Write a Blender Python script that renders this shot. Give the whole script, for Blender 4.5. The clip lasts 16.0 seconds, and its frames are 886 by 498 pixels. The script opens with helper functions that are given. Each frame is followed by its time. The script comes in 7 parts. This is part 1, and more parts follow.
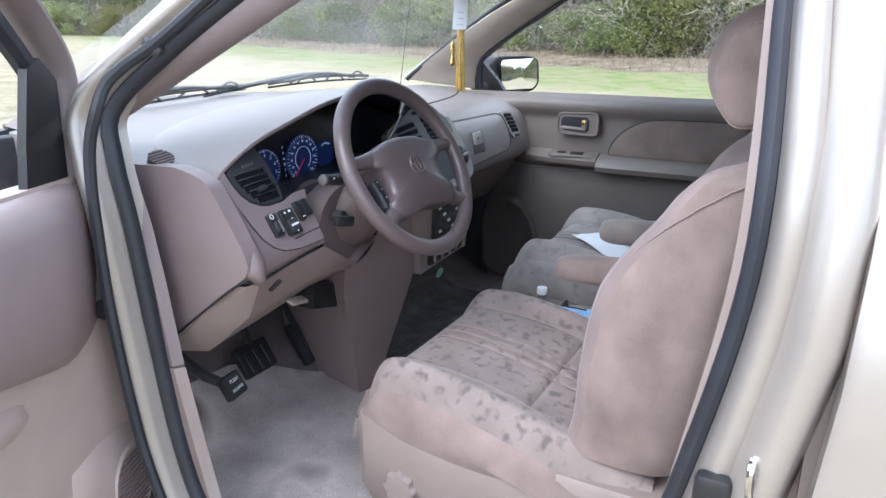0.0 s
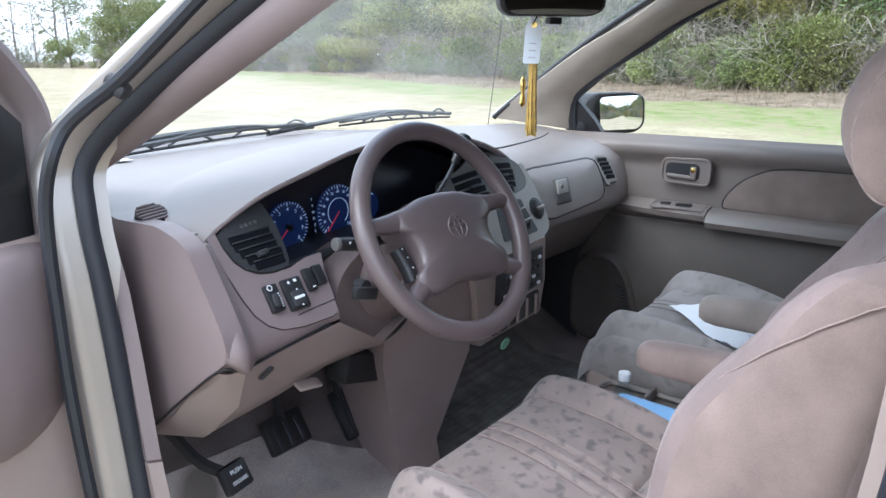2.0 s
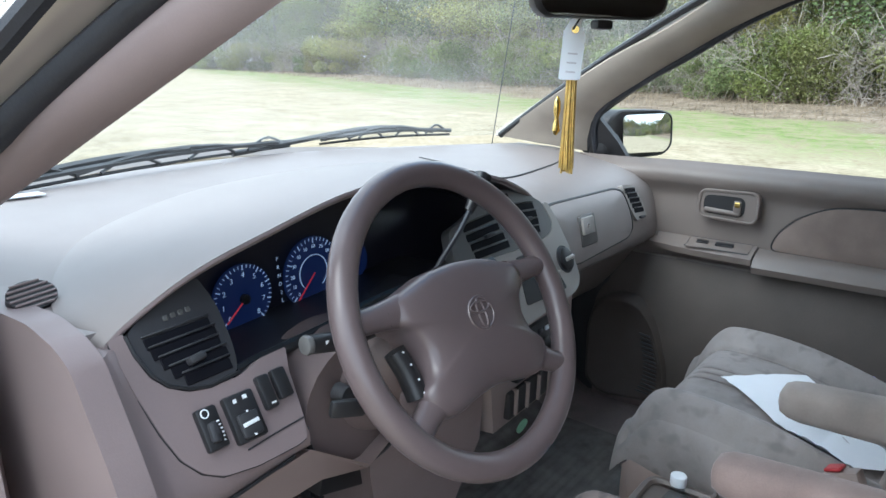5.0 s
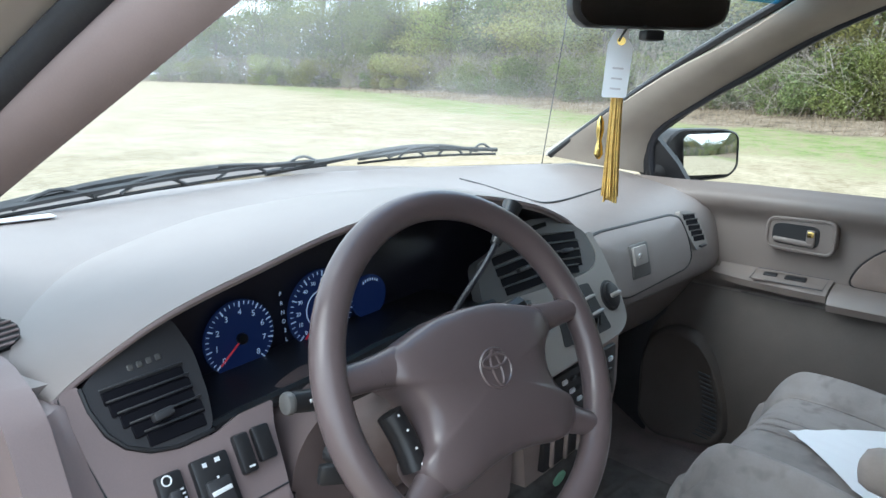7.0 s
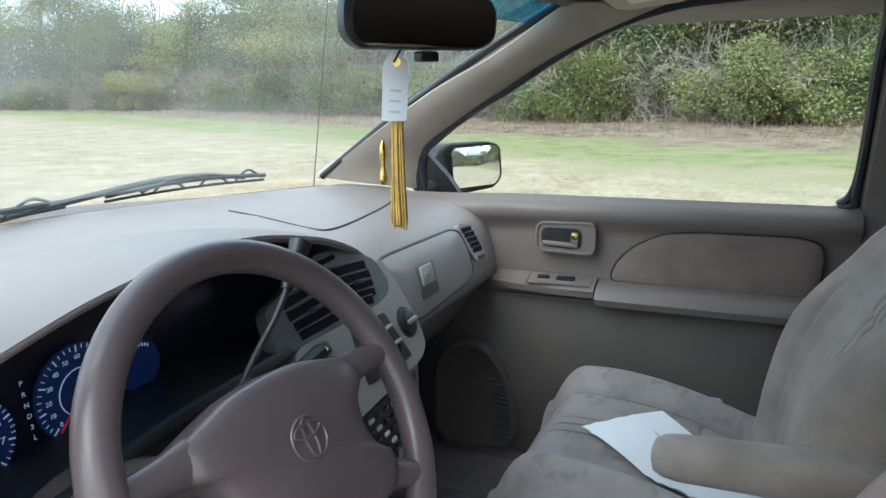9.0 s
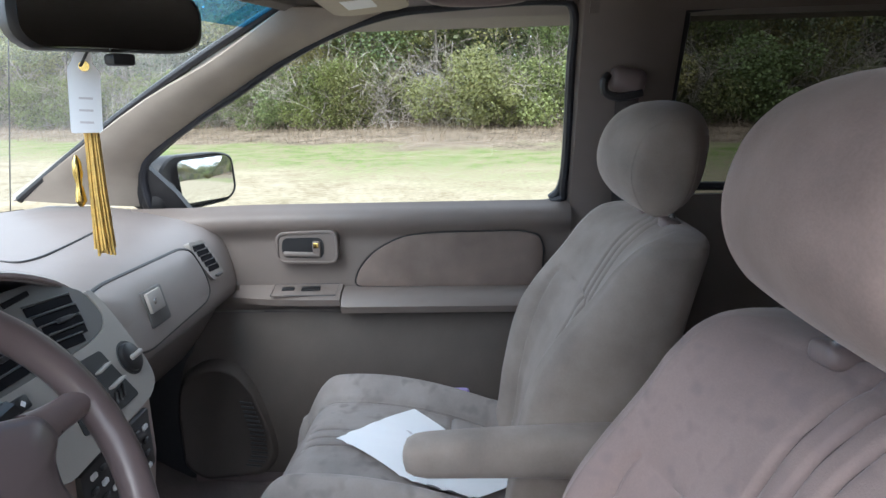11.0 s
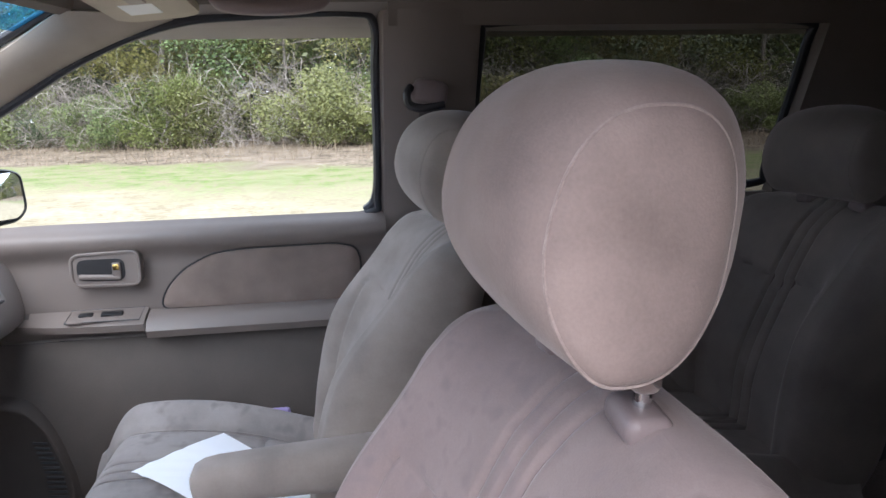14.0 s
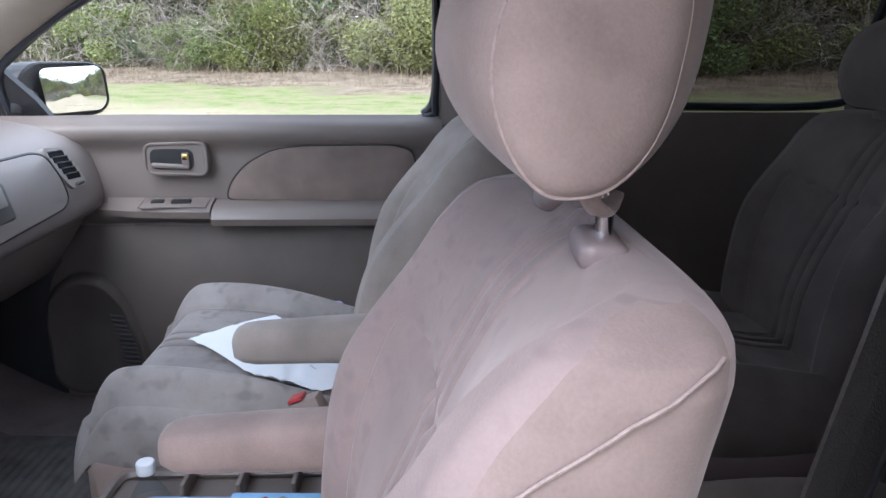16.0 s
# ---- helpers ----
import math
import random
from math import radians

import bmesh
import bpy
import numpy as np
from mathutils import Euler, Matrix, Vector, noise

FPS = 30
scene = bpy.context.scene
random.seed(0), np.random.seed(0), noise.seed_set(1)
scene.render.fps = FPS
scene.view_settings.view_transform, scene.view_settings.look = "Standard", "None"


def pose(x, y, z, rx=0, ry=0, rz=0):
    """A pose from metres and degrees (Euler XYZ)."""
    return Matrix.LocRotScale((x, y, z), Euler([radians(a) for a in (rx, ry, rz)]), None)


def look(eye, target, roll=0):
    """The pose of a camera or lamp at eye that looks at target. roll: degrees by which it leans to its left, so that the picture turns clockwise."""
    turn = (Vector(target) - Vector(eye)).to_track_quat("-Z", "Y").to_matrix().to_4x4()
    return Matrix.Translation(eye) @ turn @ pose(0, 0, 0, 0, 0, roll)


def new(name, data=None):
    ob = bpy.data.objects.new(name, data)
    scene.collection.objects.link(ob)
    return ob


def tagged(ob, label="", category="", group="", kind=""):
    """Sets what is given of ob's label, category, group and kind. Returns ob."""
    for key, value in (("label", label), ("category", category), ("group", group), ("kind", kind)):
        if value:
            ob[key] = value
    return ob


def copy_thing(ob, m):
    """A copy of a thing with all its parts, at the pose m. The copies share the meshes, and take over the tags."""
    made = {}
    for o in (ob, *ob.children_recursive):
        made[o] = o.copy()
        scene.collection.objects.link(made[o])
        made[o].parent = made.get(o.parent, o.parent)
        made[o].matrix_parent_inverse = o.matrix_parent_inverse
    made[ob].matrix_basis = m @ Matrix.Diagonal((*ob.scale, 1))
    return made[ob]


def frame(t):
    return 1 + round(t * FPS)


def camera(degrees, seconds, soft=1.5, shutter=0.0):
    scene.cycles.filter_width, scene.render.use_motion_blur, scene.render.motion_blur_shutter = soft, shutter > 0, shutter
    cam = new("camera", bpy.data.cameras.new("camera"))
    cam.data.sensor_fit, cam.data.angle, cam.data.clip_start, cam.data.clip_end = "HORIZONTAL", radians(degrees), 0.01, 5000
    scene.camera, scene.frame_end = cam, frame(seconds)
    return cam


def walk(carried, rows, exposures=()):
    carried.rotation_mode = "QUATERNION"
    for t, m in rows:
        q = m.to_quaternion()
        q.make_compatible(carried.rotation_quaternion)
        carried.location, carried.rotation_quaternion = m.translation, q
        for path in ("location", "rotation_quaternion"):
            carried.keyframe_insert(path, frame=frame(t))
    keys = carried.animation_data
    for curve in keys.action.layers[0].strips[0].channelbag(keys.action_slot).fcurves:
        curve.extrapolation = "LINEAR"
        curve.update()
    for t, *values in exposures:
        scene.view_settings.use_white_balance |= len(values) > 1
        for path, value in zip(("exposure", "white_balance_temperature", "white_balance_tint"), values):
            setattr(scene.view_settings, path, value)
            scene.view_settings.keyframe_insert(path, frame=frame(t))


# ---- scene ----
cam = camera(64.5, 16.0)
PATH = [
    (0, (-1.639, -0.733, 1.324), (0.039, 0.181, 0.735), 0.2),
    (0.5, (-1.52, -0.719, 1.335), (0.171, 0.218, 0.822), 0.6),
    (1, (-1.394, -0.698, 1.338), (0.251, 0.327, 0.849), 1.4),
    (1.5, (-1.342, -0.693, 1.331), (0.217, 0.46, 0.842), 0.9),
    (2, (-1.326, -0.699, 1.325), (0.188, 0.508, 0.822), -0.0),
    (2.5, (-1.306, -0.689, 1.326), (0.186, 0.534, 0.796), 0.1),
    (3, (-1.291, -0.637, 1.333), (0.249, 0.536, 0.833), 0.6),
    (5.5, (-1.013, -0.431, 1.342), (0.527, 0.746, 0.85), 1.4),
    (6, (-0.976, -0.439, 1.342), (0.475, 0.845, 0.846), 0.3),
    (6.5, (-0.959, -0.439, 1.337), (0.442, 0.901, 0.845), 1.1),
    (7, (-0.947, -0.413, 1.344), (0.492, 0.899, 0.889), 1.1),
    (7.5, (-0.945, -0.354, 1.35), (0.571, 0.876, 0.914), -0.4),
    (8, (-0.931, -0.332, 1.355), (0.67, 0.786, 0.925), -1.0),
    (8.5, (-0.914, -0.345, 1.361), (0.792, 0.612, 0.942), -1.3),
    (9, (-0.898, -0.345, 1.358), (0.898, 0.43, 0.943), -0.7),
    (9.5, (-0.879, -0.351, 1.353), (0.987, 0.233, 0.93), -1.1),
    (10, (-0.873, -0.35, 1.354), (1.041, 0.046, 0.932), -1.4),
    (12.5, (-0.84, -0.417, 1.362), (1.126, -0.546, 1.02), -0.8),
    (13, (-0.854, -0.432, 1.37), (1.115, -0.606, 1.067), -0.7),
    (13.5, (-0.861, -0.453, 1.358), (1.101, -0.697, 1.055), -1.6),
    (14, (-0.857, -0.474, 1.337), (1.087, -0.766, 0.969), -1.5),
    (14.5, (-0.856, -0.483, 1.324), (1.079, -0.76, 0.903), -1.3),
    (15, (-0.849, -0.476, 1.294), (1.075, -0.725, 0.811), -1.2),
    (15.5, (-0.865, -0.504, 1.28), (1.047, -0.696, 0.724), -0.1),
    (16, (-0.9, -0.54, 1.271), (1.023, -0.599, 0.725), 0.2),
]
walk(cam, [(t, look(eye, target, roll)) for t, eye, target, roll in PATH], [(0, 1.2, 5550, 8), (1, 1.09, 5550, 8), (2, 1.24, 5550, 7), (3, 1.26, 5500, 6), (5.5, 1.16, 5600, 2), (7, 1.16, 5600, 1), (8, 0.94, 5600, 1), (9, 0.93, 5650, 0), (10, 1.08, 5700, 2), (12.5, 1.34, 5800, 11), (13.5, 1.31, 5800, 11), (14, 1.44, 5750, 12), (14.5, 1.48, 5750, 12), (15.5, 1.46, 5650, 12), (16, 1.42, 5600, 12)])

# ---- light ----
world = bpy.data.worlds.new("overcast_sky")
scene.world = world
world.use_nodes = True
wn = world.node_tree.nodes
wl = world.node_tree.links
wn.clear()
sky = wn.new("ShaderNodeTexSky")
sky.sky_type = "NISHITA"
sky.sun_disc = False
sky.sun_elevation = radians(46)
sky.sun_rotation = radians(283)
sky.air_density, sky.dust_density, sky.ozone_density = 1.2, 4.0, 1.0
pale = wn.new("ShaderNodeMix")
pale.data_type = "RGBA"
pale.inputs["Factor"].default_value = 0.72
pale.inputs["B"].default_value = (9.0, 9.3, 9.8, 1)
wl.new(sky.outputs[0], pale.inputs["A"])
bg = wn.new("ShaderNodeBackground")
bg.inputs["Strength"].default_value = 0.15
wl.new(pale.outputs["Result"], bg.inputs["Color"])
wout = wn.new("ShaderNodeOutputWorld")
wl.new(bg.outputs[0], wout.inputs["Surface"])

sun = new("sun", bpy.data.lights.new("sun", "SUN"))
sun.data.energy, sun.data.angle, sun.data.color = 1.4, radians(50), (1.0, 0.96, 0.91)
sun.matrix_world = look((-6.5, 1.5, 7), (0, 0, 0))

# ---- materials ----


def mat(name, color, rough=0.6, metal=0.0, var=0.06, scale=14.0, fine=600.0, bump=0.0, bscale=900.0, sheen=0.0,
        spec=0.5, coat=0.0, spots=None, grain=0.5):
    """Principled surface with broad and fine variation of its colour, optional fine relief, nap and spots."""
    m = bpy.data.materials.new(name)
    m.use_nodes = True
    n, l = m.node_tree.nodes, m.node_tree.links
    p = n["Principled BSDF"]
    p.inputs["Roughness"].default_value = rough
    p.inputs["Metallic"].default_value = metal
    p.inputs["Specular IOR Level"].default_value = spec
    p.inputs["Coat Weight"].default_value = coat
    p.inputs["Coat Roughness"].default_value = 0.08
    p.inputs["Sheen Weight"].default_value = sheen
    p.inputs["Sheen Roughness"].default_value = 0.4
    p.inputs["Sheen Tint"].default_value = (1.0, 0.9, 0.88, 1)
    co = n.new("ShaderNodeTexCoord")
    a = n.new("ShaderNodeTexNoise")
    a.inputs["Scale"].default_value, a.inputs["Detail"].default_value = scale, 5
    l.new(co.outputs["Object"], a.inputs["Vector"])
    b = n.new("ShaderNodeTexNoise")
    b.inputs["Scale"].default_value, b.inputs["Detail"].default_value = fine, 2
    l.new(co.outputs["Object"], b.inputs["Vector"])
    add = n.new("ShaderNodeMath")
    add.operation = "MULTIPLY_ADD"
    add.inputs[1].default_value = grain
    l.new(b.outputs["Fac"], add.inputs[0])
    l.new(a.outputs["Fac"], add.inputs[2])
    rng = n.new("ShaderNodeMapRange")
    rng.inputs["From Min"].default_value, rng.inputs["From Max"].default_value = 0.2 + grain / 2, 0.8 + grain / 2
    rng.inputs["To Min"].default_value, rng.inputs["To Max"].default_value = 1 - var * 2, 1 + var * 2
    l.new(add.outputs[0], rng.inputs["Value"])
    mul = n.new("ShaderNodeVectorMath")
    mul.operation = "SCALE"
    mul.inputs[0].default_value = color
    l.new(rng.outputs["Result"], mul.inputs["Scale"])
    last = mul.outputs["Vector"]
    if spots:
        v = n.new("ShaderNodeTexNoise")
        v.inputs["Scale"].default_value, v.inputs["Detail"].default_value = spots[1], 1.5
        l.new(co.outputs["Object"], v.inputs["Vector"])
        r2 = n.new("ShaderNodeMapRange")
        r2.inputs["From Min"].default_value, r2.inputs["From Max"].default_value = spots[2], spots[2] + 0.16
        l.new(v.outputs["Fac"], r2.inputs["Value"])
        mx = n.new("ShaderNodeMix")
        mx.data_type = "RGBA"
        l.new(r2.outputs["Result"], mx.inputs["Factor"])
        l.new(last, mx.inputs["A"])
        mx.inputs["B"].default_value = (*spots[0], 1)
        last = mx.outputs["Result"]
    l.new(last, p.inputs["Base Color"])
    if bump:
        bt = n.new("ShaderNodeTexNoise")
        bt.inputs["Scale"].default_value, bt.inputs["Detail"].default_value = bscale, 3
        l.new(co.outputs["Object"], bt.inputs["Vector"])
        bp = n.new("ShaderNodeBump")
        bp.inputs["Strength"].default_value, bp.inputs["Distance"].default_value = bump, 0.002
        l.new(bt.outputs["Fac"], bp.inputs["Height"])
        l.new(bp.outputs[0], p.inputs["Normal"])
    return m


def glow(name, color, strength):
    m = bpy.data.materials.new(name)
    m.use_nodes = True
    p = m.node_tree.nodes["Principled BSDF"]
    p.inputs["Base Color"].default_value = (*color, 1)
    p.inputs["Emission Color"].default_value = (*color, 1)
    p.inputs["Emission Strength"].default_value = strength
    return m


def glass(name, tint, dust=0.0):
    """Thin pane: clear with a tint, and a Fresnel gloss."""
    m = bpy.data.materials.new(name)
    m.use_nodes = True
    n, l = m.node_tree.nodes, m.node_tree.links
    n.clear()
    tr = n.new("ShaderNodeBsdfTransparent")
    tr.inputs["Color"].default_value = (*tint, 1)
    gl = n.new("ShaderNodeBsdfGlossy")
    gl.inputs["Roughness"].default_value = 0.02
    lw = n.new("ShaderNodeLayerWeight")
    pw = n.new("ShaderNodeMath")
    pw.operation = "POWER"
    pw.inputs[1].default_value = 5.0
    l.new(lw.outputs["Facing"], pw.inputs[0])
    fr = n.new("ShaderNodeMath")
    fr.operation = "MULTIPLY_ADD"
    fr.inputs[1].default_value, fr.inputs[2].default_value = 0.5, 0.03
    l.new(pw.outputs[0], fr.inputs[0])
    mx = n.new("ShaderNodeMixShader")
    l.new(fr.outputs[0], mx.inputs[0])
    l.new(tr.outputs[0], mx.inputs[1])
    l.new(gl.outputs[0], mx.inputs[2])
    last = mx.outputs[0]
    if dust:
        df = n.new("ShaderNodeBsdfTranslucent")
        df.inputs["Color"].default_value = (0.8, 0.8, 0.78, 1)
        nz = n.new("ShaderNodeTexNoise")
        nz.inputs["Scale"].default_value, nz.inputs["Detail"].default_value = 3.0, 3
        rg = n.new("ShaderNodeMapRange")
        rg.inputs["From Min"].default_value, rg.inputs["From Max"].default_value = 0.35, 0.7
        rg.inputs["To Min"].default_value, rg.inputs["To Max"].default_value = dust * 0.4, dust * 1.6
        l.new(nz.outputs["Fac"], rg.inputs["Value"])
        m2 = n.new("ShaderNodeMixShader")
        l.new(rg.outputs["Result"], m2.inputs[0])
        l.new(last, m2.inputs[1])
        l.new(df.outputs[0], m2.inputs[2])
        last = m2.outputs[0]
    o = n.new("ShaderNodeOutputMaterial")
    l.new(last, o.inputs["Surface"])
    return m


M_DASH = mat("taupe_dash_plastic", (0.232, 0.204, 0.194), 0.46, var=0.03, bump=0.10, bscale=700, fine=900)
M_TRIM = mat("rosy_taupe_plastic", (0.212, 0.165, 0.163), 0.45, var=0.03, bump=0.10, bscale=700)
M_BEIGE = mat("beige_plastic", (0.285, 0.226, 0.206), 0.48, var=0.04, bump=0.10, bscale=700)
M_KNEE = mat("rosy_taupe_knee_plastic", (0.246, 0.190, 0.183), 0.46, var=0.04, bump=0.10, bscale=700)
M_GREY = mat("warm_grey_plastic", (0.290, 0.272, 0.255), 0.38, var=0.03, bump=0.06)
# Pillar trim paler than its left twin: light is put into the colour.
M_PILLAR = mat("lit_beige_cloth_trim", (0.37, 0.325, 0.275), 0.7, var=0.05, bump=0.2, bscale=900)
M_WIPER = mat("weathered_grey_wiper", (0.075, 0.078, 0.082), 0.4, var=0.15, bump=0.1)
# Door plastic darkened: the footwell's shade is in this colour.
M_DOORLOW = mat("shaded_taupe_door_plastic", (0.082, 0.068, 0.060), 0.62, var=0.06, scale=12, fine=300, bump=0.2, bscale=700)
M_DOOR = mat("taupe_door_plastic", (0.178, 0.150, 0.135), 0.42, var=0.03, bump=0.10)
M_BLACK = mat("black_plastic", (0.018, 0.018, 0.02), 0.40, var=0.1, bump=0.06)
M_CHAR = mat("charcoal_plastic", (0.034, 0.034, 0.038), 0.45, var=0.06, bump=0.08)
M_DARKGLOSS = mat("dark_gauge_face", (0.006, 0.006, 0.009), 0.6, var=0.05, spec=0.12)
M_CLUSTER = mat("navy_black_plastic", (0.016, 0.016, 0.026), 0.32, var=0.05)
M_RUBBER = mat("black_rubber_seal", (0.022, 0.024, 0.032), 0.5, var=0.12, bump=0.15, bscale=300)
M_WHEEL = mat("mauve_wheel_vinyl", (0.118, 0.092, 0.094), 0.28, var=0.03, bump=0.05, bscale=1200)
M_VELOUR = mat("taupe_velour", (0.248, 0.190, 0.174), 0.9, var=0.15, scale=13, fine=420, bump=0.18, bscale=650, sheen=0.30, spec=0.1, grain=0.22)
M_BACK = mat("worn_figured_velour", (0.255, 0.197, 0.188), 0.9, var=0.11, scale=10, fine=420, bump=0.18, bscale=650, sheen=0.30, spec=0.1, grain=0.22,
             spots=((0.228, 0.177, 0.174), 40.0, 0.53))
M_DOORPAD = mat("rosy_door_pad_vinyl", (0.275, 0.218, 0.216), 0.42, var=0.03, bump=0.08, bscale=700)
M_PATTERN = mat("speckled_velour", (0.252, 0.208, 0.192), 0.9, var=0.14, scale=8, fine=260, bump=0.06, bscale=900, sheen=0.30, spec=0.1,
                spots=((0.150, 0.126, 0.124), 44.0, 0.53), grain=0.12)
M_PSEAT = mat("grey_taupe_velour", (0.280, 0.240, 0.216), 0.9, var=0.14, scale=11, fine=260, bump=0.06, bscale=900, sheen=0.25, spec=0.1, grain=0.12)
M_PCUSH = mat("worn_grey_velour", (0.270, 0.245, 0.237), 0.9, var=0.14, scale=11, fine=260, bump=0.06, bscale=900, sheen=0.25, spec=0.1,
              spots=((0.205, 0.186, 0.182), 30.0, 0.55), grain=0.12)
# Taupe velour darkened so that its colour holds the rear row's shade.
M_REAR = mat("shaded_taupe_velour", (0.185, 0.158, 0.143), 0.9, var=0.12, scale=10, fine=260, bump=0.1, bscale=900, sheen=0.25, spec=0.1, grain=0.12)
M_INSERT = mat("brown_door_cloth", (0.205, 0.163, 0.142), 0.9, var=0.12, scale=12, fine=400, bump=0.2, bscale=900, sheen=0.3, spec=0.1, grain=0.15)
M_DOORBEIGE = mat("pale_rosy_beige_plastic", (0.46, 0.37, 0.33), 0.45, var=0.04, bump=0.1, bscale=700)
M_SEAM = mat("pale_stitched_seam", (0.278, 0.214, 0.198), 0.85, var=0.12, scale=120, bump=0.3, bscale=400, sheen=0.3)
# Dark stitching: the shade inside the pleats is put into its colour.
M_PLEAT = mat("shadowed_pleat_stitching", (0.115, 0.088, 0.082), 0.95, var=0.1, scale=200)
M_VISOR = mat("beige_visor_cloth", (0.46, 0.41, 0.33), 0.85, var=0.05, bump=0.2, bscale=900)
M_CARPET = mat("dark_taupe_carpet", (0.185, 0.155, 0.148), 0.95, var=0.16, scale=7, fine=240, bump=1.0, bscale=420, sheen=0.2, spec=0.1,
               spots=((0.09, 0.076, 0.07), 5.0, 0.60))
M_RUG = mat("worn_beige_carpet", (0.42, 0.37, 0.35), 0.95, var=0.2, scale=6, fine=240, bump=1.0, bscale=420, sheen=0.2, spec=0.1, spots=((0.17, 0.148, 0.136), 6.0, 0.58))
M_MAT = mat("smoky_ribbed_vinyl", (0.150, 0.138, 0.130), 0.16, var=0.2, scale=20, bump=0.3, bscale=80)
M_PAINT = mat("champagne_metallic_paint", (0.39, 0.352, 0.322), 0.34, 0.48, var=0.02, fine=2500, coat=0.6)
M_CHROME = mat("chrome", (0.75, 0.75, 0.76), 0.12, 1.0, var=0.02)
M_MIRROR = mat("mirror_glass", (0.85, 0.87, 0.88), 0.01, 1.0, var=0.0)
M_PAPER = mat("white_paper", (0.82, 0.83, 0.86), 0.7, var=0.01)
M_PRINT = mat("grey_print", (0.60, 0.57, 0.60), 0.7)
M_WHITE = mat("white_marking", (0.75, 0.77, 0.80), 0.5, var=0.02)
M_GOLD = mat("golden_silk_thread", (0.56, 0.36, 0.085), 0.45, var=0.2, scale=60, fine=400, sheen=0.4)
M_BRASS = mat("gold_metal", (0.70, 0.52, 0.18), 0.25, 1.0)
M_BLUE = mat("light_blue_folder", (0.22, 0.42, 0.70), 0.5, var=0.03)
M_RED = mat("red_button", (0.42, 0.035, 0.04), 0.4)
M_PURPLE = mat("lilac_plastic", (0.50, 0.42, 0.80), 0.35)
M_LINER = mat("taupe_headliner", (0.185, 0.165, 0.148), 0.95, var=0.05, bump=0.4, bscale=900, sheen=0.15, spec=0.1)
M_BELT = mat("dark_belt_webbing", (0.075, 0.068, 0.066), 0.75, var=0.12, scale=60, bump=0.5, bscale=500)
M_SCREEN = glass("dusty_windscreen_glass", (0.93, 0.95, 0.94), 0.07)
M_GLASS = glass("clear_glass", (0.93, 0.95, 0.94))
M_TINT = glass("tinted_glass", (0.095, 0.095, 0.092))
M_BAND = glass("blue_sun_band", (0.10, 0.44, 0.78))
M_CLEAR = glass("clear_bottle", (0.86, 0.9, 0.93))
M_GREEN = mat("green_tag", (0.25, 0.5, 0.33), 0.5)
M_BARK = mat("grey_bark", (0.16, 0.14, 0.12), 0.95, var=0.25, scale=6, fine=60, bump=0.8, bscale=40)
M_TWIG = mat("bare_grey_twigs", (0.33, 0.29, 0.255), 0.95, var=0.25, scale=3, fine=30)
M_DRY = mat("dry_brown_stems", (0.235, 0.182, 0.125), 0.95, var=0.25, scale=2, fine=30)


def leafmat(name, c, var):
    """Foliage: each leaf its own shade, partly translucent."""
    m = bpy.data.materials.new(name)
    m.use_nodes = True
    n, l = m.node_tree.nodes, m.node_tree.links
    p = n["Principled BSDF"]
    p.inputs["Roughness"].default_value = 0.6
    g = n.new("ShaderNodeNewGeometry")
    r = n.new("ShaderNodeMapRange")
    r.inputs["To Min"].default_value, r.inputs["To Max"].default_value = 1 - var, 1 + var
    l.new(g.outputs["Random Per Island"], r.inputs["Value"])
    oi = n.new("ShaderNodeObjectInfo")
    h = n.new("ShaderNodeHueSaturation")
    h.inputs["Color"].default_value = (*c, 1)
    hr = n.new("ShaderNodeMapRange")
    hr.inputs["To Min"].default_value, hr.inputs["To Max"].default_value = 0.46, 0.53
    l.new(oi.outputs["Random"], hr.inputs["Value"])
    l.new(hr.outputs["Result"], h.inputs["Hue"])
    l.new(r.outputs["Result"], h.inputs["Value"])
    l.new(h.outputs["Color"], p.inputs["Base Color"])
    t = n.new("ShaderNodeBsdfTranslucent")
    l.new(h.outputs["Color"], t.inputs["Color"])
    mx = n.new("ShaderNodeMixShader")
    mx.inputs[0].default_value = 0.3
    l.new(p.outputs[0], mx.inputs[1])
    l.new(t.outputs[0], mx.inputs[2])
    l.new(mx.outputs[0], n["Material Output"].inputs["Surface"])
    return m


M_LEAF = leafmat("evergreen_leaves", (0.170, 0.205, 0.078), 0.5)
M_LEAF2 = leafmat("yellow_green_leaves", (0.265, 0.285, 0.105), 0.5)
M_LEAF3 = leafmat("dark_leaves", (0.140, 0.160, 0.088), 0.5)
M_WOODS = leafmat("far_wood_leaves", (0.180, 0.195, 0.105), 0.5)

# ---- mesh helpers ----
ORIGIN = {}


def thing(name, label, category, at=(0, 0, 0), group="", kind=""):
    """An Empty at a thing's base, which parents its parts."""
    e = new(name)
    e.empty_display_size = 0.05
    e.location = at
    ORIGIN[name] = Vector(at)
    ORIGIN[e.name] = Vector(at)
    return tagged(e, label, category, group, kind)


def mesh_of(name, bm, material, smooth=True, sharp=40):
    bmesh.ops.recalc_face_normals(bm, faces=bm.faces)
    me = bpy.data.meshes.new(name)
    bm.to_mesh(me)
    bm.free()
    me.materials.append(material)
    if smooth:
        me.shade_smooth()
        me.set_sharp_from_angle(angle=radians(sharp))
    return me


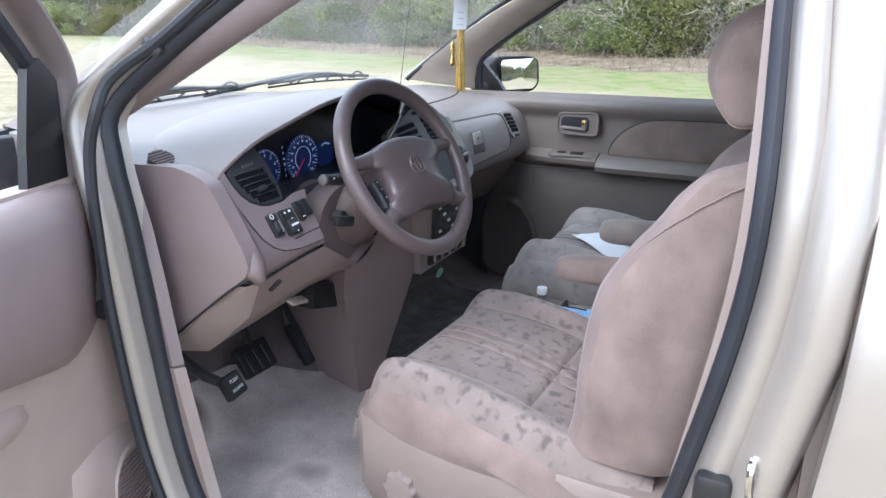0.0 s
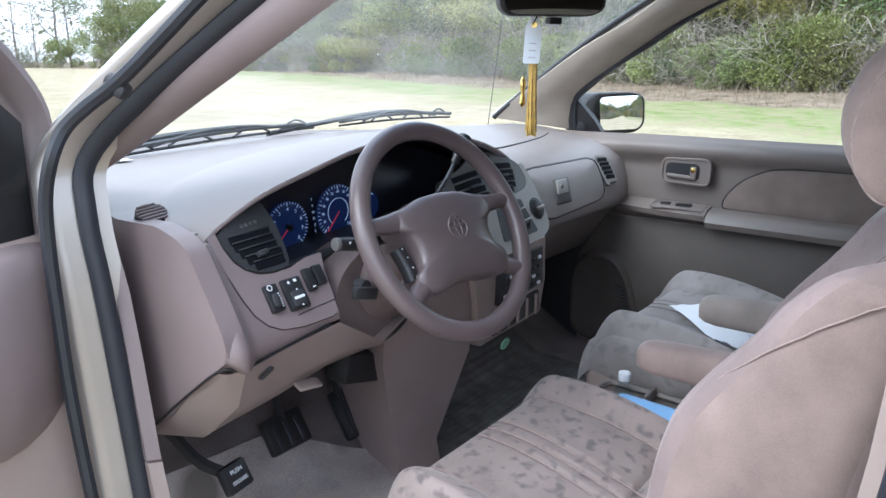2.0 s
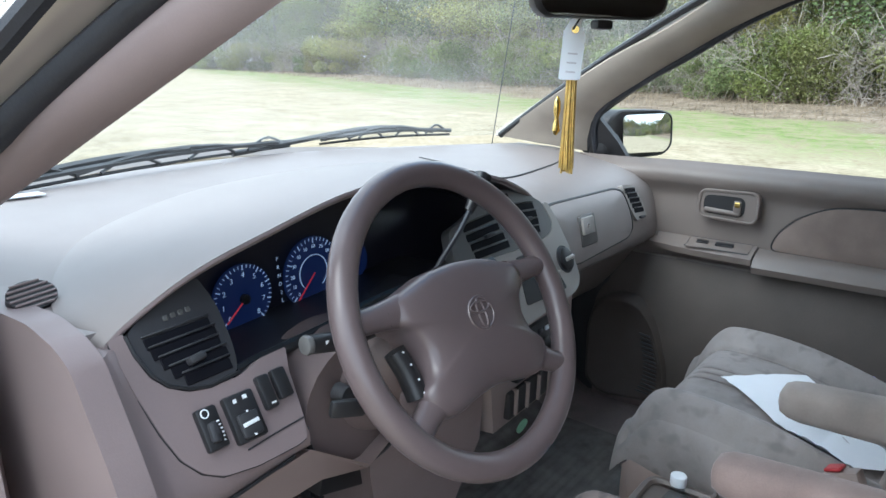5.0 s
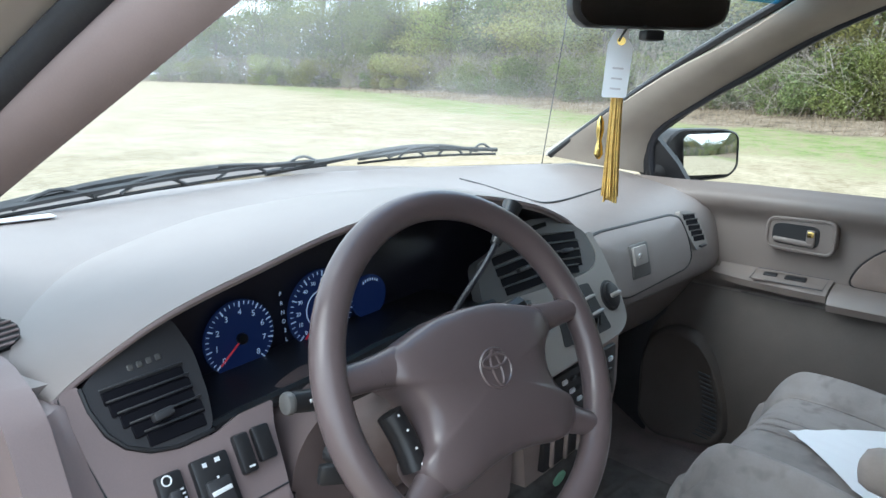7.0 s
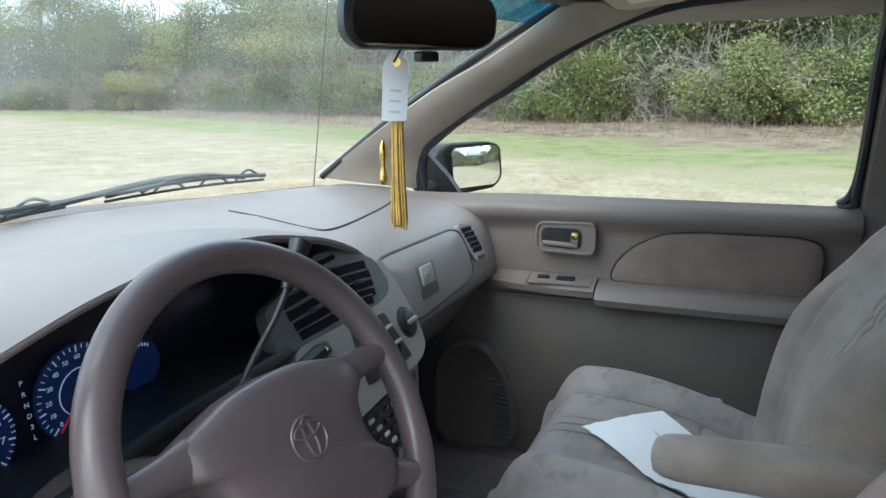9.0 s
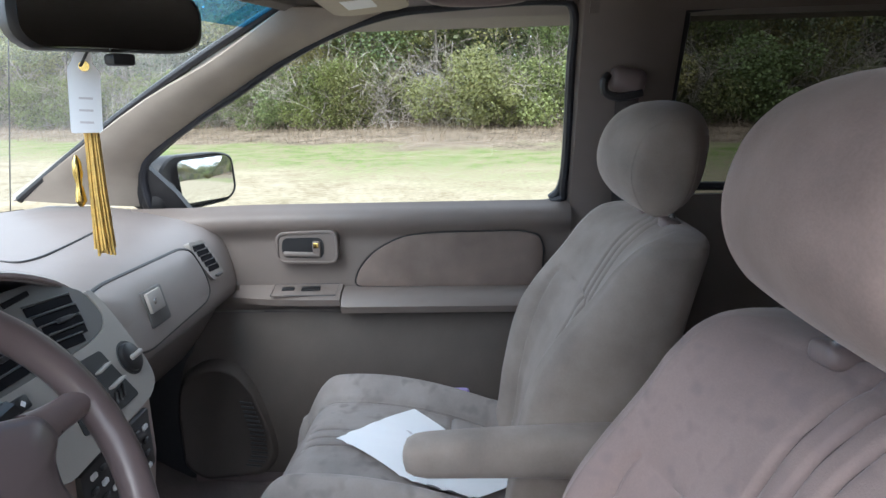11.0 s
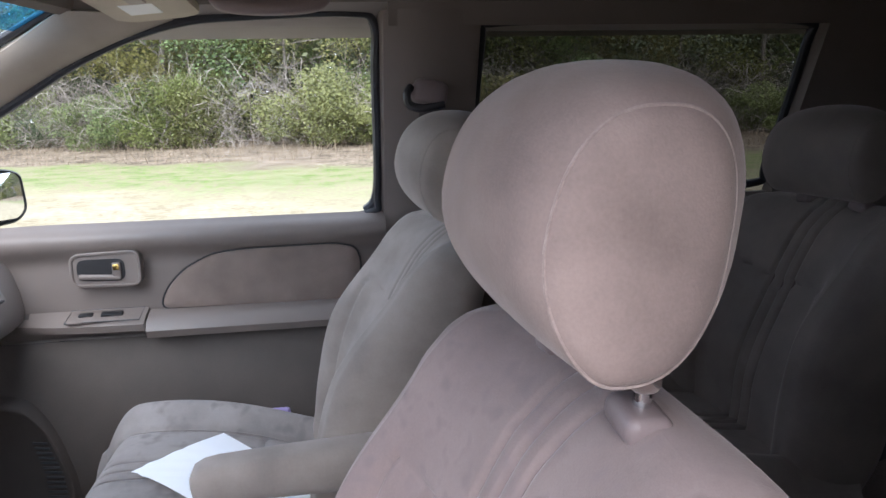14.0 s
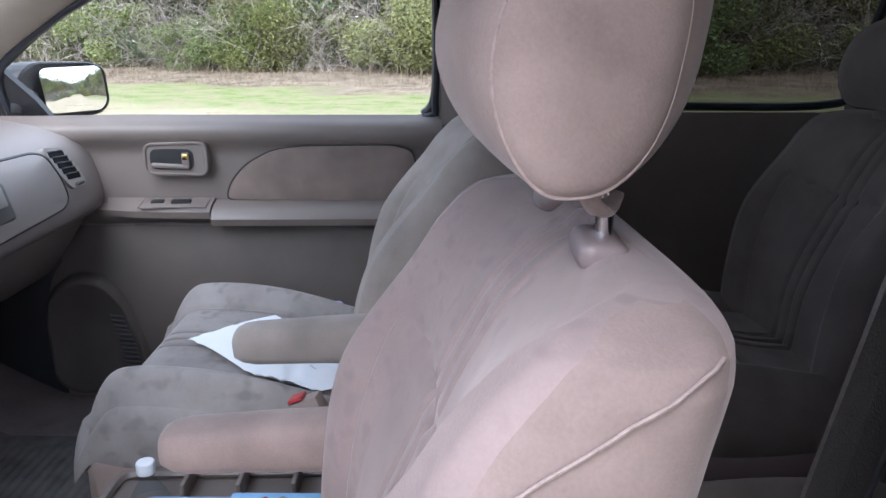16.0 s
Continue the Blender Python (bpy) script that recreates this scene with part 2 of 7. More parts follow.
def part(name, bm, material, parent, label="", smooth=True, sharp=40):
    """One mesh object, its vertices in world metres, under a thing or a part."""
    root = parent
    while root.parent:
        root = root.parent
    o = ORIGIN[root.name]
    bm.transform(Matrix.Translation(-o))
    ob = new(name, mesh_of(name, bm, material, smooth, sharp))
    ob.parent = parent
    return tagged(ob, label)


def solo(name, bm, material, label, category, group="", kind="", smooth=True, sharp=40):
    """A thing of one mesh, its origin at the middle of its base."""
    lo = [min(v.co[i] for v in bm.verts) for i in range(3)]
    hi = [max(v.co[i] for v in bm.verts) for i in range(3)]
    o = Vector(((lo[0] + hi[0]) / 2, (lo[1] + hi[1]) / 2, lo[2]))
    bm.transform(Matrix.Translation(-o))
    ob = new(name, mesh_of(name, bm, material, smooth, sharp))
    ob.location = o
    return tagged(ob, label, category, group, kind)


def rbox(c, s, bevel=0.005, seg=2, rot=(0, 0, 0)):
    """Box with rounded edges, by centre and size, turned by degrees."""
    bm = bmesh.new()
    bmesh.ops.create_cube(bm, size=1)
    bmesh.ops.scale(bm, vec=s, verts=bm.verts)
    if bevel > 0:
        bmesh.ops.bevel(bm, geom=bm.edges[:], offset=min(bevel, 0.49 * min(s)), segments=seg, profile=0.5, affect="EDGES")
    bm.transform(pose(*c, *rot))
    return bm


def loft(rings, cap=True, close=True):
    """Skin through rings of equally many points."""
    bm = bmesh.new()
    vs = [[bm.verts.new(p) for p in r] for r in rings]
    k = len(rings[0])
    for a, b in zip(vs, vs[1:]):
        for i in range(k if close else k - 1):
            j = (i + 1) % k
            bm.faces.new((a[i], a[j], b[j], b[i]))
    if cap and close:
        bm.faces.new(vs[0][::-1])
        bm.faces.new(vs[-1])
    return bm


def spline(pts, n):
    """n points along a smooth curve through pts."""
    P = [Vector(p) for p in pts]
    out = []
    for i in range(n):
        u = i / (n - 1) * (len(P) - 1)
        k = min(int(u), len(P) - 2)
        t = u - k
        a, b, c, d = P[max(k - 1, 0)], P[k], P[k + 1], P[min(k + 2, len(P) - 1)]
        out.append(0.5 * (2 * b + (c - a) * t + (2 * a - 5 * b + 4 * c - d) * t * t + (3 * b - a - 3 * c + d) * t ** 3))
    return out


def tube(pts, r, n=10, closed=False, flat=1.0, taper=None):
    """Round or flattened rod along points."""
    P = [Vector(p) for p in pts]
    rings = []
    up = None
    for i, p in enumerate(P):
        if closed:
            t = (P[(i + 1) % len(P)] - P[i - 1]).normalized()
        else:
            t = (P[min(i + 1, len(P) - 1)] - P[max(i - 1, 0)]).normalized()
        if up is None:
            up = t.orthogonal().normalized()
        up = (up - t * up.dot(t)).normalized()
        side = t.cross(up)
        rr = r * (taper[0] + (taper[1] - taper[0]) * i / (len(P) - 1)) if taper else r
        rings.append([p + rr * (math.cos(a) * up + flat * math.sin(a) * side) for a in (2 * math.pi * k / n for k in range(n))])
    if closed:
        rings.append(rings[0])
        bm = loft(rings, cap=False)
        bmesh.ops.remove_doubles(bm, verts=bm.verts, dist=1e-5)
        return bm
    return loft(rings)


def slab(poly, push, bevel=0.0, seg=2):
    """Solid from a flat outline of 3D points, pushed along a vector."""
    bm = bmesh.new()
    a = [bm.verts.new(p) for p in poly]
    b = [bm.verts.new(Vector(p) + Vector(push)) for p in poly]
    bm.faces.new(a)
    bm.faces.new(b[::-1])
    for i in range(len(poly)):
        j = (i + 1) % len(poly)
        bm.faces.new((a[j], a[i], b[i], b[j]))
    if bevel:
        es = [e for e in bm.edges if (e.verts[0] in b) == (e.verts[1] in b)]
        bmesh.ops.bevel(bm, geom=es, offset=bevel, segments=seg, profile=0.5, affect="EDGES")
    return bm


def join(*bms):
    out = bmesh.new()
    for b in bms:
        me = bpy.data.meshes.new("tmp")
        b.to_mesh(me)
        b.free()
        out.from_mesh(me)
        bpy.data.meshes.remove(me)
    return out


def rounded(poly, r=0.01, n=4):
    """Corners of a flat outline rounded."""
    out = []
    P = [Vector(p) for p in poly]
    for i, p in enumerate(P):
        a, b = P[i - 1] - p, P[(i + 1) % len(P)] - p
        d = min(r, a.length * 0.45, b.length * 0.45)
        s, e = p + a.normalized() * d, p + b.normalized() * d
        for k in range(n + 1):
            t = k / n
            out.append((1 - t) ** 2 * s + 2 * t * (1 - t) * p + t * t * e)
    return out


def disc(c, r, depth, axis, n=24, bevel=0.0):
    """Round plug from c along axis."""
    ax = Vector(axis).normalized()
    u = ax.orthogonal().normalized()
    v = ax.cross(u)
    poly = [Vector(c) + r * (math.cos(a) * u + math.sin(a) * v) for a in (2 * math.pi * k / n for k in range(n))]
    return slab(poly, ax * depth, bevel)


def sheet(f, nu, nv, thick=0.0):
    """Grid of f(u, v), with a back skin if thick."""
    bm = bmesh.new()
    g = [[bm.verts.new(f(i / (nu - 1), j / (nv - 1))) for j in range(nv)] for i in range(nu)]
    for i in range(nu - 1):
        for j in range(nv - 1):
            bm.faces.new((g[i][j], g[i + 1][j], g[i + 1][j + 1], g[i][j + 1]))
    if thick:
        bmesh.ops.recalc_face_normals(bm, faces=bm.faces)
        bmesh.ops.solidify(bm, geom=bm.faces[:], thickness=thick)
    return bm


def lerp(table, x):
    """Straight-line look-up in rows of (x, value)."""
    if x <= table[0][0]:
        return table[0][1]
    for (a, p), (b, q) in zip(table, table[1:]):
        if x <= b:
            return p + (q - p) * (x - a) / (b - a)
    return table[-1][1]

# ---- ground ----


def slope(x, y):
    """Height of the ground: a slight rise ahead, and a low bank at the foot of the wood."""
    bank = 0.065 * min(max(x - 0.42 * max(y, 0.0) - 19.5, 0.0), 10.0)
    return (0.016 * y if y > 0 else 0.0) + bank


def ground_mat():
    m = bpy.data.materials.new("winter_grass")
    m.use_nodes = True
    n, l = m.node_tree.nodes, m.node_tree.links
    p = n["Principled BSDF"]
    p.inputs["Roughness"].default_value = 1.0
    p.inputs["Specular IOR Level"].default_value = 0.1
    g = n.new("ShaderNodeTexCoord")
    sx = n.new("ShaderNodeSeparateXYZ")
    l.new(g.outputs["Object"], sx.inputs[0])
    big = n.new("ShaderNodeTexNoise")
    big.inputs["Scale"].default_value, big.inputs["Detail"].default_value = 0.35, 6
    l.new(g.outputs["Object"], big.inputs["Vector"])
    fine = n.new("ShaderNodeTexNoise")
    fine.inputs["Scale"].default_value, fine.inputs["Detail"].default_value = 9.0, 10
    fine.inputs["Roughness"].default_value = 0.68
    l.new(g.outputs["Object"], fine.inputs["Vector"])
    mid = n.new("ShaderNodeTexNoise")
    mid.inputs["Scale"].default_value, mid.inputs["Detail"].default_value = 1.1, 8
    mid.inputs["Roughness"].default_value = 0.7
    l.new(g.outputs["Object"], mid.inputs["Vector"])
    tone = n.new("ShaderNodeMix")
    tone.inputs["Factor"].default_value = 0.45
    l.new(fine.outputs["Fac"], tone.inputs["A"])
    l.new(mid.outputs["Fac"], tone.inputs["B"])
    # the greener strip along the wood
    w = n.new("ShaderNodeMath")
    w.operation = "MULTIPLY_ADD"
    w.inputs[1].default_value = 9.0
    l.new(big.outputs["Fac"], w.inputs[0])
    l.new(sx.outputs["X"], w.inputs[2])
    ym = n.new("ShaderNodeMath")
    ym.operation = "MAXIMUM"
    l.new(sx.outputs["Y"], ym.inputs[0])
    yk = n.new("ShaderNodeMath")
    yk.operation = "MULTIPLY_ADD"
    yk.inputs[1].default_value = -0.42
    l.new(ym.outputs[0], yk.inputs[0])
    l.new(w.outputs[0], yk.inputs[2])
    band = n.new("ShaderNodeMapRange")
    band.inputs["From Min"].default_value, band.inputs["From Max"].default_value = 14.5, 19.0
    l.new(yk.outputs[0], band.inputs["Value"])
    f2 = n.new("ShaderNodeMapRange")
    f2.inputs["From Min"].default_value, f2.inputs["From Max"].default_value = 0.44, 0.55
    l.new(tone.outputs["Result"], f2.inputs["Value"])
    mu = n.new("ShaderNodeMath")
    mu.operation = "MULTIPLY"
    l.new(band.outputs["Result"], mu.inputs[0])
    l.new(f2.outputs["Result"], mu.inputs[1])
    straw = n.new("ShaderNodeValToRGB")
    straw.color_ramp.elements[0].position, straw.color_ramp.elements[0].color = 0.39, (0.232, 0.192, 0.120, 1)
    straw.color_ramp.elements[1].position, straw.color_ramp.elements[1].color = 0.61, (0.430, 0.370, 0.266, 1)
    l.new(tone.outputs["Result"], straw.inputs[0])
    green = n.new("ShaderNodeValToRGB")
    green.color_ramp.elements[0].position, green.color_ramp.elements[0].color = 0.42, (0.075, 0.120, 0.022, 1)
    green.color_ramp.elements[1].position, green.color_ramp.elements[1].color = 0.62, (0.215, 0.275, 0.088, 1)
    l.new(fine.outputs["Fac"], green.inputs[0])
    mx = n.new("ShaderNodeMix")
    mx.data_type = "RGBA"
    l.new(mu.outputs[0], mx.inputs["Factor"])
    l.new(straw.outputs[0], mx.inputs["A"])
    l.new(green.outputs[0], mx.inputs["B"])
    # brown leaf litter at the foot of the wood
    lit = n.new("ShaderNodeMapRange")
    lit.inputs["From Min"].default_value, lit.inputs["From Max"].default_value = 23.2, 24.8
    l.new(yk.outputs[0], lit.inputs["Value"])
    brown = n.new("ShaderNodeValToRGB")
    brown.color_ramp.elements[0].position, brown.color_ramp.elements[0].color = 0.40, (0.085, 0.062, 0.042, 1)
    brown.color_ramp.elements[1].position, brown.color_ramp.elements[1].color = 0.62, (0.36, 0.292, 0.218, 1)
    l.new(tone.outputs["Result"], brown.inputs[0])
    m3 = n.new("ShaderNodeMix")
    m3.data_type = "RGBA"
    l.new(lit.outputs["Result"], m3.inputs["Factor"])
    l.new(mx.outputs["Result"], m3.inputs["A"])
    l.new(brown.outputs[0], m3.inputs["B"])
    l.new(m3.outputs["Result"], p.inputs["Base Color"])
    bp = n.new("ShaderNodeBump")
    bp.inputs["Strength"].default_value, bp.inputs["Distance"].default_value = 0.35, 0.03
    l.new(fine.outputs["Fac"], bp.inputs["Height"])
    l.new(bp.outputs[0], p.inputs["Normal"])
    return m


def build_ground():
    bm = bmesh.new()
    xs = [-900, -300, -100, -40, -20, -10, -5, 0, 5, 10] + [12 + 1.5 * k for k in range(36)] + [70, 80, 100, 140, 300, 900]
    g = [[bm.verts.new((x, y, slope(x, min(y, 110)))) for y in xs] for x in xs]
    for i in range(len(xs) - 1):
        for j in range(len(xs) - 1):
            bm.faces.new((g[i][j], g[i + 1][j], g[i + 1][j + 1], g[i][j + 1]))
    ob = new("ground", mesh_of("ground", bm, ground_mat()))
    tagged(ob, "mown winter grass field, straw-coloured with a greener strip", "ground", kind="structure")


build_ground()

# ---- car shell ----
car = thing("minivan", "champagne metallic minivan shell with its driver's door open", "minivan", (0, 0, 0))


def side_x(z, base=0.88):
    """Inner face of the greenhouse, leaning in above the sill."""
    return base - 0.45 * max(z - 1.12, 0)


W_R = [(0.79, 0.765, 1.15), (0.782, 0.735, 1.167), (0.695, 0.396, 1.361), (0.655, 0.2, 1.452), (0.61, 0.02, 1.552)]
D_R = [(0.885, 0.50, 1.115), (0.835, 0.46, 1.225), (0.785, 0.295, 1.33), (0.73, 0.06, 1.458), (0.69, -0.17, 1.545)]


def pillar(w, d, bulge, out, n=16):
    w, d = spline(w, n), spline(d, n)
    rings = []
    for a, b in zip(w, d):
        m = (a + b) / 2
        o = Vector(out)
        bl = Vector(bulge)
        rings.append([a, a * 0.78 + b * 0.22 + bl * 0.75, m + bl, a * 0.25 + b * 0.75 + bl * 0.8, b * 0.94 + a * 0.06 + bl * 0.25, b, b + o * 0.6, m + o, a + o * 0.6])
    return loft(rings)


part("a_pillar_trim", pillar(W_R, D_R, (-0.022, -0.014, 0.0), (0.05, 0.03, 0.02)), M_PILLAR, car, "windscreen pillar trim, light put into its paler grey-beige")
W_L = [(-0.85, 0.66, 1.15), (-0.80, 0.55, 1.22), (-0.74, 0.33, 1.345), (-0.68, 0.12, 1.45), (-0.62, -0.06, 1.552)]
I_L = [(-0.842, 0.415, 1.14), (-0.80, 0.315, 1.20), (-0.741, 0.157, 1.30), (-0.653, -0.084, 1.45), (-0.594, -0.24, 1.55)]
S_L = [(-0.872, 0.40, 1.14), (-0.845, 0.36, 1.19), (-0.79, 0.205, 1.30), (-0.69, 0.00, 1.45), (-0.62, -0.13, 1.55)]


def pillar_left(n=16):
    w, i, s = spline(W_L, n), spline(I_L, n), spline(S_L, n)
    return loft([[a, a * 0.6 + b * 0.4 + Vector((0.012, 0, 0)), a * 0.25 + b * 0.75 + Vector((0.012, -0.004, 0)), b, b * 0.7 + c * 0.3 + Vector((0.004, -0.012, 0)), b * 0.3 + c * 0.7 + Vector((0, -0.01, 0)), c,
                  c + Vector((-0.012, 0.05, 0.0))] for a, b, c in zip(w, i, s)])


part("a_pillar_trim", pillar_left(), M_TRIM, car, "rosy taupe windscreen pillar trim")

# driver's doorway: seal loop, and painted frame outside it
SEAL = [(-0.60, -0.13, 1.562), (-0.70, 0.035, 1.45), (-0.80, 0.225, 1.3), (-0.858, 0.32, 1.20), (-0.874, 0.312, 1.12), (-0.873, 0.293, 1.0), (-0.870, 0.272, 0.8),
        (-0.870, 0.242, 0.6), (-0.870, 0.20, 0.47), (-0.872, 0.13, 0.405), (-0.872, -0.1, 0.395), (-0.872, -0.40, 0.40), (-0.868, -0.54, 0.50), (-0.864, -0.60, 0.66),
        (-0.862, -0.645, 0.85), (-0.86, -0.678, 1.03), (-0.856, -0.686, 1.17), (-0.79, -0.675, 1.34), (-0.70, -0.66, 1.49), (-0.625, -0.60, 1.562), (-0.60, -0.42, 1.575)]
seal_pts = spline(SEAL + SEAL[:1], 90)[:-1]
part("door_seal", tube(seal_pts, 0.0112, 10, True, 1.25), M_RUBBER, car, "black rubber door seal")


def doorway():
    rings = []
    for p in seal_pts:
        o = Vector((0, p.y + 0.16, (p.z - 1.0) * 0.9))
        o = o.normalized()
        q = p + Vector((0.012, 0, 0))
        rings.append([q - o * 0.004 + Vector((0.02, 0, 0)), q + o * 0.008 + Vector((-0.012, 0, 0)), p + o * 0.014 + Vector((-0.03, 0, 0)), p + o * 0.020 + Vector((-0.050, 0, 0)), p + o * 0.032 + Vector((-0.056, 0, 0)),
                      p + o * 0.05 + Vector((-0.045, 0, 0)), p + o * 0.05 + Vector((0.0, 0, 0)), p + o * 0.03 + Vector((0.03, 0, 0))])
    rings.append(rings[0])
    return loft(rings, cap=False)


part("door_frame", doorway(), M_PAINT, car, "champagne painted doorway frame", sharp=80)
# outer weatherstrip along the front pillar
part("weatherstrip", tube(spline([(-0.735, -0.04, 1.52), (-0.81, 0.031, 1.432), (-0.865, 0.171, 1.318), (-0.895, 0.231, 1.274), (-0.915, 0.254, 1.246), (-0.935, 0.257, 1.208), (-0.94, 0.277, 1.156), (-0.94, 0.288, 1.094), (-0.94, 0.29, 1.014), (-0.94, 0.285, 0.85), (-0.935, 0.26, 0.62), (-0.93, 0.21, 0.45)], 60), 0.0095, 8), M_RUBBER, car,
     "black weatherstrip along the pillar")
part("weatherstrip_clip", rbox((-0.868, 0.194, 1.301), (0.022, 0.036, 0.022), 0.008, 2, (40, 0, 20)), M_CHAR, car)
# inner trim strip behind the seal on both posts
part("kick_trim", loft([[(-0.862, y, z), (-0.845, y - 0.012, z), (-0.835, y + 0.02, z), (-0.84, y + 0.07, z), (-0.862, y + 0.07, z)] for y, z in
                        ((0.12, 0.42), (0.185, 0.47), (0.215, 0.6), (0.245, 0.74))]), M_BEIGE, car, "beige kick panel")
part("post_trim", loft([[(x, y, z), (x + 0.017, y - 0.012, z), (x + 0.03, y + 0.02, z), (x + 0.025, y + 0.07, z), (x, y + 0.07, z)] for x, y, z in
                        ((-0.862, 0.247, 0.744), (-0.858, 0.275, 0.9), (-0.856, 0.296, 1.0), (-0.86, 0.32, 1.10), (-0.856, 0.37, 1.15))]), M_TRIM, car)
B_IN = [(-0.845, -0.53, 0.52), (-0.842, -0.60, 0.70), (-0.84, -0.635, 0.88), (-0.838, -0.658, 1.04), (-0.834, -0.664, 1.17), (-0.77, -0.655, 1.34), (-0.68, -0.64, 1.49), (-0.60, -0.60, 1.565)]
part("b_pillar_trim", loft([[p + Vector(o) for o in ((0.0, 0, 0), (0.03, -0.01, 0), (0.045, -0.06, 0), (0.04, -0.2, 0), (-0.03, -0.2, 0), (-0.03, -0.03, 0))] for p in spline(B_IN, 20)]), M_BEIGE, car,
     "rosy taupe centre pillar trim")
# painted centre post and the closed sliding door behind it
part("post_panel", loft([[(x0, y, z), (x0 - 0.045, y - 0.035, z), (x0 - 0.058, y - 0.05, z), (x0 - 0.058, y - 0.075, z), (x0 - 0.02, y - 0.09, z), (x0 + 0.03, y - 0.07, z)] for x0, y, z in
                         ((-0.872, -0.50, 0.40), (-0.874, -0.60, 0.6), (-0.874, -0.66, 0.84), (-0.874, -0.695, 1.03), (-0.868, -0.70, 1.17), (-0.80, -0.69, 1.34), (-0.70, -0.67, 1.52))]), M_PAINT, car, sharp=80)


def sliding_door():
    zs = [(0.30, -0.93), (0.5, -0.945), (0.8, -0.952), (1.0, -0.945), (1.13, -0.925), (1.16, -0.905), (1.34, -0.83), (1.55, -0.72)]
    rings = []
    for z, x in zs:
        y0 = lerp([(0.3, -0.70), (0.9, -0.775), (1.2, -0.785), (1.55, -0.75)], z)
        rings.append([(x + 0.03, y0, z), (x + 0.006, y0 - 0.002, z), (x, y0 - 0.014, z), (x - 0.004, y0 - 0.3, z), (x, -1.75, z), (x + 0.05, -1.75, z), (x + 0.05, y0 - 0.2, z)])
    return loft(rings)


part("sliding_door", sliding_door(), M_PAINT, car, "closed champagne sliding door")
part("sliding_window", sheet(lambda u, v: Vector((-0.90 + 0.45 * 0.42 * v, -0.80 - 1.7 * u, 1.13 + 0.42 * v)), 2, 2), M_TINT, car, "dark tinted sliding door window")
part("side_wall", sheet(lambda u, v: Vector((-0.89 - 0.01 * math.sin(math.pi * v), -0.76 - 1.9 * u, 0.36 + 0.78 * v)), 8, 8, 0.02), M_DOOR, car, "taupe side trim")
part("roof_side", sheet(lambda u, v: Vector((-0.76 + 0.14 * v, 0.05 - 2.72 * u, 1.515 + 0.10 * v)), 6, 4, 0.02), M_PAINT, car)
part("roof_side", sheet(lambda u, v: Vector((0.76 - 0.14 * v, 0.05 - 2.72 * u, 1.53 + 0.09 * v)), 6, 4, 0.02), M_PAINT, car)
part("tailgate", sheet(lambda u, v: Vector((-0.92 + 1.84 * u, -2.66 + 0.1 * v, 0.33 + 1.30 * v)), 6, 6, 0.04), M_PAINT, car)
# striker and bump stop on the post
st = part("door_striker", tube(spline([(-0.893, -0.716, 0.900), (-0.935, -0.714, 0.898), (-0.941, -0.714, 0.880), (-0.935, -0.716, 0.858), (-0.893, -0.718, 0.856)], 18), 0.0045, 8), M_CHROME, car, "chrome door striker loop")
part("striker_plate", rbox((-0.899, -0.725, 0.87), (0.006, 0.03, 0.075), 0.003), M_CHROME, st)
bs = part("bump_stop", rbox((-0.918, -0.678, 0.835), (0.024, 0.040, 0.062), 0.010), M_BLACK, car, "black rubber bump stop")
part("bump_stop_hole", disc((-0.931, -0.678, 0.828), 0.006, -0.004, (1, 0, 0), 12), M_CHAR, bs)

# roof, headliner, floor and the passenger side
part("headliner", sheet(lambda u, v: Vector((-0.66 + 1.32 * u, -0.0 - 2.6 * v + 0.08 * math.sin(math.pi * u), 1.574 + 0.065 * math.sin(math.pi * u) ** 0.6 + 0.016 * math.sin(math.pi * min(1, v * 1.2)))), 20, 20, 0.01), M_LINER, car, "taupe cloth headliner")
part("roof", sheet(lambda u, v: Vector((-0.74 + 1.48 * u, 0.06 - 2.75 * v, 1.60 + 0.09 * math.sin(math.pi * u) ** 0.6)), 16, 10, 0.015), M_PAINT, car)
part("floor_pan", rbox((0, -0.95, 0.34), (1.78, 3.5, 0.05), 0.01), M_CARPET, car)
part("carpet", sheet(lambda u, v: Vector((-0.85 + 1.70 * u, 0.72 - 3.0 * v, 0.385 + 0.6 * max(0, 0.30 - 3.0 * v) + 0.003 * math.sin(23 * u) * math.sin(31 * v))), 40, 60, 0.02), M_CARPET, car, "dark taupe floor carpet")
part("sill", rbox((-0.86, -0.2, 0.375), (0.10, 0.9, 0.05), 0.015), M_TRIM, car)
part("firewall", rbox((0, 0.74, 0.72), (1.78, 0.04, 0.80), 0.01), M_CHAR, car)
part("kick_panel", rbox((0.845, 0.60, 0.66), (0.03, 0.46, 0.84), 0.01), M_CHAR, car)
part("inner_sill", rbox((0.86, -0.2, 0.385), (0.10, 1.2, 0.07), 0.015), M_TRIM, car)
part("rear_wall", rbox((0, -2.65, 1.0), (1.7, 0.04, 1.2), 0.01), M_TRIM, car)


def right_side():
    """Passenger side wall behind the front door, with the rear window opening."""
    f = lambda y, z, dx=0.0: Vector((side_x(z, 0.90) + dx, y, z))
    lower = sheet(lambda u, v: f(-0.70 - 1.9 * u, 0.35 + 0.77 * v, -0.015 * math.sin(math.pi * v)), 12, 12, 0.04)
    upper = sheet(lambda u, v: f(-0.60 - 2.0 * u, 1.545 + 0.05 * v), 8, 3, 0.04)
    rear = sheet(lambda u, v: f(-1.62 - 1.0 * u, 1.12 + 0.44 * v), 6, 8, 0.04)
    return join(lower, upper, rear)


